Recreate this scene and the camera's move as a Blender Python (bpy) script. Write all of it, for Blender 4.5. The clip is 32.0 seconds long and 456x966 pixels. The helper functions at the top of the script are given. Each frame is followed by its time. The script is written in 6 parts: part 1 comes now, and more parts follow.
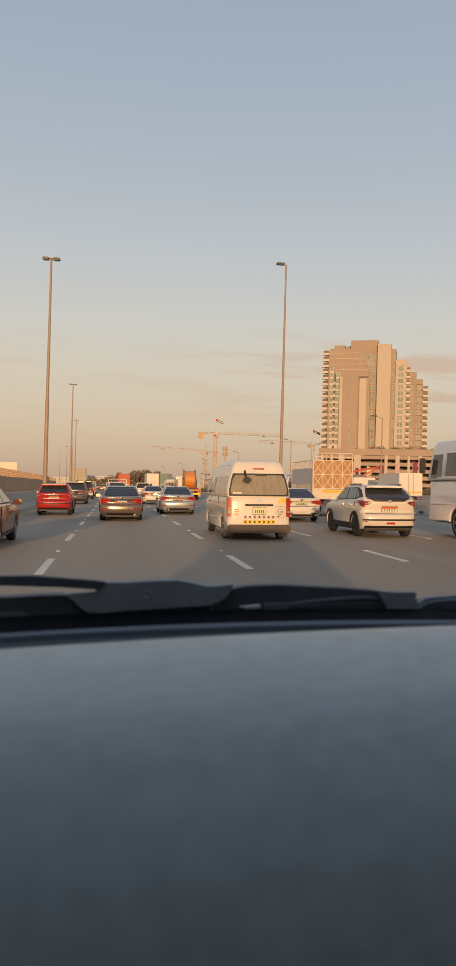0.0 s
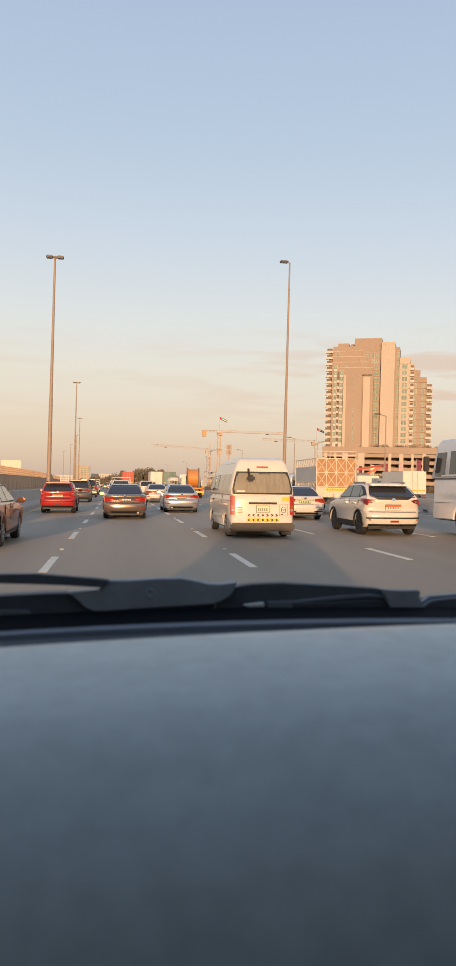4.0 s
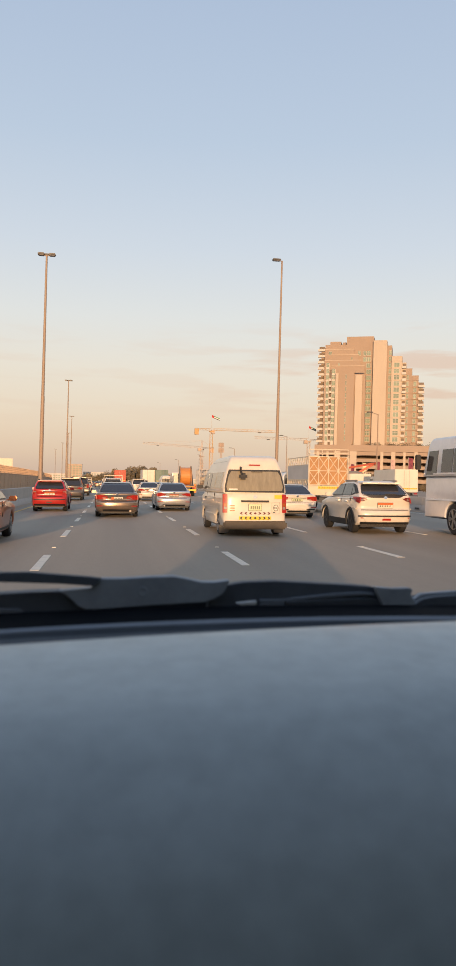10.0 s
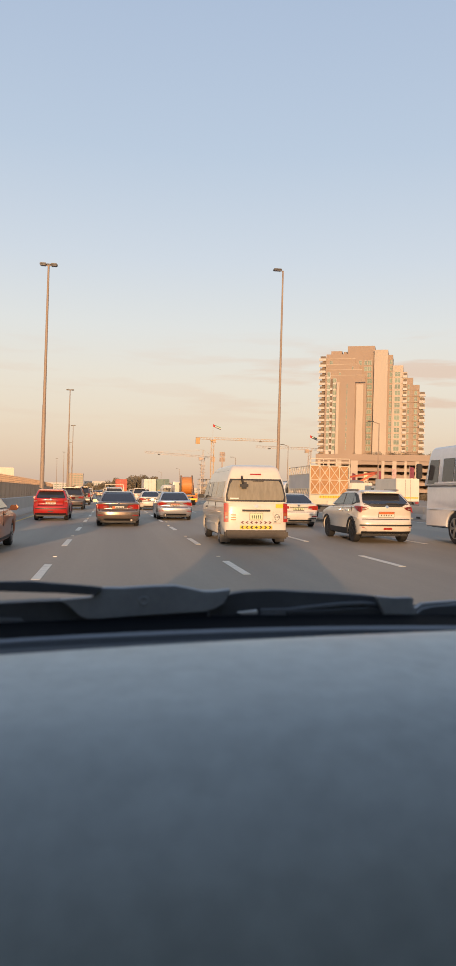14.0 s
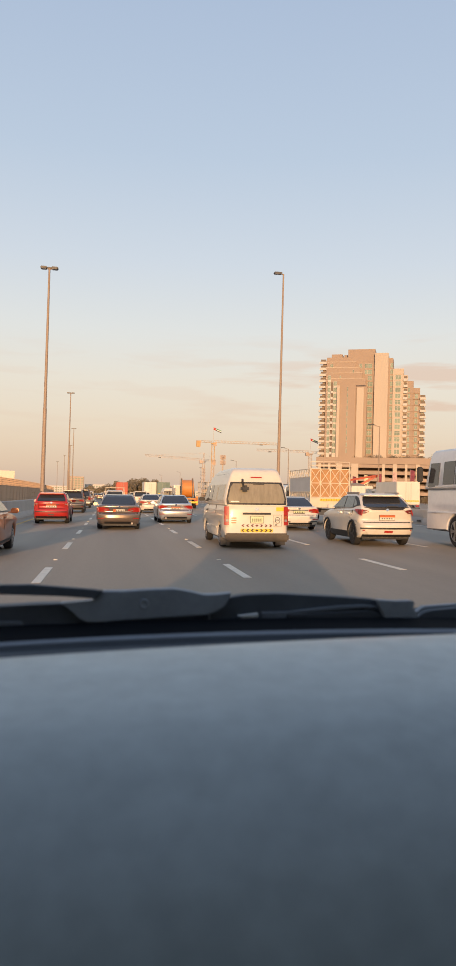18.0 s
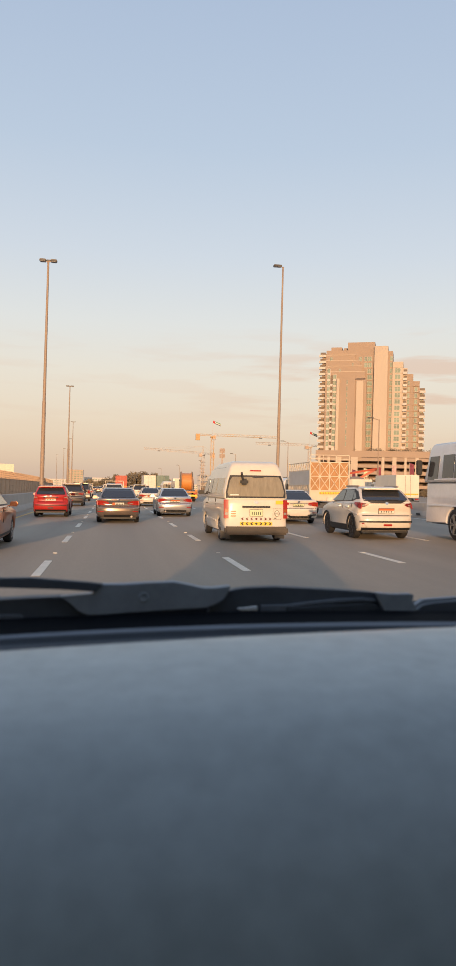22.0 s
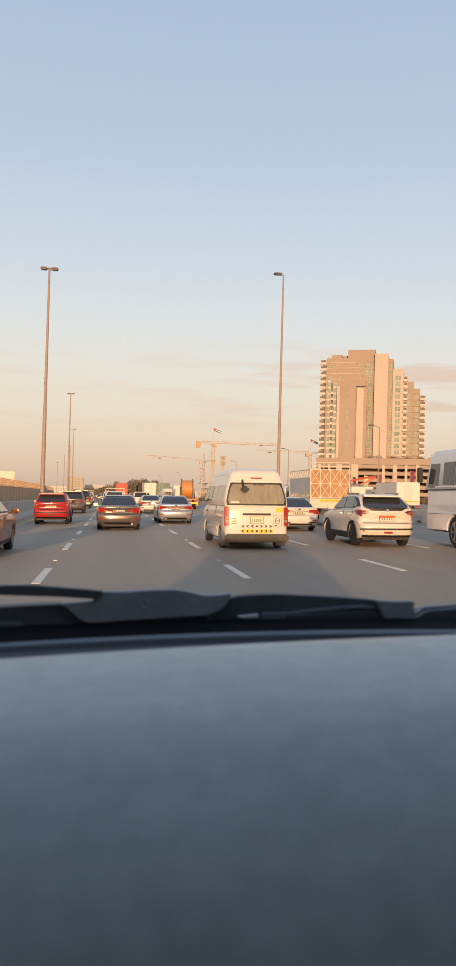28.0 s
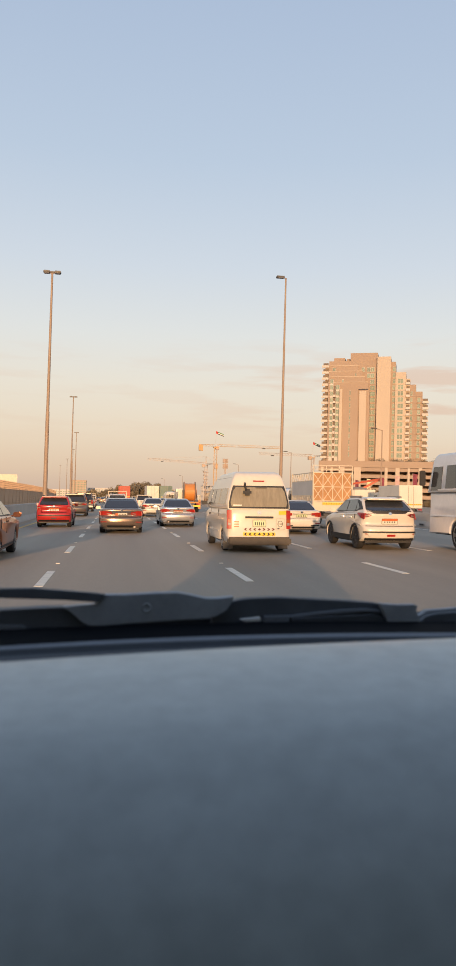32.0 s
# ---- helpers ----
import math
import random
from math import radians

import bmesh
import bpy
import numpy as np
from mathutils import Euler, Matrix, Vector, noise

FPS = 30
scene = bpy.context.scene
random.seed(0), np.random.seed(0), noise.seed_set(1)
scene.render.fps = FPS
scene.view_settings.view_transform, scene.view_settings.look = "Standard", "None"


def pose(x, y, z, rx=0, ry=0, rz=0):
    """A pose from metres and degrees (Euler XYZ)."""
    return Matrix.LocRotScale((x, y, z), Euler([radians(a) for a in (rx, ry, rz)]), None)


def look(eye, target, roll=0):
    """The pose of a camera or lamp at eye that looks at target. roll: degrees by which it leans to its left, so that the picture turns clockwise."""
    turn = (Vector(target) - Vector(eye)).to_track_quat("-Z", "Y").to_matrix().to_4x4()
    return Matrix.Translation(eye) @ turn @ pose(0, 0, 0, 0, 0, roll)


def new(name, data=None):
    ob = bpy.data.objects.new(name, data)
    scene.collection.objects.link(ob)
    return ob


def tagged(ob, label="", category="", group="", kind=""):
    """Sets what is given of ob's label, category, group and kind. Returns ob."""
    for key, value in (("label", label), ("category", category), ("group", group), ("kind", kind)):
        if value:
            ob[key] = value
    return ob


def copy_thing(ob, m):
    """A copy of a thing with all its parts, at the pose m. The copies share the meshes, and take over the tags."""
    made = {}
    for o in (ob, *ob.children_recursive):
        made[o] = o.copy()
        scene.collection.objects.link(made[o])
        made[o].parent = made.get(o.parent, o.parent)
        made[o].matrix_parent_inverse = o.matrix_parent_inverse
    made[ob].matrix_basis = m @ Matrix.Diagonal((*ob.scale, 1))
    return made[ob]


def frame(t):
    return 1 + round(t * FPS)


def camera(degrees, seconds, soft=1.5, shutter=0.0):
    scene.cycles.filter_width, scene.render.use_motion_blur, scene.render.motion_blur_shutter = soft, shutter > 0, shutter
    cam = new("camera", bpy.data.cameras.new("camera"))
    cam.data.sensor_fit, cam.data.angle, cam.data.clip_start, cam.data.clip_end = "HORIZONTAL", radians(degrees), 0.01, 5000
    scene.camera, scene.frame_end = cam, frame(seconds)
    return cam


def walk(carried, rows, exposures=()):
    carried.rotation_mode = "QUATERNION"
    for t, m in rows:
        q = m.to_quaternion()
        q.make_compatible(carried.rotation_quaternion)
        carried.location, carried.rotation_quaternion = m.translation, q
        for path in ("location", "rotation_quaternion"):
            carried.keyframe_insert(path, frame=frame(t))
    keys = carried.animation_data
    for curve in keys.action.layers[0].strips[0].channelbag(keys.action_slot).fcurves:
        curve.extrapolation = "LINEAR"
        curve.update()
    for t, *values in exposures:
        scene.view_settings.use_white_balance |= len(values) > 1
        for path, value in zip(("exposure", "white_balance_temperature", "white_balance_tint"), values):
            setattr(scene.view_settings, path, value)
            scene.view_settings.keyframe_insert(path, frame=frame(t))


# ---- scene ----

# ---- camera ----
DOWN = radians(-0.9)                      # the carriageway leans a little, its far side up
LEAN = Matrix.Rotation(DOWN, 4, "Y")
EYE = LEAN @ Vector((0, 0, 1.5))
TURNS = [
    (0, -8.71, 0.39), (0.5, -8.70, 0.67), (1, -8.71, 0.39), (1.5, -8.66, 0.48), (2, -8.66, 0.34), (2.5, -8.53, 0.24), 
    (3, -8.43, 0.24), (3.5, -8.43, 0.24), (5.5, -8.53, 0.19), (6, -8.58, 0.00), (6.5, -8.67, 0.20), (7, -8.72, 0.20), 
    (7.5, -8.81, 0.10), (8, -8.90, 0.20), (8.5, -8.90, 0.20), (9, -9.05, 0.02), (9.5, -8.95, 0.20), (10, -9.04, 0.11), 
    (10.5, -9.18, 0.21), (11, -9.04, 0.25), (11.5, -9.04, 0.40), (12, -8.89, 0.63), (12.5, -9.02, 0.83), (13, -8.93, 0.68), 
    (13.5, -8.89, 0.63), (14, -8.93, 0.82), (14.5, -8.92, 1.06), (15, -9.02, 1.07), (15.5, -8.92, 1.11), (17.5, -8.69, 1.06), 
    (18, -8.88, 1.06), (18.5, -9.07, 0.78), (19, -9.16, 0.93), (19.5, -9.17, 0.69), (20, -9.08, 0.49), (20.5, -8.94, 0.63), 
    (21, -9.03, 0.54), (21.5, -9.03, 0.49), (22, -8.94, 0.54), (22.5, -9.03, 0.78), (23, -9.03, 0.78), (23.5, -9.02, 0.97), 
    (24, -9.02, 1.07), (24.5, -9.07, 0.92), (25, -9.16, 0.97), (25.5, -9.07, 0.97), (27.5, -8.92, 1.30), (28, -8.88, 1.11), 
    (28.5, -8.87, 1.21), (29, -8.87, 1.21), (29.5, -8.87, 1.44), (30, -8.78, 1.30), (30.5, -8.69, 1.20), (31, -8.64, 1.10), 
    (31.5, -8.64, 1.29), (32, -8.68, 1.34),
]
cam = camera(34.3, 32.0, soft=1.3)
# a phone lens focused on the road: what lies within arm's reach is soft
cam.data.dof.use_dof, cam.data.dof.focus_distance, cam.data.dof.aperture_fstop = True, 45.0, 12.0
walk(cam, [(t, Matrix.Translation(EYE) @ Euler((0, 0, radians(yaw))).to_matrix().to_4x4()
            @ Euler((radians(90 + pitch), 0, 0)).to_matrix().to_4x4() @ Euler((0, 0, radians(1.6))).to_matrix().to_4x4())
           for t, yaw, pitch in TURNS],
     exposures=[(0, -0.36, 6900, 10), (0.5, -0.08, 5900, 6), (1, 0.0, 5600, 3), (1.5, 0.0, 5850, 6), (2, 0.0, 6200, 9), (3, 0.0, 6350, 9), (8, 0.0, 6450, 10), (32, 0.0, 6450, 10)])

# ---- light ----
SUN_UP, SUN_SIDE = 4.7, 10.6              # low behind the camera, a little to its left
sun = new("sun", bpy.data.lights.new("sun", "SUN"))
sun.data.energy, sun.data.angle, sun.data.color = 4.3, radians(0.8), (1.0, 0.61, 0.32)
away = Vector((math.sin(radians(SUN_SIDE)), math.cos(radians(SUN_SIDE)), -math.tan(radians(SUN_UP))))
sun.matrix_world = look((-40, -120, 60), Vector((-40, -120, 60)) + away)


def lin(r, g, b):
    """Linear colour from 0..255 sRGB."""
    return tuple((c / 255 / 12.92) if c < 11 else ((c / 255 + 0.055) / 1.055) ** 2.4 for c in (r, g, b)) + (1.0,)


world = bpy.data.worlds.new("evening_sky")
scene.world = world
world.use_nodes = True
wn = world.node_tree
wn.nodes.clear()


def wnode(kind):
    return wn.nodes.new(kind)


w_out, w_bg = wnode("ShaderNodeOutputWorld"), wnode("ShaderNodeBackground")
w_sky = wnode("ShaderNodeTexSky")
w_sky.sky_type, w_sky.sun_disc = "NISHITA", False
w_sky.sun_elevation, w_sky.sun_rotation = radians(SUN_UP), radians(180 + SUN_SIDE)
w_sky.air_density, w_sky.dust_density = 1.2, 3.0
w_co, w_sep, w_ramp = wnode("ShaderNodeTexCoord"), wnode("ShaderNodeSeparateXYZ"), wnode("ShaderNodeValToRGB")
wn.links.new(w_co.outputs["Generated"], w_sep.inputs[0])
wn.links.new(w_sep.outputs["Z"], w_ramp.inputs[0])
# haze: from a dusty peach at the horizon to pale blue high up
HAZE = [(0.0, (205, 178, 158)), (0.035, (217, 193, 170)), (0.09, (220, 203, 186)), (0.15, (219, 209, 198)),
        (0.215, (212, 211, 210)), (0.30, (197, 203, 213)), (0.42, (178, 191, 209)), (0.56, (166, 181, 204)), (1.0, (130, 153, 190))]
ramp = w_ramp.color_ramp
while len(ramp.elements) < len(HAZE):
    ramp.elements.new(0.5)
for e, (p, c) in zip(ramp.elements, HAZE):
    e.position, e.color = p, lin(*c)
# thin streaks of cloud low over the horizon
w_map, w_noise, w_cr = wnode("ShaderNodeMapping"), wnode("ShaderNodeTexNoise"), wnode("ShaderNodeValToRGB")
w_map.inputs["Scale"].default_value = (2.8, 2.8, 22.0)
w_map.inputs["Location"].default_value = (3.1, 0.9, 0.35)
w_noise.inputs["Scale"].default_value, w_noise.inputs["Detail"].default_value = 2.2, 5.0
wn.links.new(w_co.outputs["Generated"], w_map.inputs[0])
wn.links.new(w_map.outputs[0], w_noise.inputs["Vector"])
wn.links.new(w_noise.outputs["Fac"], w_cr.inputs[0])
w_cr.color_ramp.elements[0].position, w_cr.color_ramp.elements[1].position = 0.50, 0.61
w_band = wnode("ShaderNodeValToRGB")
for p, v in ((0.06, 0), (0.11, 1), (0.17, 1), (0.22, 0)):
    e = w_band.color_ramp.elements.new(p)
    e.color = (v, v, v, 1)
w_band.color_ramp.elements[0].color = w_band.color_ramp.elements[-1].color = (0, 0, 0, 1)
wn.links.new(w_sep.outputs["Z"], w_band.inputs[0])
w_mul = wnode("ShaderNodeMath")
w_mul.operation = "MULTIPLY"
wn.links.new(w_cr.outputs[0], w_mul.inputs[0])
wn.links.new(w_band.outputs[0], w_mul.inputs[1])
w_amt = wnode("ShaderNodeMath")
w_amt.operation = "MULTIPLY"
w_amt.inputs[1].default_value = 0.9
# more of it on the far side of the road
w_side, w_part = wnode("ShaderNodeMapRange"), wnode("ShaderNodeMath")
for key, value in (("From Min", 0.08), ("From Max", 0.36), ("To Min", 0.24), ("To Max", 1.0)):
    w_side.inputs[key].default_value = value
w_part.operation = "MULTIPLY"
wn.links.new(w_sep.outputs["X"], w_side.inputs["Value"])
wn.links.new(w_mul.outputs[0], w_part.inputs[0])
wn.links.new(w_side.outputs[0], w_part.inputs[1])
wn.links.new(w_part.outputs[0], w_amt.inputs[0])
w_cloud = wnode("ShaderNodeMixRGB")
w_cloud.inputs[2].default_value = lin(213, 184, 168)
wn.links.new(w_amt.outputs[0], w_cloud.inputs[0])
wn.links.new(w_ramp.outputs[0], w_cloud.inputs[1])
w_add = wnode("ShaderNodeMixRGB")
w_add.blend_type = "ADD"
w_add.inputs[0].default_value = 0.05
wn.links.new(w_cloud.outputs[0], w_add.inputs[1])
wn.links.new(w_sky.outputs[0], w_add.inputs[2])
wn.links.new(w_add.outputs[0], w_bg.inputs[0])
w_bg.inputs[1].default_value = 1.0
wn.links.new(w_bg.outputs[0], w_out.inputs[0])


# ---- materials ----
def mat(name, color, rough=0.6, metal=0.0, vary=0.12, scale=6.0, fine=60.0, bump=0.0, coat=0.0, per_thing=0.0, stretch=None, emit=0.0):
    m = bpy.data.materials.new(name)
    m.use_nodes = True
    nt = m.node_tree
    b = nt.nodes["Principled BSDF"]
    b.inputs["Roughness"].default_value, b.inputs["Metallic"].default_value = rough, metal
    b.inputs["Coat Weight"].default_value, b.inputs["Coat Roughness"].default_value = coat, 0.06
    co = nt.nodes.new("ShaderNodeTexCoord")
    src = co.outputs["Object"]
    if stretch:
        mp = nt.nodes.new("ShaderNodeMapping")
        mp.inputs["Scale"].default_value = stretch
        nt.links.new(src, mp.inputs[0])
        src = mp.outputs[0]
    n1, n2 = nt.nodes.new("ShaderNodeTexNoise"), nt.nodes.new("ShaderNodeTexNoise")
    for n, s, d in ((n1, scale, 4.0), (n2, fine, 2.0)):
        n.inputs["Scale"].default_value, n.inputs["Detail"].default_value = s, d
        nt.links.new(src, n.inputs["Vector"])
    add = nt.nodes.new("ShaderNodeMath")
    add.operation = "MULTIPLY_ADD"
    add.inputs[1].default_value = 0.45
    nt.links.new(n2.outputs["Fac"], add.inputs[0])
    nt.links.new(n1.outputs["Fac"], add.inputs[2])
    last = add.outputs[0]
    if per_thing:
        oi = nt.nodes.new("ShaderNodeObjectInfo")
        a2 = nt.nodes.new("ShaderNodeMath")
        a2.operation = "MULTIPLY_ADD"
        a2.inputs[1].default_value = per_thing
        nt.links.new(oi.outputs["Random"], a2.inputs[0])
        nt.links.new(last, a2.inputs[2])
        last = a2.outputs[0]
    r = nt.nodes.new("ShaderNodeMapRange")
    r.inputs["From Min"].default_value, r.inputs["From Max"].default_value = 0.35, 1.1 + per_thing
    r.inputs["To Min"].default_value, r.inputs["To Max"].default_value = 1 - vary, 1 + vary
    nt.links.new(last, r.inputs["Value"])
    mx = nt.nodes.new("ShaderNodeVectorMath")
    mx.operation = "SCALE"
    mx.inputs[0].default_value = color[:3]
    nt.links.new(r.outputs[0], mx.inputs["Scale"])
    nt.links.new(mx.outputs[0], b.inputs["Base Color"])
    if bump:
        bp = nt.nodes.new("ShaderNodeBump")
        bp.inputs["Strength"].default_value, bp.inputs["Distance"].default_value = bump, 0.01
        nt.links.new(add.outputs[0], bp.inputs["Height"])
        nt.links.new(bp.outputs[0], b.inputs["Normal"])
    if emit:
        b.inputs["Emission Color"].default_value, b.inputs["Emission Strength"].default_value = color[:3] + (1,), emit
    return m


def paint(name, color, metal=0.0, rough=0.3, coat=0.5, dust=0.10):
    return mat(name, color, rough=rough, metal=metal, vary=dust, scale=1.6, fine=9.0, coat=coat)


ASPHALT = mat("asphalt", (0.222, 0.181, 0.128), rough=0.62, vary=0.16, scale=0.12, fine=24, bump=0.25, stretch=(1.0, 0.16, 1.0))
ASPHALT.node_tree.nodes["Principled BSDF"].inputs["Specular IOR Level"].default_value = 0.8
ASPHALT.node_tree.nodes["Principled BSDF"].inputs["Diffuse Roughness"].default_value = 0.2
# wheel tracks: long streaks along the lanes
a_nodes, a_links = ASPHALT.node_tree.nodes, ASPHALT.node_tree.links
a_co, a_map, a_noise, a_range, a_mul = [a_nodes.new(k) for k in ("ShaderNodeTexCoord", "ShaderNodeMapping", "ShaderNodeTexNoise", "ShaderNodeMapRange", "ShaderNodeVectorMath")]
a_map.inputs["Scale"].default_value = (0.85, 0.006, 1.0)
a_noise.inputs["Scale"].default_value, a_noise.inputs["Detail"].default_value = 1.0, 3.0
a_range.inputs["From Min"].default_value, a_range.inputs["From Max"].default_value = 0.32, 0.68
a_range.inputs["To Min"].default_value, a_range.inputs["To Max"].default_value = 0.87, 1.11
a_mul.operation = "SCALE"
a_links.new(a_co.outputs["Object"], a_map.inputs[0])
a_links.new(a_map.outputs[0], a_noise.inputs["Vector"])
a_links.new(a_noise.outputs["Fac"], a_range.inputs["Value"])
a_base = a_nodes["Principled BSDF"].inputs["Base Color"]
a_links.new(a_base.links[0].from_socket, a_mul.inputs[0])
a_links.new(a_range.outputs[0], a_mul.inputs["Scale"])
a_links.new(a_mul.outputs[0], a_base)
SAND = mat("sand", (0.36, 0.27, 0.19), rough=0.95, vary=0.2, scale=0.08, fine=3, bump=0.2)
LINE_WHITE = mat("line_paint", (0.74, 0.66, 0.53), rough=0.7, vary=0.22, scale=4, fine=40)
LINE_YELLOW = mat("line_paint_yellow", (0.62, 0.40, 0.10), rough=0.7, vary=0.2, scale=2, fine=30)
CONCRETE = mat("concrete", (0.43, 0.385, 0.335), rough=0.9, vary=0.14, scale=0.9, fine=18, bump=0.3, per_thing=0.25)
CONCRETE_PALE = mat("concrete_pale", (0.50, 0.46, 0.41), rough=0.85, vary=0.1, scale=0.5, fine=14, bump=0.2, per_thing=0.15)
WALL_TAN = mat("wall_tan", (0.50, 0.335, 0.21), rough=0.9, vary=0.16, scale=0.7, fine=12, bump=0.3, per_thing=0.3)
STEEL = mat("galvanised_steel", (0.36, 0.31, 0.27), rough=0.55, metal=0.3, vary=0.15, scale=1.2, fine=20)
DARK_STEEL = mat("dark_steel", (0.07, 0.07, 0.075), rough=0.5, metal=0.4, vary=0.2, scale=3, fine=30)
RUBBER = mat("rubber", (0.022, 0.021, 0.021), rough=0.85, vary=0.25, scale=5, fine=60)
BLACK = mat("black_plastic", (0.018, 0.018, 0.02), rough=0.55, vary=0.2, scale=5, fine=50)
GREY_PLASTIC = mat("grey_plastic", (0.09, 0.085, 0.08), rough=0.6, vary=0.2, scale=5, fine=50)
BUMPER_BROWN = mat("brown_plastic", (0.075, 0.06, 0.045), rough=0.6, vary=0.25, scale=5, fine=40)
RIM = mat("alloy", (0.45, 0.44, 0.43), rough=0.35, metal=0.8, vary=0.12, scale=8, fine=40)
CHROME = mat("chrome", (0.75, 0.73, 0.70), rough=0.15, metal=1.0, vary=0.05)
LAMP_RED = mat("tail_lamp_red", (0.36, 0.019, 0.012), rough=0.38, vary=0.3, scale=14, fine=40)
LAMP_DARK = mat("tail_lamp_dark_red", (0.16, 0.010, 0.010), rough=0.3, vary=0.4, scale=14, fine=40)
LAMP_AMBER = mat("lamp_amber", (0.36, 0.08, 0.015), rough=0.25, vary=0.1, coat=0.5)
LAMP_CLEAR = mat("lamp_clear", (0.30, 0.27, 0.25), rough=0.2, vary=0.1, coat=0.6)
GLASS = mat("tinted_glass", (0.035, 0.037, 0.042), rough=0.08, vary=0.2, scale=1.2, fine=6, coat=0.3)
GLASS_PALE = mat("curtained_glass", (0.28, 0.235, 0.155), rough=0.14, vary=0.22, scale=3.2, fine=11, coat=0.3, stretch=(4.0, 4.0, 0.4))
PLATE = mat("plate_white", (0.72, 0.68, 0.58), rough=0.4, vary=0.08)
PLATE_GREEN = mat("plate_pale_green", (0.62, 0.66, 0.40), rough=0.4, vary=0.08)
PLATE_RED = mat("plate_red", (0.62, 0.16, 0.05), rough=0.4, vary=0.08)
INK = mat("ink", (0.025, 0.022, 0.02), rough=0.6, vary=0.1)
CHEVRON_RED = mat("chevron_dark_red", (0.12, 0.012, 0.01), rough=0.5, vary=0.15)
STICKER = mat("yellow_sticker", (0.85, 0.56, 0.04), rough=0.45, vary=0.08)
WHITE_PAINT = paint("white_paint", (0.68, 0.62, 0.53))
CREAM_PAINT = paint("cream_white_paint", (0.71, 0.63, 0.51))
BROWN_PAINT = paint("bronze_grey_paint", (0.31, 0.235, 0.185), metal=0.7, rough=0.26)
SILVER_PAINT = paint("silver_paint", (0.62, 0.60, 0.58), metal=0.7, rough=0.3)
GREY_PAINT = paint("graphite_paint", (0.21, 0.175, 0.15), metal=0.55, rough=0.3)
RED_PAINT = paint("red_paint", (0.43, 0.026, 0.02), rough=0.28)
COPPER_PAINT = paint("copper_paint", (0.42, 0.15, 0.07), metal=0.65, rough=0.3)
GOLD_PAINT = paint("champagne_paint", (0.55, 0.44, 0.30), metal=0.6, rough=0.32)
BLUE_PAINT = paint("blue_grey_paint", (0.08, 0.11, 0.16), metal=0.5, rough=0.3)
ORANGE_PAINT = paint("orange_paint", (0.60, 0.235, 0.045), rough=0.5)
YELLOW_PAINT = paint("yellow_bus_paint", (0.66, 0.42, 0.045), rough=0.4)
LILAC_PAINT = paint("bus_white_paint", (0.72, 0.69, 0.67), rough=0.35)


# ---- mesh helpers ----
def link(name, bm, material, parent=None, label="", smooth=False, at=None):
    me = bpy.data.meshes.new(name)
    bm.normal_update()
    bm.to_mesh(me)
    bm.free()
    me.materials.append(material)
    if smooth:
        me.polygons.foreach_set("use_smooth", [True] * len(me.polygons))
        me.set_sharp_from_angle(angle=radians(38))
    ob = new(name, me)
    if parent is not None:
        ob.parent = parent
    if at is not None:
        ob.matrix_basis = at
    if label:
        ob["label"] = label
    return ob


def part(name, bm, material, parent, label="", smooth=False, at=None):
    return link(name, bm, material, parent, label, smooth, at)


def same(name, ob, parent, at):
    """One more object on the mesh of ob."""
    o = new(name, ob.data)
    o.parent, o.matrix_basis = parent, at
    return o


def box(bm, x0, x1, y0, y1, z0, z1, bevel=0.0):
    v = [bm.verts.new((x, y, z)) for x in (x0, x1) for y in (y0, y1) for z in (z0, z1)]
    fs = [bm.faces.new([v[i] for i in q]) for q in ((0, 1, 3, 2), (4, 6, 7, 5), (0, 4, 5, 1), (2, 3, 7, 6), (0, 2, 6, 4), (1, 5, 7, 3))]
    if bevel:
        es = list({e for f in fs for e in f.edges})
        bmesh.ops.bevel(bm, geom=es, offset=bevel, segments=2, affect="EDGES")
    return bm


def boxes(*list_of):
    bm = bmesh.new()
    for b in list_of:
        box(bm, *b)
    return bm


def prism(bm, pts, put, depth):
    """A slab from an outline: put(a, b, d) gives the place of outline point (a, b) at depth d."""
    n = len(pts)
    lo = [bm.verts.new(put(a, b, 0.0)) for a, b in pts]
    hi = [bm.verts.new(put(a, b, depth)) for a, b in pts]
    bm.faces.new(hi)
    bm.faces.new(lo[::-1])
    for i in range(n):
        bm.faces.new((lo[i], lo[(i + 1) % n], hi[(i + 1) % n], hi[i]))
    return bm


def finish(bm):
    bmesh.ops.recalc_face_normals(bm, faces=bm.faces)
    return bm


def beam(bm, a, b, r, n=4, r2=None):
    """A bar from a to b."""
    a, b = Vector(a), Vector(b)
    q = (b - a).to_track_quat("Z", "Y")
    r2 = r if r2 is None else r2
    rings = []
    for p, rr in ((a, r), (b, r2)):
        rings.append([bm.verts.new(p + q @ Vector((rr * math.cos(2 * math.pi * (i + 0.5) / n), rr * math.sin(2 * math.pi * (i + 0.5) / n), 0))) for i in range(n)])
    for i in range(n):
        bm.faces.new((rings[0][i], rings[0][(i + 1) % n], rings[1][(i + 1) % n], rings[1][i]))
    bm.faces.new(rings[0][::-1])
    bm.faces.new(rings[1])
    return bm


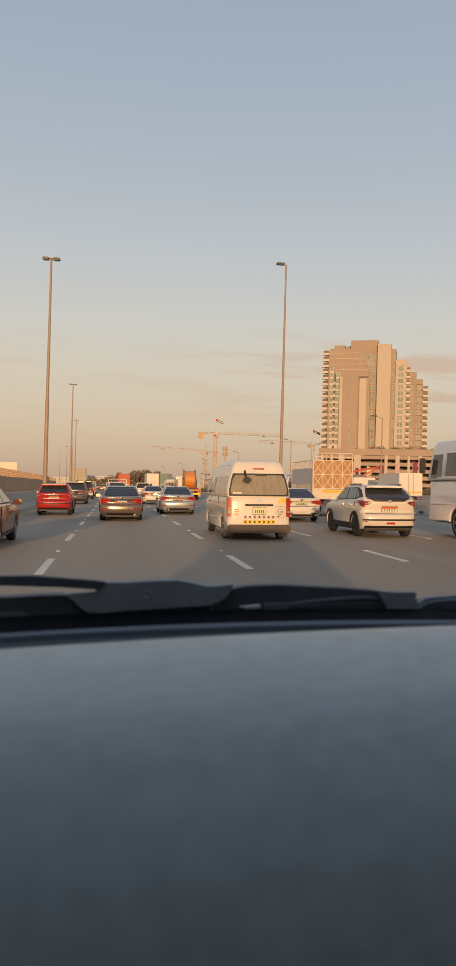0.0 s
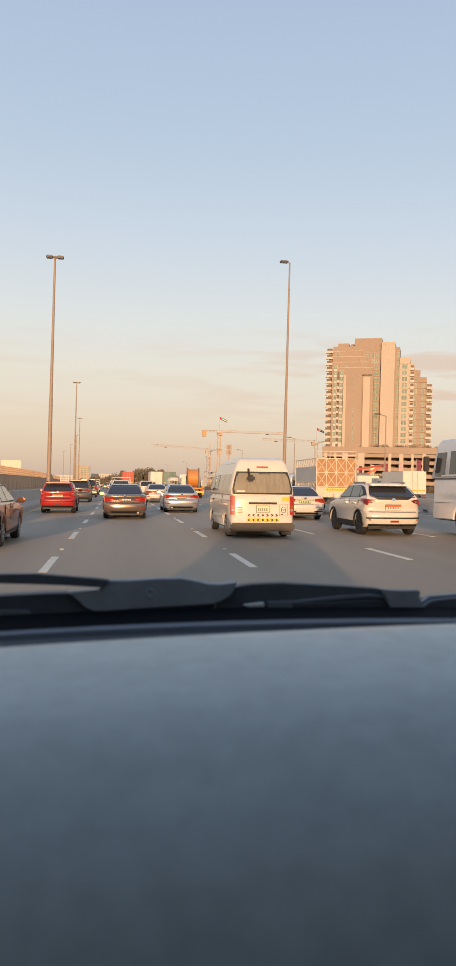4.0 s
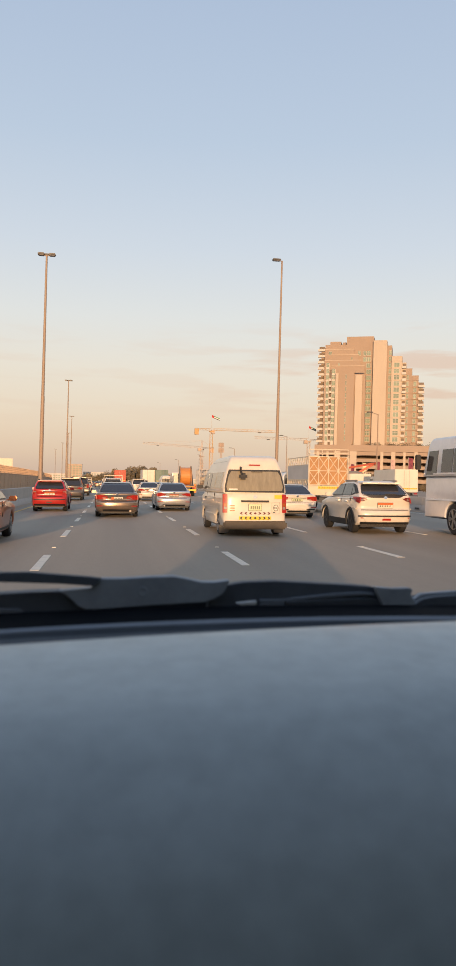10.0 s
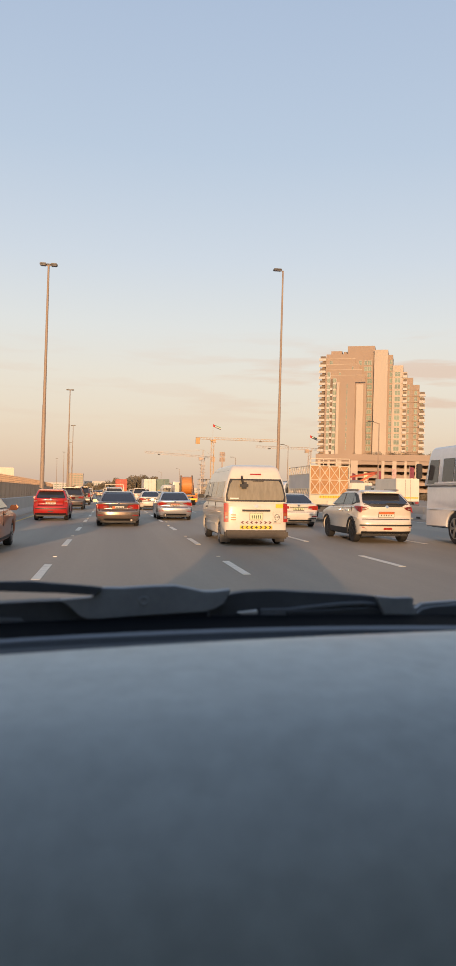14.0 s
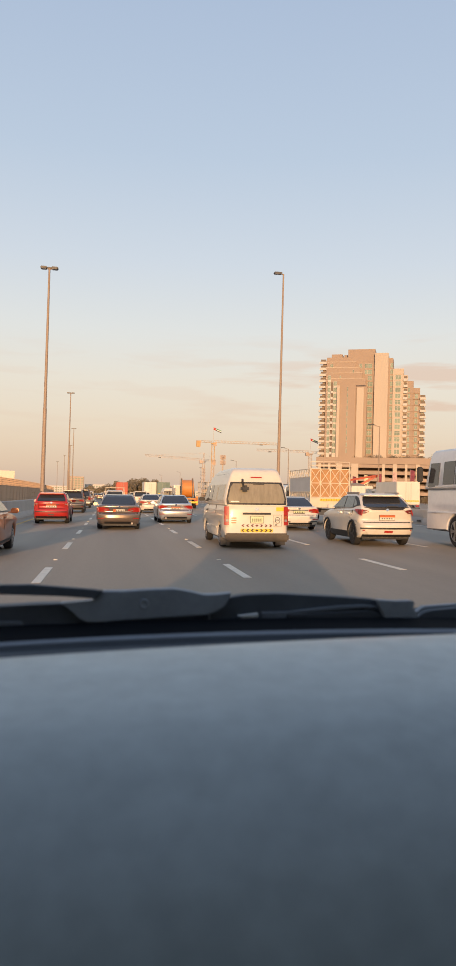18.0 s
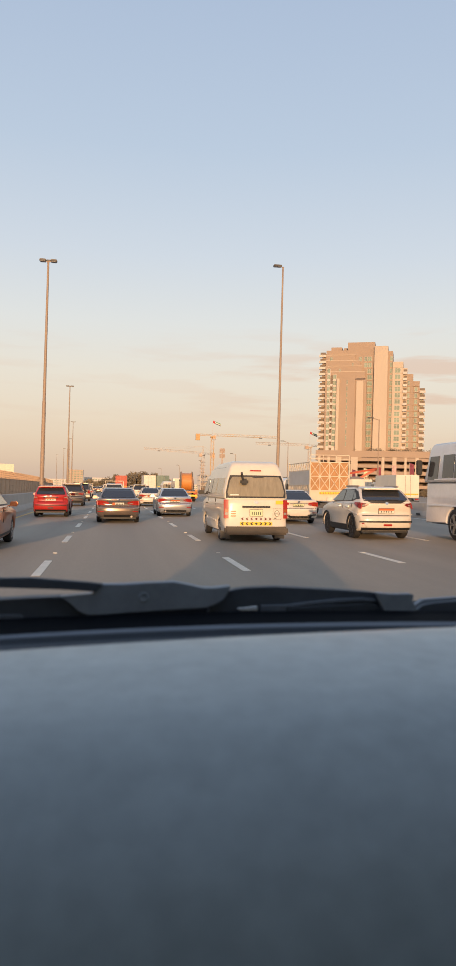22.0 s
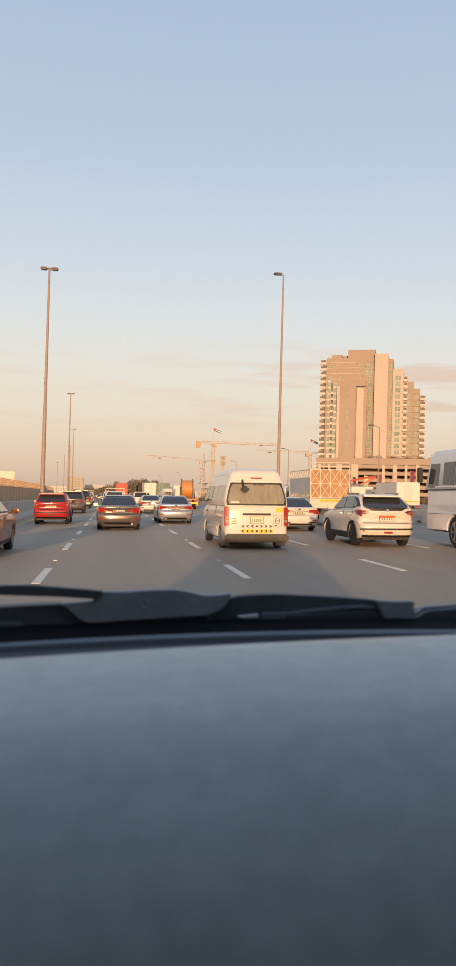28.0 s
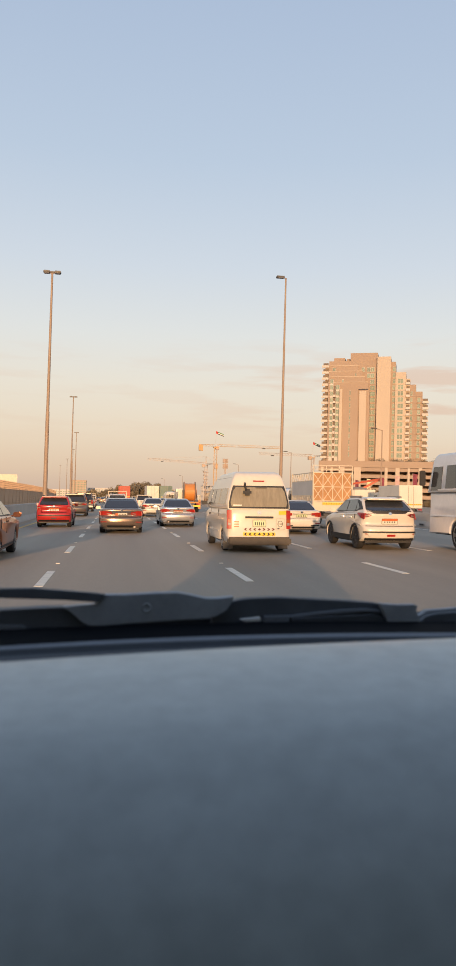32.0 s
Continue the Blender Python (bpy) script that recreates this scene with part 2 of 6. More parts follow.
def lathe(bm, prof, n, axis="X", mid=(0, 0, 0)):
    """prof: (along, radius) round an axis."""
    rows = []
    for a, r in prof:
        row = []
        for i in range(n):
            c, s = r * math.cos(2 * math.pi * i / n), r * math.sin(2 * math.pi * i / n)
            p = {"X": (a, c, s), "Y": (c, a, s), "Z": (c, s, a)}[axis]
            row.append(bm.verts.new(Vector(p) + Vector(mid)))
        rows.append(row)
    for u, v in zip(rows, rows[1:]):
        for i in range(n):
            bm.faces.new((u[i], u[(i + 1) % n], v[(i + 1) % n], v[i]))
    for row in (rows[0], rows[-1]):
        bm.faces.new(row)
    return finish(bm)


def thing(name, label, category, group=""):
    return tagged(new(name), label, category, group)


def bend(y):
    """The road bends slowly away to one side."""
    return -max(0.0, y - 40) ** 2 / 6400


def on_road(x, y, z=0.0, turn=0.0):
    return LEAN @ pose(x + bend(y), y, z, 0, 0, turn + (math.degrees((y - 40) / 3200) if y > 40 else 0.0))


# ---- ground and road ----
def sheet(name, xs, ys, height, material, label, kind="structure"):
    bm = bmesh.new()
    g = [[bm.verts.new(height(x, y)) for x in xs] for y in ys]
    for r0, r1 in zip(g, g[1:]):
        for i in range(len(xs) - 1):
            bm.faces.new((r0[i], r0[i + 1], r1[i + 1], r1[i]))
    return tagged(link(name, bm, material), label, kind=kind)


def far_height(x, y):
    d = max(-60.0, min(60.0, x))
    return Vector((x, y, -d * math.sin(DOWN) * (1 if abs(y) < 600 else 0.3) - 0.12))


XS = [-4500, -1500, -500, -200, -100, -60, -30, -14, -5, 5, 17, 30, 60, 100, 200, 500, 1500, 4500]
YS = [-4500, -1500, -500, -200, -60, 0, 40, 80, 120, 160, 200, 240, 280, 320, 360, 400, 500, 700, 1000, 1800, 3000, 4600]
sheet("ground", XS, YS, far_height, SAND, "flat dusty sand beside the motorway, pale brown")
ROAD_Y = [-160, -80, 0, 40] + [40 + 15 * i for i in range(1, 45)]
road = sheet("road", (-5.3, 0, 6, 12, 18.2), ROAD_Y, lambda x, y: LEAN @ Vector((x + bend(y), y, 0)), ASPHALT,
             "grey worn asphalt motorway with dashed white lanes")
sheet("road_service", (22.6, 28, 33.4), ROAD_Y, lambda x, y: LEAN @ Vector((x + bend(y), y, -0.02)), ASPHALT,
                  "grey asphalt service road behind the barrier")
LINES = (-1.23, 2.45, 5.95, 9.40, 12.75)


def curved_strip(x0, x1, z, y0=-20, y1=420, step=12):
    bm = bmesh.new()
    n = int((y1 - y0) / step)
    p = [[bm.verts.new(LEAN @ Vector((x + bend(y0 + i * step), y0 + i * step, z))) for x in (x0, x1)] for i in range(n + 1)]
    for a, b in zip(p, p[1:]):
        bm.faces.new((a[0], a[1], b[1], b[0]))
    return bm


part("edge_line", curved_strip(-4.45, -4.30, 0.006), LINE_YELLOW, road, "worn yellow edge line")
part("edge_line", curved_strip(16.0, 16.16, 0.006), LINE_WHITE, road, "white edge line")
dash_mark = part("lane_mark", boxes((-0.075, 0.075, 0, 2.6, 0.0, 0.006)), LINE_WHITE, road, at=on_road(LINES[0], 12.6))
for j, x in enumerate(LINES):
    for i in range(-1, 40):
        y = 12.6 + 7.6 * i + (0.0, 0.6, 1.9, 0.9, 2.4)[j]
        if (i, j) != (0, 0) and y > 2:
            same("lane_mark", dash_mark, road, on_road(x, y))

stud = None
for x in LINES:
    for i in range(30):
        at = on_road(x, 9.3 + 7.6 * i)
        if stud is None:
            bm = boxes((-0.045, 0.045, -0.03, 0.03, 0.0, 0.016))
            bmesh.ops.bevel(bm, geom=[e for e in bm.edges if all(v.co.z > 0.01 for v in e.verts)], offset=0.008, segments=1, affect="EDGES")
            stud = part("road_stud", bm, LINE_WHITE, road, at=at)
        else:
            same("road_stud", stud, road, at)
part("dusty_edge", curved_strip(16.75, 17.5, 0.005), SAND, road, "wind-blown sand along the barrier foot")
part("dusty_edge", curved_strip(-5.25, -4.85, 0.005), SAND, road, "wind-blown sand along the median")
# ---- barriers ----
def barrier(name, x, tall, length, label, y0=-20, y1=330):
    root = tagged(new(name), label, kind="structure")
    prof = [(-0.32, 0), (-0.30, 0.10), (-0.16, 0.34), (-0.10, tall - 0.03), (-0.07, tall), (0.07, tall), (0.10, tall - 0.03), (0.16, 0.34), (0.30, 0.10), (0.32, 0)]
    bm = finish(prism(bmesh.new(), prof, lambda a, b, d: (a, d, b), length - 0.03))
    first = None
    y = y0
    while y < y1:
        at = on_road(x, y)
        if first is None:
            first = part("barrier_segment", bm, CONCRETE, root, at=at)
        else:
            same("barrier_segment", first, root, at)
        y += length
    return root


barrier("barrier_right", 17.75, 0.82, 6.0, "pale concrete safety barrier between motorway and service road")
barrier("barrier_left", -5.55, 1.02, 6.0, "pale concrete median barrier carrying the light masts")
slot = None
for i in range(0, 100):
    at = on_road(17.41, 4 + i * 3.0, 0.10)
    if slot is None:
        slot = tagged(link("drain_slot", boxes((-0.012, 0.012, 0, 0.5, 0, 0.10)), BLACK, bpy.data.objects["barrier_right"], at=at))
    else:
        same("drain_slot", slot, bpy.data.objects["barrier_right"], at)

# tan panel wall with a rail on the other side of the median
wall = tagged(new("wall_median"), "tan precast boundary wall with wire fence on top", kind="structure")
panel = post = mesh_f = None
for i in range(90):
    at = on_road(-12.5, 10 + 4.0 * i, -0.1)
    if panel is None:
        bm = boxes((-0.08, 0.08, 0.02, 3.98, 0, 0.78), (-0.07, 0.07, 0.02, 3.98, 0.79, 1.58), (-0.08, 0.08, 0.02, 3.98, 1.59, 2.36), (-0.11, 0.11, 0.0, 4.0, 2.37, 2.45))
        panel = part("wall_panel", bm, WALL_TAN, wall, at=at)
        post = part("fence_post", boxes((-0.11, 0.11, -0.12, 0.12, 0, 2.6)), WALL_TAN, wall, at=at)
        fb = bmesh.new()
        for k in range(14):
            beam(fb, (0, k * 0.3, 2.4), (0, k * 0.3 + 0.01, 3.35 + 0.08 * (k % 2)), 0.025)
        for z in (2.6, 2.85, 3.1, 3.3):
            beam(fb, (0, 0, z), (0, 4, z), 0.018)
        mesh_f = part("wire_fence", fb, WALL_TAN, wall, at=at)
    else:
        same("wall_panel", panel, wall, at)
        same("fence_post", post, wall, at)
        same("wire_fence", mesh_f, wall, at)


# ---- the car that carries the camera ----
FABRIC = mat("dashboard_skin", (0.465, 0.495, 0.465), rough=0.36, vary=0.15, scale=38, fine=11, bump=0.08)
FABRIC.node_tree.nodes["Principled BSDF"].inputs["Specular IOR Level"].default_value = 0.6
GLOSS_BLACK = mat("black_frit", (0.003, 0.004, 0.006), rough=0.8, vary=0.1)
GLOSS_BLACK.node_tree.nodes["Principled BSDF"].inputs["Specular IOR Level"].default_value = 0.05
# glass of the unseen front side windows; its tint sets the dashboard's brightness
TINT = bpy.data.materials.new("tinted_side_glass")
TINT.use_nodes = True
t_nodes = TINT.node_tree.nodes
t_see, t_mix, t_gloss = t_nodes.new("ShaderNodeBsdfTransparent"), t_nodes.new("ShaderNodeMixShader"), t_nodes.new("ShaderNodeBsdfGlossy")
t_see.inputs[0].default_value, t_mix.inputs[0].default_value, t_gloss.inputs["Roughness"].default_value = (0.66, 0.69, 0.68, 1), 0.06, 0.03
TINT.node_tree.links.new(t_see.outputs[0], t_mix.inputs[1])
TINT.node_tree.links.new(t_gloss.outputs[0], t_mix.inputs[2])
TINT.node_tree.links.new(t_mix.outputs[0], t_nodes["Material Output"].inputs["Surface"])
SLOT_DARK = mat("slot_plastic", (0.050, 0.058, 0.068), rough=0.7, vary=0.15, scale=14, fine=90)
TRIM_BLUE = mat("cowl_plastic", (0.115, 0.135, 0.16), rough=0.55, vary=0.15, scale=14, fine=90)
LINING = mat("roof_lining", (0.10, 0.10, 0.105), rough=0.95, vary=0.1)
own = thing("car_interior", "dark grey padded dashboard and windscreen frame of a car", "car")
own.matrix_basis = Matrix.Translation(EYE)


def dash_top(x, y):
    t = max(0.0, 0.85 - y)
    return -0.172 + 0.0585 * x - 0.033 * x * x - 0.02 * t - 0.36 * t * t - 1.3 * max(0.0, t - 0.20) ** 2


bm = bmesh.new()
dx = [-0.75 + 0.06 * i for i in range(31)]
dy = [0.85, 0.843, 0.825, 0.80] + [0.80 - 0.02 * i for i in range(1, 26)]
g = []
for k, y in enumerate(dy):
    drop = (0.030, 0.005, 0.0005, 0.0)[k] if k < 4 else 0.0
    g.append([bm.verts.new((x, y, dash_top(x, y) - drop)) for x in dx])
for r0, r1 in zip(g, g[1:]):
    for i in range(len(dx) - 1):
        bm.faces.new((r0[i], r1[i], r1[i + 1], r0[i + 1]))
front = [bm.verts.new((x, dy[-1], -0.9)) for x in dx]
for i in range(len(dx) - 1):
    bm.faces.new((g[-1][i], front[i], front[i + 1], g[-1][i + 1]))
part("dashboard", finish(bm), FABRIC, own, "soft dark grey dashboard top", smooth=True)


def band(near, far, thick):
    """A strip across the car. near, far: (y, z, slope, curve) of its two long edges."""
    b = bmesh.new()
    rows = []
    for x in dx:
        (y0, z0), (y1, z1) = [(y, z + slope * x - curve * (x - 0.42) ** 2) for y, z, slope, curve in (near, far)]
        rows.append([b.verts.new(p) for p in ((x, y0, z0), (x, y1, z1), (x, y1, z1 - thick), (x, y0, z0 - thick))])
    for a, c in zip(rows, rows[1:]):
        for i in range(4):
            b.faces.new((a[i], a[(i + 1) % 4], c[(i + 1) % 4], c[i]))
    b.faces.new(rows[0]), b.faces.new(rows[-1])
    return finish(b)


part("defroster_slot", band((0.862, -0.1845, 0.047, 0.02), (0.928, -0.1800, 0.0, 0.05), 0.05), SLOT_DARK, own)
part("slot_slope", band((0.917, -0.1865, 0.0, 0.055), (0.930, -0.1735, -0.001, 0.055), 0.002), SLOT_DARK, own)
part("vent_edge", band((0.930, -0.1726, -0.001, 0.055), (0.942, -0.1697, 0.0, 0.055), 0.0012), TRIM_BLUE, own, "thin grey edge of the defroster slot")
part("windscreen_border", band((0.95, -0.176, 0.0, 0.055), (1.058, -0.1742, 0.0, 0.040), 0.01), GLOSS_BLACK, own, "black printed border of the windscreen")
part("scuttle", band((1.06, -0.181, 0.0, 0.045), (1.35, -0.21, 0.012, 0.0), 0.05), GLOSS_BLACK, own, "black scuttle panel under the wipers")
part("roof_lining", boxes((-0.72, 0.92, -2.6, 0.40, 0.42, 0.50, 0.035)), LINING, own)
# unseen solid back, added to keep the low sun off the dashboard
part("rear_sun_block", boxes((-0.90, 1.10, -2.75, -2.6, -0.5, 0.45, 0.03)), LINING, own)
OWN_HULL = [(-2.9, -1.2), (-3.0, -0.9), (-2.95, -0.42), (-2.8, -0.34), (0.9, -0.38), (1.45, -0.44), (2.3, -0.56), (2.5, -0.75), (2.5, -1.15)]


# wipers at rest on the windscreen
def wiper_piece(outline, y, deep):
    """A moulded piece; outline in millimetres across and up from its left end."""
    b = finish(prism(bmesh.new(), outline, lambda a, c, d: (-0.1 + a / 1000, y + d, -0.19 + c / 1000), deep))
    bmesh.ops.bevel(b, geom=b.edges[:], offset=0.0008, segments=1, affect="EDGES")
    return b


wipers = thing("windscreen_wipers", "dark moulded windscreen wipers resting on the glass", "wiper")
wipers.matrix_basis = Matrix.Translation(EYE)
WEDGE_PALE = mat("wedge_pale", (0.62, 0.62, 0.60), rough=0.5, vary=0.1, scale=20)
WIPER_DARK = mat("wiper_black", (0.07, 0.082, 0.097), rough=0.6, vary=0.2, scale=20, fine=90)
WIPER_GREY = mat("wiper_grey", (0.25, 0.275, 0.30), rough=0.6, vary=0.2, scale=20, fine=90)
WIPER_MID = mat("wiper_dull_grey", (0.14, 0.157, 0.18), rough=0.6, vary=0.2, scale=20, fine=90)
part("wiper_blade", wiper_piece([(-150, 57), (-50, 59), (-9, 60), (33, 57), (76, 54), (92, 52), (82, 41), (34, 44), (-8, 45), (-50, 46), (-150, 45)], 1.060, 0.012), WIPER_DARK, wipers)
part("arm_foot", wiper_piece([(-150, 23), (-51, 27), (-1, 30), (29, 31), (60, 29), (84, 14), (90, 0), (-50, -9), (-150, -16)], 1.075, 0.03), WIPER_DARK, wipers)
part("foot_cap", wiper_piece([(-150, 7), (-50, 7), (-22, 7), (-17, 3), (-18, -3), (-50, -7), (-150, -13)], 1.071, 0.004), WIPER_MID, wipers, "grey cap at the foot of the arm")
part("wiper_arm", wiper_piece([(32, 33), (76, 37), (83, 45), (92, 51), (119, 51), (163, 54), (194, 55), (217, 51), (235, 47), (253, 47), (276, 50), (271, 38), (266, 30), (253, 22), (240, 18), (209, 16), (164, 13), (121, 10), (86, 7), (70, 7), (58, 13), (50, 21), (41, 28)], 1.065, 0.02), WIPER_GREY, wipers)
part("wiper_arch", wiper_piece([(248, 22), (254, 40), (274, 41), (287, 44), (300, 46), (346, 48), (393, 46), (441, 44), (490, 41), (503, 39), (509, 30), (518, 17), (522, 6), (246, 4)], 1.076, 0.02), WIPER_DARK, wipers)
part("blade_bridge", wiper_piece([(323, 21), (363, 22), (393, 26), (440, 31), (479, 33), (500, 31), (502, 26), (479, 28), (440, 25), (393, 21), (361, 18), (361, 8), (323, 8)], 1.070, 0.006), WIPER_MID, wipers)
part("wiper_blade", wiper_piece([(362, 19), (392, 20), (449, 23), (488, 25), (502, 22), (514, 13), (515, 4), (363, 4)], 1.066, 0.008), SLOT_DARK, wipers)
part("blade_end", wiper_piece([(497, 42), (525, 40), (552, 41), (556, 38), (554, 30), (562, 19), (557, 10), (512, 10), (506, 24)], 1.060, 0.014), WIPER_GREY, wipers)
part("wiper_blade", wiper_piece([(560, 8), (562, 13), (574, 22), (590, 26), (628, 29), (800, 32), (800, 4)], 1.068, 0.012), WIPER_DARK, wipers)
part("blade_spine", wiper_piece([(566, 19), (580, 29), (630, 33), (800, 36), (800, 20), (580, 18)], 1.082, 0.012), WIPER_GREY, wipers)
# added dark strip that closes the bright gap under the wiper arms
part("linkage_cover", wiper_piece([(60, -12), (72, 19), (520, 21), (700, 26), (800, 27), (800, -12)], 1.100, 0.01), SLOT_DARK, wipers, "dark filler strip added behind the wipers")
part("arm_dimple", lathe(bmesh.new(), [(0.0, 0.003), (-0.0012, 0.006), (0.0, 0.0075), (0.006, 0.0075)], 16, "Y", (0.050, 1.0645, -0.157)), WIPER_GREY, wipers)
# a small pale wedge in front of the wiper arch
part("washer_nozzle", wiper_piece([(285, 18), (315, 21.5), (316, 15.5), (292, 15)], 1.058, 0.008), WEDGE_PALE, wipers, "small pale wedge")


# ---- vehicles ----
def resample(pts):
    """Round off the corners of an outline a little."""
    out = []
    for i, p in enumerate(pts):
        if i in (0, len(pts) - 1):
            out.append(p)
            continue
        a, b = pts[i - 1], pts[i + 1]
        la, lb = math.dist(a, p), math.dist(b, p)
        c = min(0.07, la * 0.3, lb * 0.3)
        out.append((p[0] + (a[0] - p[0]) * c / la, p[1] + (a[1] - p[1]) * c / la))
        out.append((p[0] + (b[0] - p[0]) * c / lb, p[1] + (b[1] - p[1]) * c / lb))
    return out


def inset(poly, d):
    n, out = len(poly), []
    area = sum(poly[i][0] * poly[(i + 1) % n][1] - poly[(i + 1) % n][0] * poly[i][1] for i in range(n))
    s = 1 if area > 0 else -1
    for i in range(n):
        (ax, ay), (bx, by), (cx, cy) = poly[i - 1], poly[i], poly[(i + 1) % n]
        n1, n2 = Vector((-(by - ay), bx - ax)), Vector((-(cy - by), cx - bx))
        m = (n1.normalized() + n2.normalized())
        m = m.normalized() if m.length > 1e-4 else n1.normalized()
        out.append((bx + s * d * m.x, by + s * d * m.y))
    return out


def corner(q):
    """How far the ends of a body are drawn in at q of its half width: little in the middle, much at the corners."""
    q = min(1.12, abs(q))
    return 0.45 * q * q + 0.55 * q ** 6


def shell(poly, width, bow=0.05, rim=0.05):
    """A rounded hull: a side outline carried across the car. width(y, z): half width."""
    ys = [p[0] for p in poly]
    y0, y1 = min(ys), max(ys)
    bm = bmesh.new()
    rows = []
    for s, d in ((-1, rim), (-0.985, rim * 0.45), (-0.95, rim * 0.12), (-0.88, 0), (-0.76, 0), (-0.55, 0), (-0.28, 0), (0, 0), (0.28, 0), (0.55, 0), (0.76, 0), (0.88, 0), (0.95, rim * 0.12), (0.985, rim * 0.45), (1, rim)):
        row = []
        for y, z in (inset(poly, d) if d else poly):
            wr, wf = max(0, 1 - (y - y0) / 0.7), max(0, 1 - (y1 - y) / 0.7)
            row.append(bm.verts.new((s * width(y, z), y + bow * corner(s) * (wr - wf), z)))
        rows.append(row)
    n = len(poly)
    for a, b in zip(rows, rows[1:]):
        for i in range(n):
            bm.faces.new((a[i], a[(i + 1) % n], b[(i + 1) % n], b[i]))
    bm.faces.new(rows[0])
    bm.faces.new(rows[-1])
    return finish(bm)


def sliced(pts, put, deep, step=0.05):
    """A slab from an outline, cut into upright slices so that it follows a bowed face."""
    lo, hi = min(p[0] for p in pts), max(p[0] for p in pts)
    n = max(3, int((hi - lo) / step))
    xs = sorted({round(p[0], 4) for p in pts} | {round(lo + (hi - lo) * i / n, 4) for i in range(n + 1)})
    bm, cols = bmesh.new(), []
    for x in xs:
        zs = []
        for (ax, az), (bx, bz) in zip(pts, pts[1:] + pts[:1]):
            if min(ax, bx) - 1e-4 <= x <= max(ax, bx) + 1e-4:
                zs += [az, bz] if abs(bx - ax) < 1e-4 else [az + (bz - az) * (x - ax) / (bx - ax)]
        z0, z1 = min(zs), max(max(zs), min(zs) + 0.002)
        cols.append([bm.verts.new(put(x, z, d)) for d in (0.0, deep) for z in (z0, (z0 + z1) / 2, z1)])
    for a, b in zip(cols, cols[1:]):
        for i, j in ((0, 1), (1, 2), (4, 3), (5, 4), (3, 0), (2, 5)):
            bm.faces.new((a[i], a[j], b[j], b[i]))
    for c in (cols[0], cols[-1]):
        bm.faces.new([c[k] for k in (0, 1, 2, 5, 4, 3)])
    return bm


def at_height(curve, z):
    """y of a rear outline at height z."""
    for (ya, za), (yb, zb) in zip(curve, curve[1:]):
        if za <= z <= zb and zb > za:
            return ya + (yb - ya) * (z - za) / (zb - za)
    return curve[0][0] if z < curve[0][1] else curve[-1][0]


def wheel_at(root, x, y, r, w, dark=False):
    side = 1 if x > 0 else -1
    bm = lathe(bmesh.new(), [(-w / 2, r * 0.66), (-w / 2, r * 0.90), (-w * 0.38, r * 0.985), (-w * 0.15, r), (w * 0.15, r), (w * 0.38, r * 0.985), (w / 2, r * 0.90), (w / 2, r * 0.66)], 26)
    t = part("wheel", bm, RUBBER, root, smooth=True, at=pose(x, y, r))
    rb = bmesh.new()
    lathe(rb, [(side * w * 0.30, r * 0.66), (side * w * 0.515, r * 0.66), (side * w * 0.515, r * 0.60), (side * w * 0.42, r * 0.57), (side * w * 0.36, 0.05)], 26)
    for k in range(5):
        a = 2 * math.pi * k / 5
        for da in (-0.13, 0.13):
            beam(rb, (side * w * 0.46, 0.06 * math.cos(a), 0.06 * math.sin(a)), (side * w * 0.49, r * 0.6 * math.cos(a + da), r * 0.6 * math.sin(a + da)), r * 0.075)
    lathe(rb, [(side * w * 0.40, r * 0.16), (side * w * 0.53, r * 0.13), (side * w * 0.54, 0.01)], 12)
    part("rim", rb, BLACK if dark else RIM, t, "black alloy rim" if dark else "alloy rim")
    return t


def hull(poly_top, wheels, zb):
    """Side outline with wheel arches cut out of the sill. wheels: (y, r)."""
    poly = resample(poly_top)
    for yc, r in sorted(wheels, reverse=True):
        R = r * 1.13
        a0 = math.asin(max(-0.95, min(0.95, (zb - r) / R)))
        for k in range(9):
            a = a0 + (math.pi - 2 * a0) * k / 8
            poly.append((yc + R * math.cos(a), r + R * math.sin(a)))
    return poly


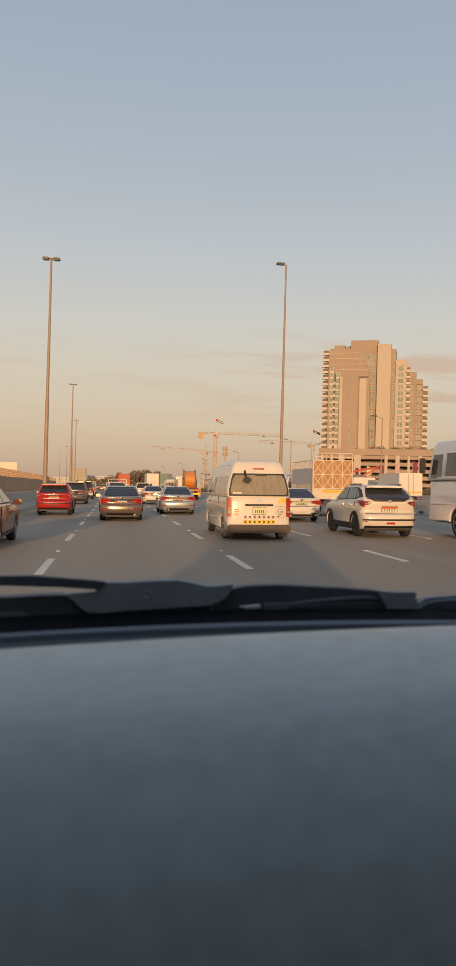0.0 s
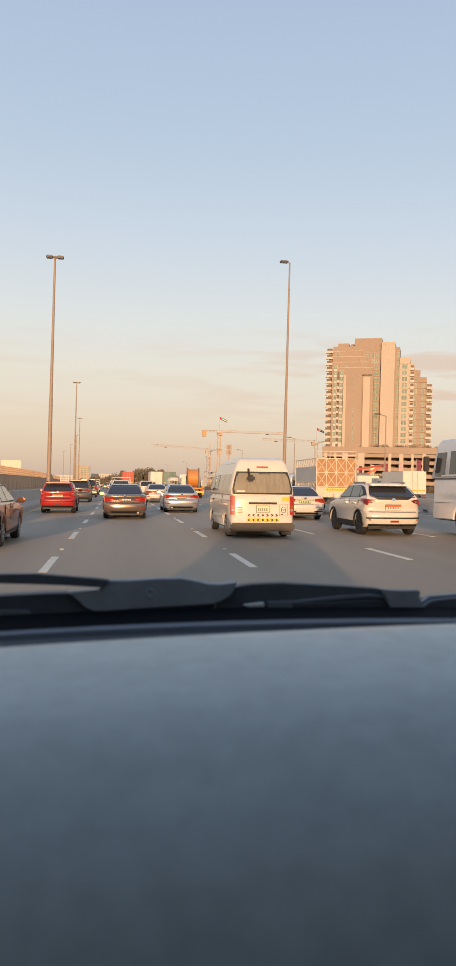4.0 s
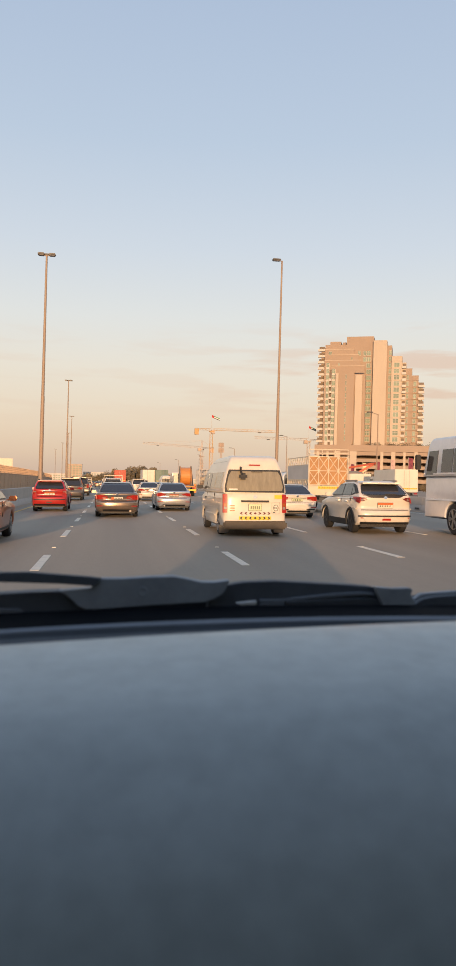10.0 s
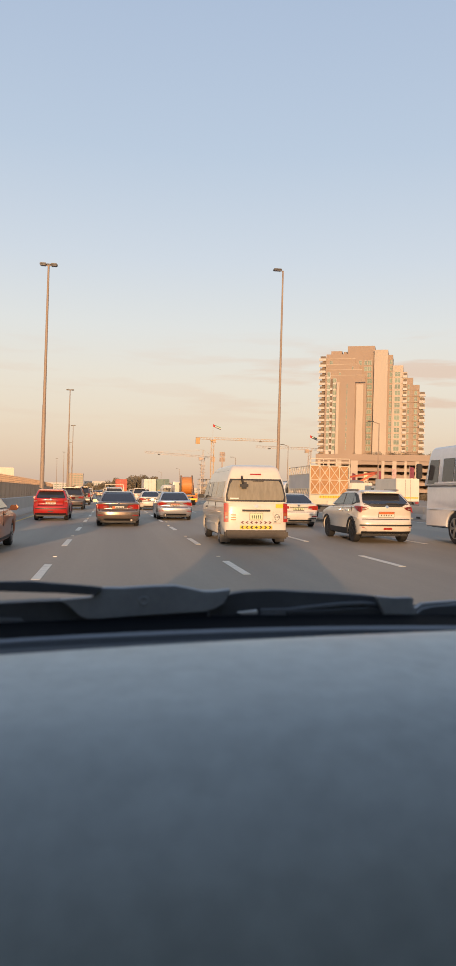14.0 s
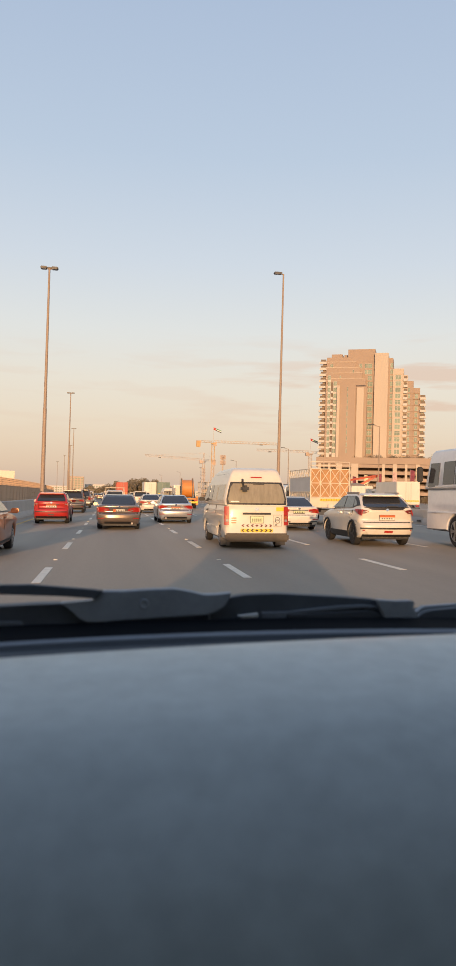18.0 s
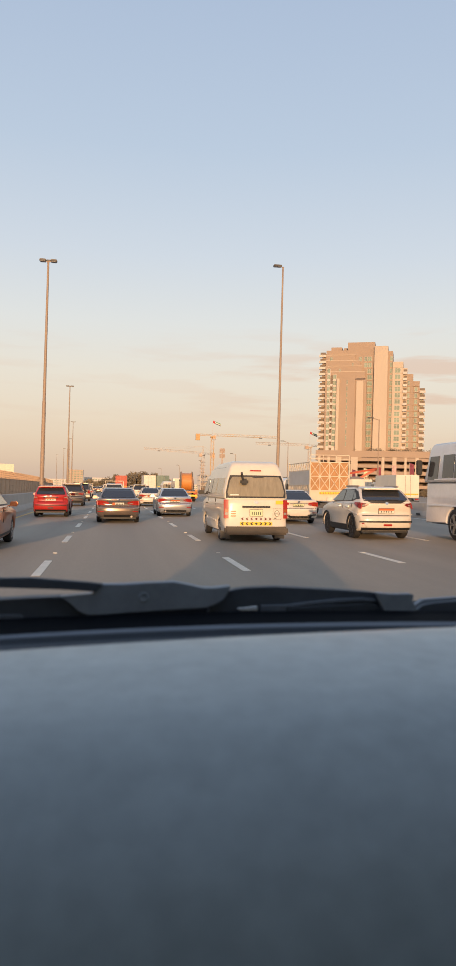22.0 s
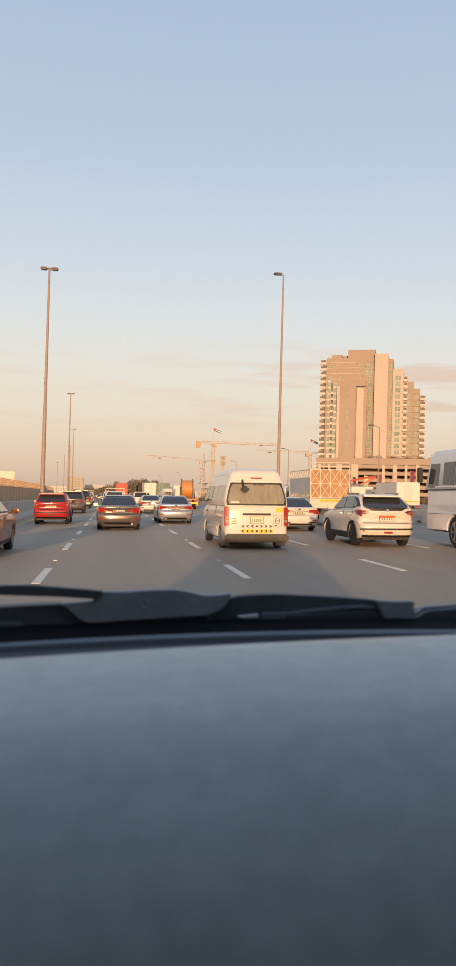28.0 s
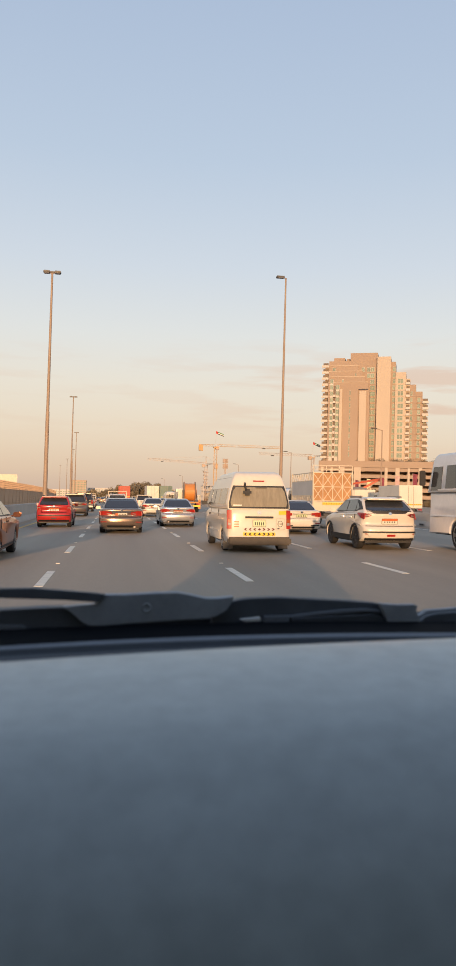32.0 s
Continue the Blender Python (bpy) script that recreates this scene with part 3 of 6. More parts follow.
class Car:
    """A road vehicle, built from its rear end (y = 0) forwards, resting on z = 0."""

    def __init__(self, name, label, category, length, half, belt, top, lower, wheels, r, body, zb=0.20, bow=0.07, tyre=0.21, track=None, dark_rim=False, group="traffic on the motorway", rim=0.06):
        self.root = thing(name, label, category, group)
        self.half, self.belt, self.top, self.body, self.bow = half, belt, top, body, bow
        self.rear = [p for p in lower[:next(i for i, p in enumerate(lower) if p[1] >= max(q[1] for q in lower) - 0.02) + 1]]
        self.length = length

        def width(y, z):
            e = min(y, length - y)
            k = 1 - 0.10 * max(0, 1 - e / 0.45) ** 2
            lo = 0.06 * max(0, 0.42 - z) / 0.42 + 0.045 * min(0.4, max(0.0, abs(z - 0.62) - 0.1)) ** 2 / 0.16
            return (half - lo - 0.03 * max(0, (z - belt + 0.25) / 0.25) ** 2) * k
        self.width = width
        part("body", shell(hull(lower, [(w, r) for w in wheels], zb), width, bow, rim), body, self.root, smooth=True)
        part("underbody", boxes((-half * 0.82, half * 0.82, 0.25, length - 0.3, zb - 0.04, zb + r * 1.5)), BLACK, self.root)
        track = track or half - tyre / 2 - 0.03
        for w in wheels:
            for s in (-1, 1):
                wheel_at(self.root, s * track, w, r, tyre, dark_rim)

    def cabin(self, outline, base, roof, material=None, name="cabin", rim=0.05, power=1.25):
        """Upper body; outline from the rear foot over the roof to the front foot. base, roof: half widths."""
        z0, z1 = min(p[1] for p in outline), max(p[1] for p in outline)
        self.c, self.power = (outline, base, roof, z0, z1), power
        part(name, shell(resample(outline), lambda y, z: self.cw(z), 0.05, rim), material or self.body, self.root, smooth=True)

    def cw(self, z):
        o, base, roof, z0, z1 = self.c
        k = max(0.0, min(1.0, (z - z0) / (z1 - z0)))
        return base + (roof - base) * (k ** self.power)

    def side(self, name, pts, material, label="", both=True, proud=0.012, deep=0.03, lower=False, parent=None):
        for s in ((-1, 1) if both else (-1,)):
            f = self.width if lower else (lambda y, z: self.cw(z))
            bm = finish(prism(bmesh.new(), pts, lambda a, b, d: (s * (f(a, b) + proud - d), a, b), deep))
            part(name, bm, material, parent or self.root, label)

    def back(self, name, pts, material, label="", curve=None, proud=0.015, deep=0.04, parent=None, bow=None):
        """A piece on the rear face. pts: (x, z)."""
        upper = curve is not None and curve is not self.rear
        curve = curve or self.rear
        bow = self.bow if bow is None else bow

        def put(a, b, d):
            y = at_height(curve, b)
            w = self.cw(b) if upper else self.width(y, b)
            k = max(0, 1 - (y - (self.c[0][0][0] if upper else 0.0)) / 0.7)
            return (a, y + bow * corner(a / w) * k - proud + d, b)
        if max(p[0] for p in pts) - min(p[0] for p in pts) > 0.16:
            return part(name, finish(sliced(pts, put, deep)), material, parent or self.root, label, smooth=True)
        bm = finish(prism(bmesh.new(), pts, put, deep))
        return part(name, bm, material, parent or self.root, label)

    def back_grid(self, name, rows, material, label="", curve=None, proud=0.015, deep=0.03, parent=None, bow=None, n=8):
        """A piece that follows the bowed rear face. rows: (z, x0, x1) from low to high."""
        upper = curve is not None and curve is not self.rear
        curve = curve or self.rear
        bow = self.bow if bow is None else bow
        bm = bmesh.new()
        lo, hi = [], []
        for z, x0, x1 in rows:
            y = at_height(curve, z)
            w = self.cw(z) if upper else self.width(y, z)
            k = max(0, 1 - (y - (self.c[0][0][0] if upper else 0.0)) / 0.7)
            xs = [x0 + (x1 - x0) * i / n for i in range(n + 1)]
            lo.append([bm.verts.new((x, y + bow * corner(x / w) * k - proud, z)) for x in xs])
            hi.append([bm.verts.new((v.co.x, v.co.y + deep, z)) for v in lo[-1]])
        for g in (lo, hi):
            for a, c in zip(g, g[1:]):
                for i in range(n):
                    bm.faces.new((a[i], a[i + 1], c[i + 1], c[i]))
        for r in (0, -1):
            for i in range(n):
                bm.faces.new((lo[r][i], lo[r][i + 1], hi[r][i + 1], hi[r][i]))
        for c in (0, -1):
            for r in range(len(rows) - 1):
                bm.faces.new((lo[r][c], lo[r + 1][c], hi[r + 1][c], hi[r][c]))
        return part(name, finish(bm), material, parent or self.root, label, smooth=True)

    def back_strip(self, name, x0, x1, z0, z1, material, label="", n=8, **kw):
        return self.back_grid(name, [(z0, x0, x1), (z1, x0, x1)], material, label, n=n, **kw)

    def plate(self, z, wide=0.5, tall=0.16, red="top", x=0.0, curve=None):
        self.back("plate_frame", [(x - wide / 2 - 0.01, z - 0.01), (x + wide / 2 + 0.01, z - 0.01), (x + wide / 2 + 0.01, z + tall + 0.01), (x - wide / 2 - 0.01, z + tall + 0.01)], GREY_PLASTIC, curve=curve, proud=0.024, deep=0.02)
        p = self.back("number_plate", [(x - wide / 2, z), (x + wide / 2, z), (x + wide / 2, z + tall), (x - wide / 2, z + tall)], PLATE_GREEN if red == "" else PLATE, "pale number plate", curve=curve, proud=0.03, deep=0.02)
        if red:
            b = [(x - wide / 2, z + tall * 0.58), (x + wide / 2, z + tall * 0.58), (x + wide / 2, z + tall), (x - wide / 2, z + tall)]
            if red == "side":
                b = [(x - wide / 2, z), (x - wide * 0.26, z), (x - wide * 0.26, z + tall), (x - wide / 2, z + tall)]
            self.back("plate_band", b, PLATE_RED, curve=curve, proud=0.034, deep=0.01, parent=p)
        for i in range(5):
            a = x - wide * (0.20 if red == "side" else 0.36) + i * wide * (0.135 if red == "side" else 0.16)
            self.back("plate_bar", [(a, z + tall * 0.2), (a + wide * 0.06, z + tall * 0.2), (a + wide * 0.06, z + tall * (0.5 if red == "top" else 0.68)), (a, z + tall * (0.5 if red == "top" else 0.68))], INK, curve=curve, proud=0.036, deep=0.01, parent=p)

    def rear_glass(self, z0, z1, trim=0.10, material=None, name="rear_window", seal=0.025):
        o, base, roof, ca, cb = self.c
        curve = [p for p in o[:next(i for i, p in enumerate(o) if p[1] >= cb - 0.03) + 1]]
        a, b = self.cw(z0) - trim, self.cw(z1) - trim - 0.02
        zs = [z0 + (z1 - z0) * i / 5 for i in range(6)]
        cut = (0.06, 0.0, 0.0, 0.0, 0.0, 0.05)
        self.back_grid("window_seal", [(z, -(a + (b - a) * i / 5 + seal - cut[i] / 2), a + (b - a) * i / 5 + seal - cut[i] / 2) for i, z in enumerate([z0 - seal] + zs[1:5] + [z1 + seal])], BLACK, curve=curve, bow=0.05, proud=0.008, deep=0.02)
        self.back_grid(name, [(z, -(a + (b - a) * i / 5 - cut[i]), a + (b - a) * i / 5 - cut[i]) for i, z in enumerate(zs)], material or GLASS, "dark rear window" if not material else "rear window with drawn curtains", curve=curve, bow=0.05, proud=0.014, deep=0.02)

    def mirrors(self, y, z, material=None):
        for s in (-1, 1):
            bm = boxes((-0.10, 0.10, -0.05, 0.06, -0.06, 0.07, 0.025))
            box(bm, -0.16 if s > 0 else 0.06, -0.06 if s > 0 else 0.16, -0.02, 0.03, -0.05, -0.02)
            part("wing_mirror", bm, material or BLACK, self.root, at=pose(s * (self.half + 0.10), y, z))

    def put(self, x, y, turn=0.0):
        self.root.matrix_basis = on_road(x, y, 0, turn)
        return self.root


def sedan(name, label, body, style=0, dark_rim=False, group="traffic on the motorway", pl=True):
    """Four-door saloon, 4.85 m long."""
    L, H = 4.85, 0.915
    lower = [(0.14, 0.24), (0.05, 0.33), (0.0, 0.48), (0.0, 0.62), (0.06, 0.69), (0.13, 0.73), (0.115, 0.80), (0.075, 0.90), (0.05, 0.97), (0.10, 1.02), (0.55, 1.045), (1.2, 1.02), (3.3, 0.99), (3.55, 0.97), (4.45, 0.86), (4.75, 0.72), (4.85, 0.50), (4.80, 0.26)]
    c = Car(name, label, "car", L, H, 1.03, 1.46, lower, (0.98, 3.80), 0.325, body, group=group, dark_rim=dark_rim, bow=0.14, rim=0.07)
    c.rear = lower[:11]
    c.cabin([(0.38, 0.96), (0.46, 1.03), (1.12, 1.405), (1.40, 1.448), (1.9, 1.465), (2.55, 1.45), (2.85, 1.40), (3.72, 1.02)], 0.80, 0.585)
    c.rear_glass(1.055, 1.39, 0.075)
    c.side("window_seal", [(0.90, 1.005), (3.40, 1.005), (2.84, 1.395), (2.3, 1.425), (1.5, 1.42), (1.16, 1.345)], BLACK, proud=0.006, deep=0.03)
    c.side("side_window", [(0.97, 1.03), (1.32, 1.03), (1.36, 1.385), (1.22, 1.34)], GLASS)
    c.side("side_window", [(1.40, 1.03), (2.18, 1.03), (2.16, 1.40), (1.44, 1.395)], GLASS)
    c.side("side_window", [(2.26, 1.03), (3.32, 1.03), (2.80, 1.37), (2.24, 1.40)], GLASS)
    c.back_strip("windscreen_trim", -0.55, 0.55, 1.385, 1.40, BLACK, curve=c.c[0][:4], bow=0.05)
    # rear end
    for s in (-1, 1):
        if style == 1:      # slim lamps drawn to the middle
            lamp = [(s * 0.40, 0.86), (s * 0.50, 0.78), (s * 0.86, 0.75), (s * 0.875, 0.90), (s * 0.66, 0.925)]
        elif style == 2:    # square-ended lamps
            lamp = [(s * 0.44, 0.80), (s * 0.66, 0.76), (s * 0.86, 0.745), (s * 0.875, 0.91), (s * 0.70, 0.94), (s * 0.43, 0.905)]
        else:
            lamp = [(s * 0.38, 0.79), (s * 0.62, 0.745), (s * 0.86, 0.735), (s * 0.88, 0.915), (s * 0.66, 0.925), (s * 0.40, 0.865)]
        lp = c.back("tail_lamp", lamp if s > 0 else lamp[::-1], LAMP_RED, "red tail lamp", proud=0.02, deep=0.06)
        c.back("reversing_lamp", [(s * 0.46, 0.81), (s * 0.60, 0.785), (s * 0.60, 0.815), (s * 0.47, 0.835)], LAMP_CLEAR, proud=0.026, deep=0.02, parent=lp)
        c.back("indicator", [(s * 0.64, 0.83), (s * 0.84, 0.81), (s * 0.845, 0.845), (s * 0.64, 0.86)], LAMP_AMBER if style == 2 else LAMP_RED, proud=0.03, deep=0.02, parent=lp)
        c.side("rear_seam", [(0.52, 0.40), (0.53, 0.40), (0.50, 0.74), (0.49, 0.74)], BLACK, lower=True, proud=0.003, deep=0.02)
        c.back("reflector", [(s * 0.58, 0.46), (s * 0.84, 0.45), (s * 0.84, 0.485), (s * 0.60, 0.495)], LAMP_RED, proud=0.012, deep=0.03)
    c.side("tail_lamp", [(0.09, 0.745), (0.34, 0.80), (0.40, 0.89), (0.10, 0.905)], LAMP_RED, lower=True, proud=0.008)
    c.back_strip("bumper_lower", -0.58, 0.58, 0.25, 0.33, BLACK, "dark lower bumper", proud=0.02)
    c.back_strip("bumper_crease", -0.84, 0.84, 0.575, 0.60, body, proud=0.022)
    c.back_strip("boot_seam", -0.80, 0.80, 0.655, 0.672, BLACK, proud=0.006)
    if style == 0:
        c.back_strip("link_bar", -0.38, 0.38, 0.885, 0.915, CHROME, "chrome bar between the lamps", proud=0.022)
        c.back_strip("bumper_shelf", -0.86, 0.86, 0.50, 0.56, body, proud=0.05, deep=0.08)
    if style == 2:
        c.back_strip("boot_lip", -0.70, 0.70, 0.985, 1.01, body, proud=0.03, deep=0.08)
        for s in (-1, 1):
            c.back("bumper_slot", [(s * 0.40, 0.345), (s * 0.80, 0.36), (s * 0.80, 0.41), (s * 0.40, 0.39)], BLACK, proud=0.012, deep=0.03)
    c.back_strip("garnish", -0.40, 0.40, 0.855, 0.88, CHROME if style != 1 else body, proud=0.02)
    c.back("badge", [(0.06 * math.cos(a), 0.945 + 0.045 * math.sin(a)) for a in [math.pi * k / 6 for k in range(12)]], CHROME, "plain chrome badge", proud=0.02, deep=0.03)
    if pl:
        c.plate(0.735 if style else 0.725, 0.48, 0.12, red={0: "side", 1: "top", 2: ""}[style])
    part("exhaust", lathe(bmesh.new(), [(-0.02, 0.045), (0.12, 0.045)], 10, "Y", (0.55 if style == 0 else -0.5, 0.05, 0.27)), STEEL, c.root)
    c.mirrors(3.15, 1.02, body)
    for y in (1.36, 2.22, 3.30):
        c.side("door_seam", [(y, 0.34), (y + 0.02, 0.34), (y + 0.02, 0.97), (y, 0.97)], BLACK, lower=True, proud=0.003, deep=0.02)
    for y in (1.44, 2.36):
        c.side("door_handle", [(y, 0.86), (y + 0.20, 0.86), (y + 0.20, 0.89), (y, 0.89)], CHROME if style else body, lower=True, proud=0.03, deep=0.04)
    c.side("sill_trim", [(1.35, 0.27), (3.40, 0.27), (3.40, 0.33), (1.35, 0.33)], CHROME if style == 1 else BLACK, lower=True, proud=0.012)
    if style == 1:
        part("roof_antenna", boxes((-0.03, 0.03, 1.55, 1.75, 1.45, 1.52, 0.015)), BLACK, c.root)
    for s in (-1, 1):
        part("headlamp", boxes((s * 0.72 - 0.16, s * 0.72 + 0.16, 4.50, 4.70, 0.66, 0.76, 0.03)), LAMP_CLEAR, c.root)
    return c


def suv(name, label, body, L=4.3, H=0.89, top=1.60, belt=1.05, style=0, dark_rim=False, lower_mat=None, group="traffic on the motorway", r=0.34, upper=None):
    """Five-door hatchback or SUV."""
    lower = [(0.15, 0.28), (0.04, 0.38), (0.0, 0.52), (0.0, 0.65), (0.06, 0.72), (0.14, 0.77), (0.125, 0.88), (0.08, belt - 0.08), (0.10, belt + 0.02), (0.9, belt + 0.01), (L - 1.25, belt - 0.04), (L - 0.95, belt - 0.06), (L - 0.25, belt - 0.20), (L - 0.05, 0.72), (L, 0.5), (L - 0.06, 0.28)]
    c = Car(name, label, "car", L, H, belt, top, lower, (0.80, L - 0.86), r, body, zb=0.24, group=group, dark_rim=dark_rim, bow=0.13, rim=0.07)
    c.rear = lower[:9]
    q = 0.22 if style == 2 else 0.0     # a raked tailgate
    c.cabin([(0.09, belt - 0.03), (0.13, belt + 0.05), (0.42 + q, top - 0.12), (0.50 + q, top - 0.05 - q * 0.1), (0.9 + q, top), (L - 2.5, top - 0.01), (L - 2.05, top - 0.08), (L - 1.02, belt - 0.05)], H - 0.07, H - 0.24, upper)
    c.rear_glass(belt + 0.06, top - 0.14, 0.09)
    c.side("window_seal", [(0.37 + q * 0.7, belt + 0.10), (0.86, belt + 0.025), (L - 1.40, belt), (L - 2.04, top - 0.10), (0.9 + q * 0.5, top - 0.085), (0.58 + q, top - 0.115)], BLACK, proud=0.006, deep=0.03)
    c.side("side_window", [(0.42 + q * 0.8, belt + 0.13), (0.86, belt + 0.05), (0.90 + q * 0.3, top - 0.13 - q * 0.2), (0.62 + q, top - 0.15 - q * 0.2)], GLASS)
    c.side("side_window", [(0.95, belt + 0.04), (1.75, belt + 0.03), (1.75, top - 0.10), (0.98, top - 0.11)], GLASS)
    c.side("side_window", [(1.83, belt + 0.03), (L - 1.45, belt + 0.02), (L - 2.08, top - 0.13), (1.83, top - 0.10)], GLASS)
    part("spoiler", boxes((-(H - 0.27), H - 0.27, 0.24 + q * 0.8, 0.62 + q, top - 0.075 - q * 0.1, top - 0.03 - q * 0.1, 0.018)), body, c.root)
    for s in (-1, 1):
        if style == 0:      # wide lamps that run on to the tailgate
            lamp = [(s * 0.50, belt - 0.17), (s * (H - 0.045), belt - 0.23), (s * (H - 0.03), belt - 0.05), (s * 0.62, belt - 0.09)]
        elif style == 2:    # angled lamps that wrap round the corner
            lamp = [(s * 0.56, belt - 0.075), (s * 0.68, belt - 0.14), (s * (H - 0.02), belt - 0.155), (s * (H - 0.03), belt - 0.045), (s * 0.68, belt - 0.03)]
        else:               # upright lamps
            lamp = [(s * (H - 0.26), belt - 0.36), (s * (H - 0.04), belt - 0.40), (s * (H - 0.05), belt - 0.02), (s * (H - 0.24), belt - 0.04)]
        lp = c.back("tail_lamp", lamp if s > 0 else lamp[::-1], LAMP_DARK if style == 2 else LAMP_RED, "red tail lamp", proud=0.025, deep=0.06)
        c.back("reversing_lamp", [(s * (H - 0.20), belt - 0.115), (s * (H - 0.10), belt - 0.125), (s * (H - 0.10), belt - 0.085), (s * (H - 0.20), belt - 0.075)], LAMP_CLEAR, proud=0.03, deep=0.02, parent=lp)
        c.back("fog_lamp", [(s * (H - 0.22), 0.47), (s * (H - 0.12), 0.47), (s * (H - 0.12), 0.50), (s * (H - 0.22), 0.50)], LAMP_RED, proud=0.02, deep=0.03)
    c.side("tail_lamp", [(0.10, belt - 0.20), (0.36, belt - 0.14), (0.42, belt - 0.05), (0.12, belt - 0.05)] if style != 2 else [(0.09, belt - 0.20), (0.30, belt - 0.15), (0.66, belt - 0.045), (0.62, belt - 0.01), (0.12, belt - 0.015)], LAMP_RED, lower=True, proud=0.008)
    if style == 2:
        c.side("pillar_panel", [(0.30, belt + 0.10), (0.54, belt + 0.08), (0.84, top - 0.14), (0.68, top - 0.14)], BLACK, "gloss black rear pillar", proud=0.009, deep=0.03)
        c.back_strip("gloss_strip", -0.66, 0.66, belt - 0.035, belt + 0.045, BLACK, "gloss black strip under the rear window", proud=0.012)
        c.back_strip("bumper_band", -H + 0.06, H - 0.06, 0.515, 0.565, BLACK, proud=0.02)
        c.back("skid_plate", [(-0.62, 0.36), (0.62, 0.36), (0.72, 0.50), (-0.72, 0.50)], body, "white lower bumper panel", proud=0.035, deep=0.05)
        c.side("rear_wing_crease", [(0.25, 0.74), (1.10, 0.86), (1.10, 0.88), (0.25, 0.765)], body, lower=True, proud=0.018)
    lm = lower_mat or BLACK
    c.back_strip("bumper_lower", -H + 0.12, H - 0.12, 0.28, 0.36, lm, "dark lower bumper", proud=0.02)
    if style != 2:
        c.back_strip("bumper_groove", -H + 0.10, H - 0.10, 0.555, 0.60, lm, proud=0.014)
    c.back_strip("rear_fog_lamp" if style != 1 else "skid_plate", -0.13, 0.13, 0.41, 0.47, LAMP_RED if style != 1 else GREY_PLASTIC, proud=0.03 if style != 2 else 0.05)
    c.back_strip("tailgate_seam", -H + 0.14, H - 0.14, 0.715, 0.735, BLACK, proud=0.006)
    if style != 2:
        c.back_strip("garnish", -0.36, 0.36, belt - 0.12, belt - 0.085, CHROME, proud=0.022)
    c.back("badge", [(0.055 * math.cos(a), belt - 0.03 + 0.045 * math.sin(a)) for a in [math.pi * k / 6 for k in range(12)]], CHROME, "plain chrome badge", proud=0.02, deep=0.03)
    c.plate(0.79, 0.48, 0.15)
    part("wiper", boxes((-0.02, 0.34, 0.08, 0.11, belt + 0.06, belt + 0.085)), BLACK, c.root)
    for s in (-1, 1):
        part("roof_rail", boxes((s * (H - 0.25) - 0.02, s * (H - 0.25) + 0.02, 0.8, L - 2.3, top - 0.03, top + 0.03, 0.01)), BLACK if style == 1 else STEEL, c.root)
        part("headlamp", boxes((s * 0.66 - 0.16, s * 0.66 + 0.16, L - 0.32, L - 0.14, 0.74, 0.86, 0.03)), LAMP_CLEAR, c.root)
    c.mirrors(L - 1.55, belt + 0.03, body)
    for y in (0.92, 1.79, L - 1.50):
        c.side("door_seam", [(y, 0.42), (y + 0.02, 0.42), (y + 0.02, belt - 0.04), (y, belt - 0.04)], BLACK, lower=True, proud=0.003, deep=0.02)
    for y in (1.06, 1.96):
        c.side("door_handle", [(y, belt - 0.17), (y + 0.2, belt - 0.17), (y + 0.2, belt - 0.13), (y, belt - 0.13)], CHROME, lower=True, proud=0.03, deep=0.04)
    for yc in (0.80, L - 0.86):
        arc = [(yc + k * r * math.cos(t), r + k * r * math.sin(t)) for k, ts in ((1.13, range(9)), (1.23, range(8, -1, -1))) for t in [math.radians(-8 + 196 * i / 8) for i in ts]]
        c.side("arch_cladding", arc, BLACK, lower=True, proud=0.014, deep=0.05)
    c.side("sill_cladding", [(1.20, 0.24), (L - 1.26, 0.24), (L - 1.26, 0.42), (1.20, 0.42)], BLACK, lower=True, proud=0.012)
    return c


def arrows(c, z0, z1, x0, x1, n, back_mat, fore, curve=None):
    """A strip of chevrons that point outwards from a lozenge in the middle."""
    strip = c.back_strip("reflective_strip", x0, x1, z0, z1, back_mat, "strip of reflective chevrons", curve=curve, proud=0.018, n=4)
    step, m, h = (x1 - x0) / (2 * n + 1), (z0 + z1) / 2, (z1 - z0) * 0.40
    for i in range(-n, n + 1):
        x, w = (x0 + x1) / 2 + i * step, step * 0.34
        if i == 0:
            pts = [(x - w, m), (x, m - h), (x + w, m), (x, m + h)]
        else:
            d = 1 if i > 0 else -1
            pts = [(x - d * w, m - h), (x, m - h), (x + d * w, m), (x, m + h), (x - d * w, m + h), (x - d * 0.1 * w, m)]
        c.back("chevron", pts, fore, curve=curve, proud=0.024, deep=0.01, parent=strip)


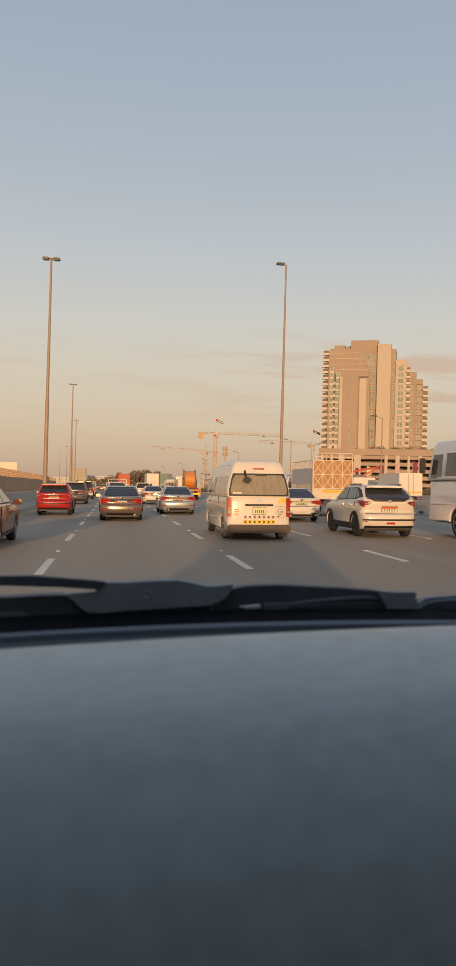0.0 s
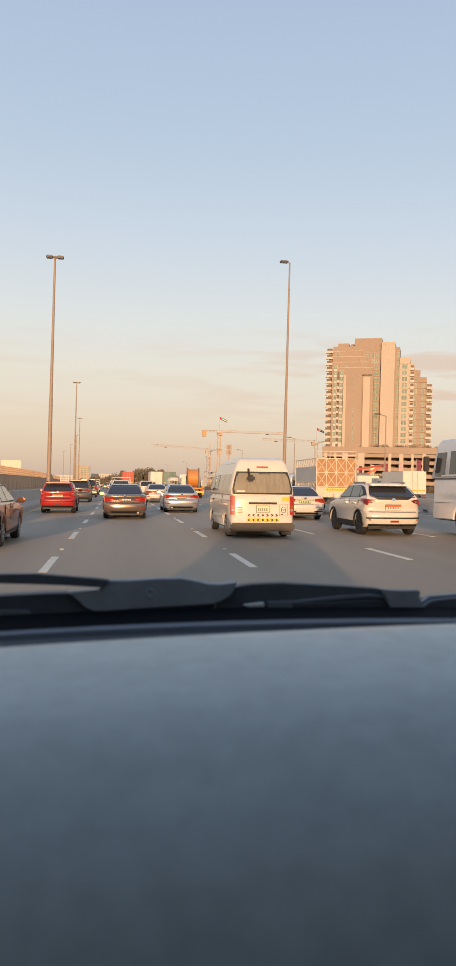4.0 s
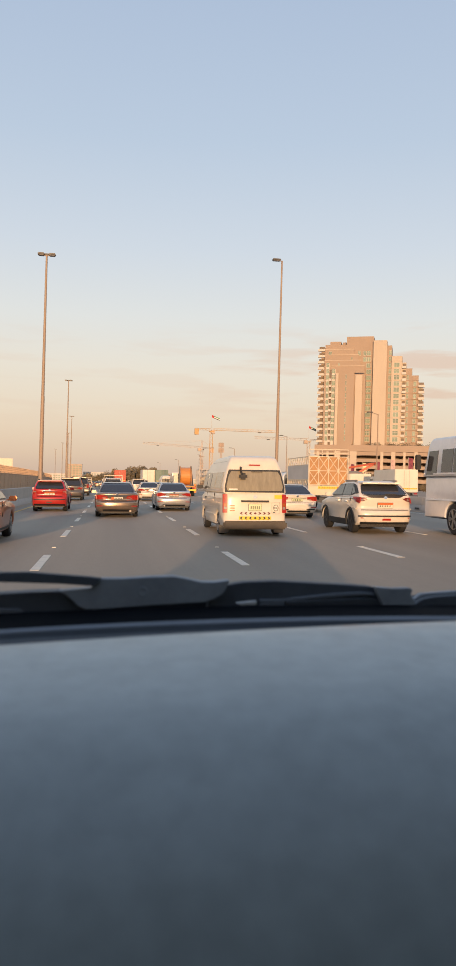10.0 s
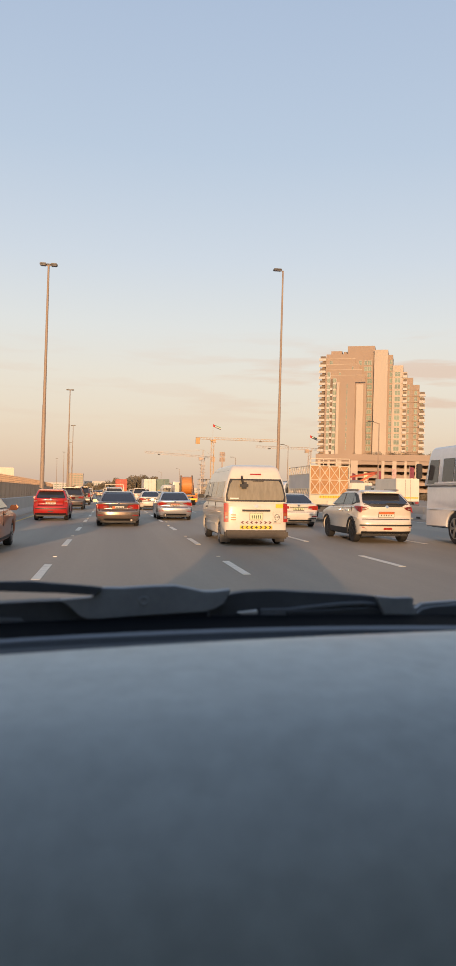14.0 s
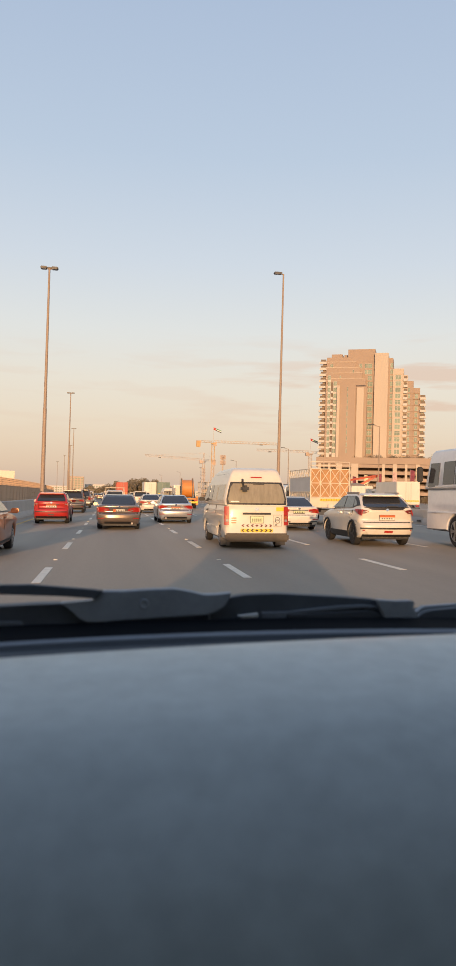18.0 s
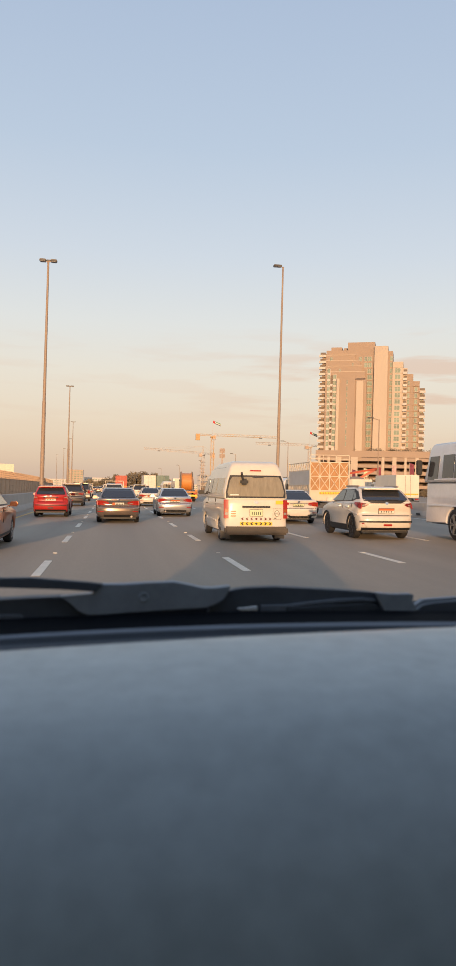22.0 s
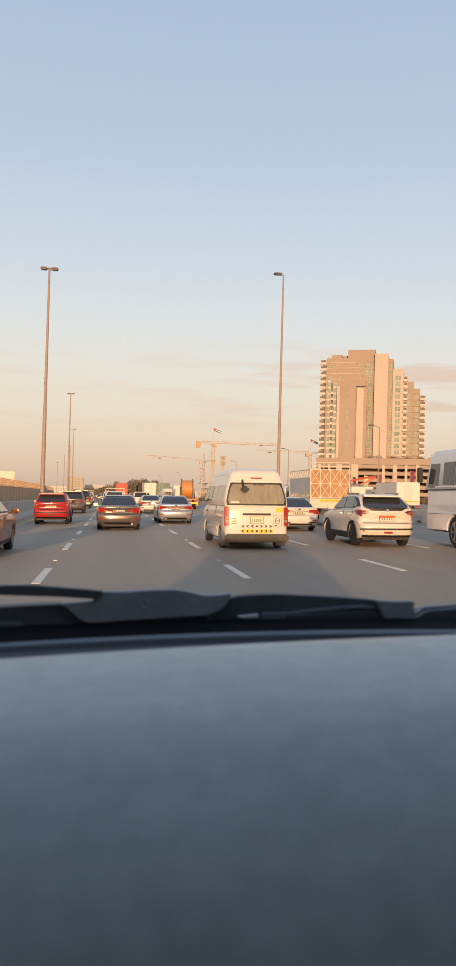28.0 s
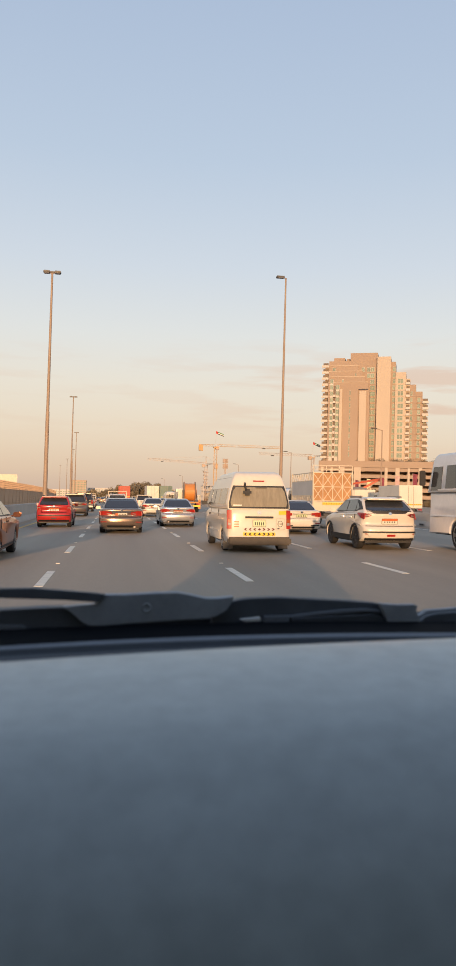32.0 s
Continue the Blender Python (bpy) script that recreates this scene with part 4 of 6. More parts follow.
def minibus(name, label, group="traffic on the motorway", detailed=True):
    """High-roof passenger van, 5.4 m long, 2.28 m high."""
    L, H = 5.38, 0.94
    lower = [(0.10, 0.25), (0.0, 0.31), (0.0, 0.40), (0.06, 0.44), (0.08, 1.0), (0.10, 1.20), (0.16, 1.22), (4.2, 1.22), (4.9, 1.10), (5.2, 0.95), (5.36, 0.6), (5.32, 0.28)]
    c = Car(name, label, "minibus", L, H, 1.35, 2.28, lower, (1.02, 4.13), 0.335, CREAM_PAINT, zb=0.25, bow=0.07, tyre=0.20, group=group)
    c.rear = [(0.10, 0.25), (0.0, 0.31), (0.0, 0.40), (0.06, 0.44), (0.08, 1.0), (0.10, 1.20), (0.14, 1.5), (0.30, 2.0)]
    o = [(0.10, 1.20), (0.14, 1.50), (0.22, 1.90), (0.29, 2.12), (0.42, 2.24), (0.8, 2.285), (3.2, 2.27), (3.9, 2.16), (4.35, 1.90), (5.0, 1.20)]
    c.cabin(o, 0.915, 0.64, rim=0.11, power=1.7)
    c.rear_glass(1.275, 1.825, 0.075, GLASS_PALE, seal=0.045)
    cur = o[:5]
    c.back("window_sticker", [(-0.74, 1.30), (-0.50, 1.30), (-0.50, 1.335), (-0.74, 1.335)], PLATE, curve=cur, bow=0.05, proud=0.018, deep=0.006)
    c.back_strip("wiper_rest", -0.10, 0.22, 1.80, 1.82, BLACK, curve=cur, bow=0.05, proud=0.03)
    c.back("brake_lamp", [(-0.16, 1.985), (0.16, 1.985), (0.16, 2.02), (-0.16, 2.02)], LAMP_RED, curve=cur, bow=0.05, proud=0.02)
    c.side("side_window", [(0.45, 1.34), (1.75, 1.34), (1.75, 1.80), (0.50, 1.80)], GLASS_PALE)
    c.side("side_window", [(1.82, 1.34), (2.75, 1.34), (2.75, 1.80), (1.82, 1.80)], GLASS_PALE)
    c.side("side_window", [(2.83, 1.34), (3.55, 1.34), (3.55, 1.80), (2.83, 1.80)], GLASS)
    c.side("side_window", [(3.68, 1.30), (4.72, 1.27), (4.40, 1.70), (4.2, 1.80), (3.68, 1.80)], GLASS)
    for s in (-1, 1):
        x0, x1 = (0.785, 0.91) if s > 0 else (-0.91, -0.785)
        lp = c.back_grid("tail_lamp", [(0.66, x0, x1), (0.92, x0, x1), (1.18, x0, x1)], LAMP_RED, "upright red tail lamp", proud=0.022, deep=0.06)
        c.back("indicator", [(s * 0.80, 0.835), (s * 0.885, 0.835), (s * 0.885, 0.93), (s * 0.80, 0.93)], LAMP_AMBER, proud=0.026, deep=0.02, parent=lp)
        c.back("reversing_lamp", [(s * 0.80, 0.755), (s * 0.88, 0.755), (s * 0.88, 0.825), (s * 0.80, 0.825)], LAMP_CLEAR, proud=0.026, deep=0.02, parent=lp)
        for z in (0.748, 0.828, 0.934):
            c.back("lamp_seam", [(s * 0.792, z), (s * 0.905, z), (s * 0.905, z + 0.008), (s * 0.792, z + 0.008)], LAMP_DARK, proud=0.028, deep=0.02, parent=lp)
        part("rain_gutter", boxes((s * 0.70 - 0.012, s * 0.70 + 0.012, 0.6, 3.6, 2.10, 2.12, 0.008)), BLACK, c.root)
        part("mud_flap", boxes((s * 0.80 - 0.14, s * 0.80 + 0.14, 0.60, 0.625, 0.06, 0.30)), GREY_PLASTIC, c.root)
    part("bumper", boxes((-0.905, 0.905, -0.05, 0.16, 0.20, 0.435, 0.05)), BUMPER_BROWN, c.root, "brown-grey rear bumper")
    c.back_strip("handle_bar", -0.40, 0.40, 0.955, 1.01, BLACK, "black tailgate handle bar", proud=0.03)
    c.back("badge", [(0.07 * math.cos(a), 1.105 + 0.05 * math.sin(a)) for a in [math.pi * k / 6 for k in range(12)]], CHROME, "plain chrome badge", proud=0.02, deep=0.03)
    c.plate(0.725, 0.36, 0.18, red="")
    part("convex_mirror", boxes((-0.475, -0.235, 0.02, 0.11, 1.595, 1.775, 0.05)), BLACK, c.root, "black convex parking mirror")
    bm = beam(beam(bmesh.new(), (-0.40, 0.20, 1.93), (-0.43, 0.02, 1.88), 0.034, 8), (-0.43, 0.02, 1.88), (-0.39, 0.05, 1.72), 0.032, 8)
    part("mirror_stalk", bm, BLACK, c.root)
    c.mirrors(4.35, 1.35, BLACK)
    if detailed:
        arrows(c, 0.605, 0.69, -0.46, 0.46, 3, WHITE_PAINT, CHEVRON_RED)
        arrows(c, 0.465, 0.56, -0.46, 0.46, 3, STICKER, INK)
        c.back("sticker", [(0.56, 1.06), (0.78, 1.06), (0.78, 1.165), (0.56, 1.165)], STICKER, "yellow sticker", proud=0.016, deep=0.01)
        c.back("speed_sticker", [(0.60 + 0.075 * math.cos(a), 0.80 + 0.09 * math.sin(a)) for a in [math.pi * k / 8 for k in range(16)]], INK, proud=0.016, deep=0.01)
        c.back("speed_sticker", [(0.60 + 0.062 * math.cos(a), 0.80 + 0.077 * math.sin(a)) for a in [math.pi * k / 8 for k in range(16)]], PLATE, proud=0.018, deep=0.01)
        txt = new("speed_text", bpy.data.curves.new("speed_text", "FONT"))
        txt.data.body, txt.data.size, txt.data.extrude, txt.data.align_x = "100", 0.085, 0.002, "CENTER"
        me = bpy.data.meshes.new_from_object(txt.evaluated_get(bpy.context.evaluated_depsgraph_get()))
        bpy.data.objects.remove(txt)
        me.materials.clear()
        me.materials.append(INK)
        o = new("speed_text", me)
        o.parent, o.matrix_basis = c.root, pose(0.60, 0.066, 0.772, 90, 0, 0)
        for x0, x1, z0, z1 in ((0.48, 0.485, 0.63, 0.95), (0.715, 0.72, 0.63, 0.95), (0.48, 0.72, 0.945, 0.95), (0.48, 0.72, 0.63, 0.635), (0.52, 0.58, 0.655, 0.685)):
            c.back("notice_line", [(x0, z0), (x1, z0), (x1, z1), (x0, z1)], GREY_PLASTIC, proud=0.016, deep=0.006)
        for k in range(3):
            c.back("lettering_bar", [(-0.72, 0.71 + 0.065 * k), (-0.58, 0.71 + 0.065 * k), (-0.58, 0.74 + 0.065 * k), (-0.72, 0.74 + 0.065 * k)], PLATE_RED, proud=0.016, deep=0.01)
    for y in (2.0, 3.60):
        c.side("door_seam", [(y, 0.34), (y + 0.015, 0.34), (y + 0.015, 1.19), (y, 1.19)], BLACK, lower=True, proud=0.003, deep=0.02)
    c.side("side_moulding", [(1.45, 0.52), (3.60, 0.52), (3.60, 0.57), (1.45, 0.57)], CREAM_PAINT, lower=True, proud=0.02)
    c.side("waist_crease", [(0.3, 1.05), (4.5, 1.05), (4.5, 1.075), (0.3, 1.075)], CREAM_PAINT, lower=True, proud=0.014)
    c.side("door_handle", [(3.72, 1.0), (3.92, 1.0), (3.92, 1.04), (3.72, 1.04)], BLACK, lower=True, proud=0.03, deep=0.04)
    return c


# body of the car that carries the camera
part("body", shell(resample(OWN_HULL), lambda y, z: 1.0, 0.08, 0.08), GREY_PAINT, own, at=pose(0.1, 0, 0))
for s in (-1, 1):
    part("windscreen_pillar", beam(bmesh.new(), (0.1 + s * 0.95, 1.25, -0.40), (0.1 + s * 0.79, 0.40, 0.46), 0.06, 6), GREY_PAINT, own)
    # rear sides are unseen, closed up to the roof to block the sun
    for name, y0, y1, z0 in (("rear_quarter", -2.75, -0.30 if s < 0 else -0.60, -0.4), ("door_panel", -0.30 if s < 0 else -0.60, 0.45, -0.62)):
        z1 = 0.47 if name == "rear_quarter" else -0.12
        part(name, finish(prism(bmesh.new(), [(y0, z0), (y1, z0), (y1 - 0.05, z1), (y0, z1)], lambda a, c, d: (0.1 + s * (0.98 - d - 0.08 * (c + 0.4)), a, c), 0.05)), GREY_PAINT, own)
    # unseen panes, added to cut the side light on the near dashboard
    for outline, glass, lab in (([(-2.6, -0.13), (-0.62, -0.13), (-0.72, 0.43), (-2.6, 0.43)], GLASS, "unseen tinted rear side window, added to cut side light"),
                                ([(-0.60, -0.13), (0.98, -0.13), (0.40, 0.43), (-0.70, 0.43)], TINT, "unseen tinted front side window, added to dim side light")):
        part("side_window", finish(prism(bmesh.new(), outline, lambda a, c, d: (0.1 + s * (0.955 - d - 0.28 * (c + 0.12)), a, c), 0.006)), glass, own, lab)
    for y in (-1.9, 1.55):
        w = wheel_at(own, 0.1 + s * 0.90, y, 0.37, 0.24)
        w.location.z = -1.5 + 0.37


# ---- traffic ----
bronze_car = sedan("saloon_car", "bronze-grey saloon car with dark rear window and red lamps", BROWN_PAINT, 0)
bronze_car.put(0.28, 30.9)
van = minibus("minibus", "cream-white high-roof minibus with curtained rear window and chevron strips")
van.put(4.02, 20.3)
silver_car = sedan("saloon_car", "silver saloon car with wide red tail lamps", SILVER_PAINT, 1)
silver_car.put(3.25, 38.0)
white_saloon = sedan("saloon_car", "white sporty saloon car with red and amber lamps", WHITE_PAINT, 2)
white_saloon.put(8.0, 31.0)
crossover = suv("crossover_car", "white crossover car with black lower cladding and dark wheels", WHITE_PAINT, style=2, dark_rim=True, top=1.61, belt=1.13, r=0.355)
crossover.put(8.25, 21.3)
red = suv("hatchback_car", "bright red compact hatchback with silver tailgate bar", RED_PAINT, L=4.0, H=0.85, top=1.53, style=1)
red.put(-2.9, 36.5)
grey = suv("family_suv", "graphite grey family SUV with chrome strip", GREY_PAINT, L=4.7, H=0.93, top=1.72, belt=1.08)
grey.put(-2.95, 57.0)

# ---- more of the traffic ----
white_car = sedan("saloon_car", "white saloon car with red tail lamps, dusty", WHITE_PAINT, 0)
white_car.put(-2.85, 94)
copper = sedan("saloon_car", "copper-orange saloon car with dark windows", COPPER_PAINT, 2)
copper.put(-3.5, 16.6)


def spare_wheel_suv(name, label):
    c = suv(name, label, GOLD_PAINT, L=4.75, H=0.93, top=1.86, belt=1.18, style=1, r=0.39, upper=GREY_PAINT)
    t = part("spare_wheel", lathe(bmesh.new(), [(-0.10, 0.22), (-0.12, 0.34), (-0.06, 0.38), (0.06, 0.38), (0.10, 0.34), (0.10, 0.22)], 24, "Y", (0.10, -0.08, 1.02)), RUBBER, c.root, "black spare tyre on the back door")
    part("rim", lathe(bmesh.new(), [(-0.12, 0.03), (-0.13, 0.14), (-0.11, 0.23), (0.0, 0.23)], 16, "Y", (0.10, -0.08, 1.02)), RIM, t)
    part("step_bumper", boxes((-0.90, 0.90, -0.10, 0.12, 0.46, 0.60, 0.03)), CHROME, c.root, "chrome step bumper")
    return c


off_roader = spare_wheel_suv("off_road_car", "champagne and dark off-road car with spare wheel on its back door")
off_roader.put(-2.85, 76)


def truck_wheels(c, ys, r, x, w=0.26):
    for y in ys:
        for s in (-1, 1):
            wheel_at(c, s * x, y, r, w)


def lorry_cab(root, y, paint_mat, wide=1.0, tall=2.3, deep=1.7):
    """A forward-control cab; y: its back."""
    o = [(y, 0.55), (y, tall - 0.08), (y + 0.1, tall), (y + deep - 0.6, tall), (y + deep - 0.25, tall - 0.25), (y + deep - 0.06, 1.25), (y + deep, 1.1), (y + deep, 0.5), (y + deep - 0.1, 0.42)]
    part("cab", shell(resample(o), lambda a, b: wide - 0.10 * max(0, (b - 1.2)) / (tall - 1.2), 0.02, 0.05), paint_mat, root, "lorry cab")
    for s in (-1, 1):
        bm = finish(prism(bmesh.new(), [(y + 0.55, 1.28), (y + deep - 0.16, 1.28), (y + deep - 0.34, tall - 0.22), (y + 0.55, tall - 0.22)],
                          lambda a, b, d: (s * (wide - 0.10 * max(0, (b - 1.2)) / (tall - 1.2) + 0.012 - d), a, b), 0.03))
        part("cab_window", bm, GLASS, root)
        part("wing_mirror", boxes((s * (wide + 0.18) - 0.09, s * (wide + 0.18) + 0.09, y + deep - 0.14, y + deep - 0.06, 1.35, 1.85, 0.02)), BLACK, root)
    part("windscreen", boxes((-wide + 0.15, wide - 0.15, y + deep - 0.14, y + deep - 0.11, 1.3, tall - 0.25)), GLASS, root)


def lamp_cluster(root, half, z, y=-0.01):
    for s in (-1, 1):
        part("tail_lamp", boxes((s * half - 0.17, s * half + 0.17, y - 0.05, y + 0.02, z, z + 0.13, 0.01)), LAMP_RED, root, "red tail lamp")


def rear_chevrons(root, half, z0, z1, n, y=-0.02):
    s = part("reflective_strip", boxes((-half, half, y - 0.02, y, z0, z1)), STICKER, root, "strip of yellow reflective chevrons")
    for i in range(n):
        a, w, h = -half + (i + 0.25) * 2 * half / n, half / n, (z1 - z0)
        bm = finish(prism(bmesh.new(), [(a, z0 + 0.15 * h), (a + w * 0.6, z0 + 0.15 * h), (a + w, z0 + h / 2), (a + w * 0.6, z1 - 0.15 * h), (a, z1 - 0.15 * h), (a + w * 0.4, z0 + h / 2)], lambda p, q, d: (p, y - 0.03 + d, q), 0.01))
        part("chevron", bm, PLATE_RED, s)


CARGO_BOARD = mat("plywood", (0.44, 0.235, 0.10), rough=0.7, vary=0.28, scale=1.4, fine=14)
CAGE_PAINT = mat("cream_steel", (0.66, 0.56, 0.42), rough=0.5, vary=0.12, scale=3, fine=30)
CARGO_GREY = mat("grey_sheet", (0.50, 0.49, 0.48), rough=0.45, metal=0.2, vary=0.12, scale=1.2, fine=12)


def cage_truck():
    root = thing("cage_truck", "light truck with a high lattice cargo cage and plywood tail", "truck", "traffic on the motorway")
    W, L = 1.06, 4.6
    part("chassis", boxes((-0.45, 0.45, 0.1, 6.4, 0.55, 0.78)), DARK_STEEL, root)
    part("load_bed", boxes((-W, W, 0.0, L, 0.90, 1.02, 0.01)), CAGE_PAINT, root)
    for s in (-1, 1):
        part("drop_side", boxes((s * W - 0.025, s * W + 0.025, 0.02, L, 1.02, 1.42, 0.008)), CARGO_GREY, root, "grey drop side")
        part("side_sheet", boxes((s * W - 0.012, s * W + 0.012, 0.05, L - 0.03, 1.72, 2.50)), CARGO_GREY, root, "dented grey sheet")
        for z0, z1 in ((1.42, 1.72), (2.50, 2.92)):
            lat = bmesh.new()
            n = 9
            for i in range(n):
                a, b = L * i / n, L * (i + 1) / n
                beam(lat, (s * W, a, z0), (s * W, (a + b) / 2, z1), 0.022)
                beam(lat, (s * W, (a + b) / 2, z1), (s * W, b, z0), 0.022)
            beam(lat, (s * W, 0, z1), (s * W, L, z1), 0.03)
            beam(lat, (s * W, 0, z0), (s * W, L, z0), 0.03)
            part("side_lattice", lat, CAGE_PAINT, root)
        for y in (0.0, L):
            part("corner_post", beam(bmesh.new(), (s * W, y, 0.95), (s * W, y, 3.0), 0.04), CAGE_PAINT, root)
    part("tail_board", boxes((-W + 0.05, W - 0.05, 0.03, 0.06, 1.44, 2.92)), CARGO_BOARD, root, "brown plywood board behind the tail lattice")
    tl = bmesh.new()
    for i in range(4):
        x0, x1 = -W + 2 * W * i / 4, -W + 2 * W * (i + 1) / 4
        for j in range(2):
            z0, z1 = 1.44 + 0.74 * j, 1.44 + 0.74 * (j + 1)
            beam(tl, (x0, 0, z0), (x1, 0, z1), 0.022)
            beam(tl, (x0, 0, z1), (x1, 0, z0), 0.022)
        beam(tl, (x0, 0, 1.44), (x0, 0, 2.92), 0.026)
    for z in (1.44, 2.18, 2.92):
        beam(tl, (-W, 0, z), (W, 0, z), 0.03)
    part("tail_lattice", tl, CAGE_PAINT, root, "cream diagonal tail lattice")
    rail = bmesh.new()
    for z in (3.10, 3.30):
        beam(rail, (-W, 0, z), (W, 0, z), 0.022)
    for x in (-W, -0.35, 0.35, W):
        beam(rail, (x, 0, 2.92), (x, 0, 3.30), 0.022)
    part("top_rail", rail, CAGE_PAINT, root)
    rear_chevrons(root, 0.55, 1.24, 1.36, 8)
    part("rear_bumper", boxes((-W, W, -0.05, 0.05, 0.52, 0.66, 0.01)), DARK_STEEL, root)
    lamp_cluster(root, 0.82, 0.70)
    part("tail_panel", boxes((-W, W, 0.0, 0.04, 1.02, 1.40)), CAGE_PAINT, root, "cream tail panel")
    lorry_cab(root, 4.68, CREAM_PAINT, 0.98, 2.25)
    truck_wheels(root, (1.35, 5.75), 0.40, 0.84)
    root.matrix_basis = on_road(11.3, 37.5)


cage_truck()


def bus(name, label, L=10.8, group="traffic on the motorway", coat=LILAC_PAINT):
    W = 1.22
    lower = [(0.05, 0.62), (0.0, 0.75), (0.0, 1.70), (0.03, 1.78), (L - 0.05, 1.78), (L, 1.4), (L, 0.45)]
    c = Car(name, label, "bus", L, W, 2.2, 3.05, lower, (2.9, 8.5), 0.48, coat, zb=0.48, bow=0.04, tyre=0.30, group=group)
    c.rear = [(0.05, 0.62), (0.0, 0.75), (0.0, 1.70), (0.03, 1.78), (0.10, 2.6), (0.2, 2.85)]
    o = [(0.03, 1.77), (0.12, 2.66), (0.22, 2.90), (0.5, 3.02), (L - 0.5, 3.02), (L - 0.25, 2.8), (L, 1.77)]
    c.cabin(o, 1.20, 1.08, rim=0.10)
    c.rear_glass(1.86, 2.68, 0.10)
    n = 11
    for i in range(n):
        y = 0.55 + i * (L - 1.9) / n
        w = (L - 1.9) / n - 0.07
        if i == 1:
            continue
        c.side("side_window", [(y, 1.90), (y + w, 1.90), (y + w, 2.62), (y, 2.62)], GLASS)
    c.side("window_band", [(0.4, 1.84), (L - 0.9, 1.84), (L - 0.9, 1.875), (0.4, 1.875)], coat, proud=0.02)
    c.side("driver_window", [(L - 1.1, 1.84), (L - 0.35, 1.84), (L - 0.45, 2.6), (L - 1.1, 2.6)], GLASS)
    c.side("skirt_rail", [(0.2, 1.02), (L - 0.3, 1.02), (L - 0.3, 1.07), (0.2, 1.07)], coat, lower=True, proud=0.02)
    for y in (1.15, 1.75, 4.4, 5.6, 7.2):
        c.side("locker_seam", [(y, 0.52), (y + 0.015, 0.52), (y + 0.015, 1.0), (y, 1.0)], BLACK, lower=True, proud=0.004, deep=0.02)
    c.side("emergency_door", [(1.42, 1.06), (1.44, 1.06), (1.44, 2.6), (1.42, 2.6)], BLACK, lower=True, proud=0.004, deep=0.02)
    arrows(c, 1.42, 1.50, -0.45, 0.45, 3, CREAM_PAINT, INK)
    arrows(c, 0.68, 0.76, -0.95, 0.95, 6, STICKER, INK)
    for s in (-1, 1):
        c.back("tail_lamp", [(s * 0.72, 0.86), (s * 1.12, 0.86), (s * 1.12, 1.0), (s * 0.72, 1.0)], LAMP_RED, "red tail lamp", proud=0.02, deep=0.04)
        c.back("warning_triangle", [(s * 0.86, 1.12), (s * 1.04, 1.12), (s * 0.95, 1.28)], LAMP_RED, proud=0.02, deep=0.02)
        part("mud_flap", boxes((s * 0.95 - 0.25, s * 0.95 + 0.25, 2.2, 2.23, 0.16, 0.52)), CREAM_PAINT, c.root)
        part("wing_mirror", boxes((s * 1.38 - 0.10, s * 1.38 + 0.10, L - 0.15, L - 0.05, 2.0, 2.5, 0.03)), BLACK, c.root)
    c.plate(0.90, 0.30, 0.16, red=False)
    c.back_strip("handle_bar", -0.2, 0.2, 1.10, 1.14, BLACK)
    return c


coach = bus("bus", "white single-deck bus with lilac shade and dark windows")
coach.put(11.4, 12.4)


def drum_truck():
    root = thing("cable_drum_truck", "orange service truck carrying a large upright cable drum", "truck", "traffic on the motorway")
    part("chassis", boxes((-0.5, 0.5, 0.0, 7.0, 0.7, 0.95)), DARK_STEEL, root)
    part("load_bed", boxes((-1.15, 1.15, 0.0, 4.6, 0.95, 1.1, 0.01)), ORANGE_PAINT, root)
    part("cable_drum", lathe(bmesh.new(), [(-0.62, 0.3), (-0.62, 1.12), (-0.56, 1.12), (-0.55, 0.95), (0.55, 0.95), (0.56, 1.12), (0.62, 1.12), (0.62, 0.3)], 28, "X", (0.1, 1.3, 2.15)), ORANGE_PAINT, root, "orange cable drum")
    for s in (-1, 1):
        part("drum_stand", beam(beam(bmesh.new(), (0.1 + s * 0.75, 0.5, 1.1), (0.1 + s * 0.72, 1.3, 2.4), 0.07), (0.1 + s * 0.75, 2.1, 1.1), (0.1 + s * 0.72, 1.3, 2.4), 0.07), DARK_STEEL, root)
        part("upright", beam(bmesh.new(), (s * 0.62, 0.35, 1.1), (s * 0.62, 0.35, 3.2), 0.07), DARK_STEEL, root)
        part("outrigger", boxes((s * 1.05 - 0.12, s * 1.05 + 0.12, 0.0, 0.3, 0.35, 1.3, 0.02)), ORANGE_PAINT, root)
    part("tool_locker", boxes((-1.18, -0.70, 0.9, 4.2, 1.1, 2.2, 0.03)), CREAM_PAINT, root, "cream tool locker")
    part("rear_bumper", boxes((-1.15, 1.15, -0.06, 0.06, 0.55, 0.75, 0.01)), STICKER, root)
    lamp_cluster(root, 0.9, 0.80)
    lorry_cab(root, 5.0, CREAM_PAINT, 1.1, 2.6, 1.9)
    truck_wheels(root, (1.2, 2.3, 6.0), 0.48, 0.95)
    root.matrix_basis = on_road(8.2, 79)
    return root


drum_truck()
BOX_WHITE = mat("box_body_white", (0.70, 0.64, 0.54), rough=0.5, vary=0.10, scale=0.8, fine=8)
CONTAINER_RED = mat("container_red", (0.48, 0.09, 0.05), rough=0.55, vary=0.16, scale=1, fine=8)
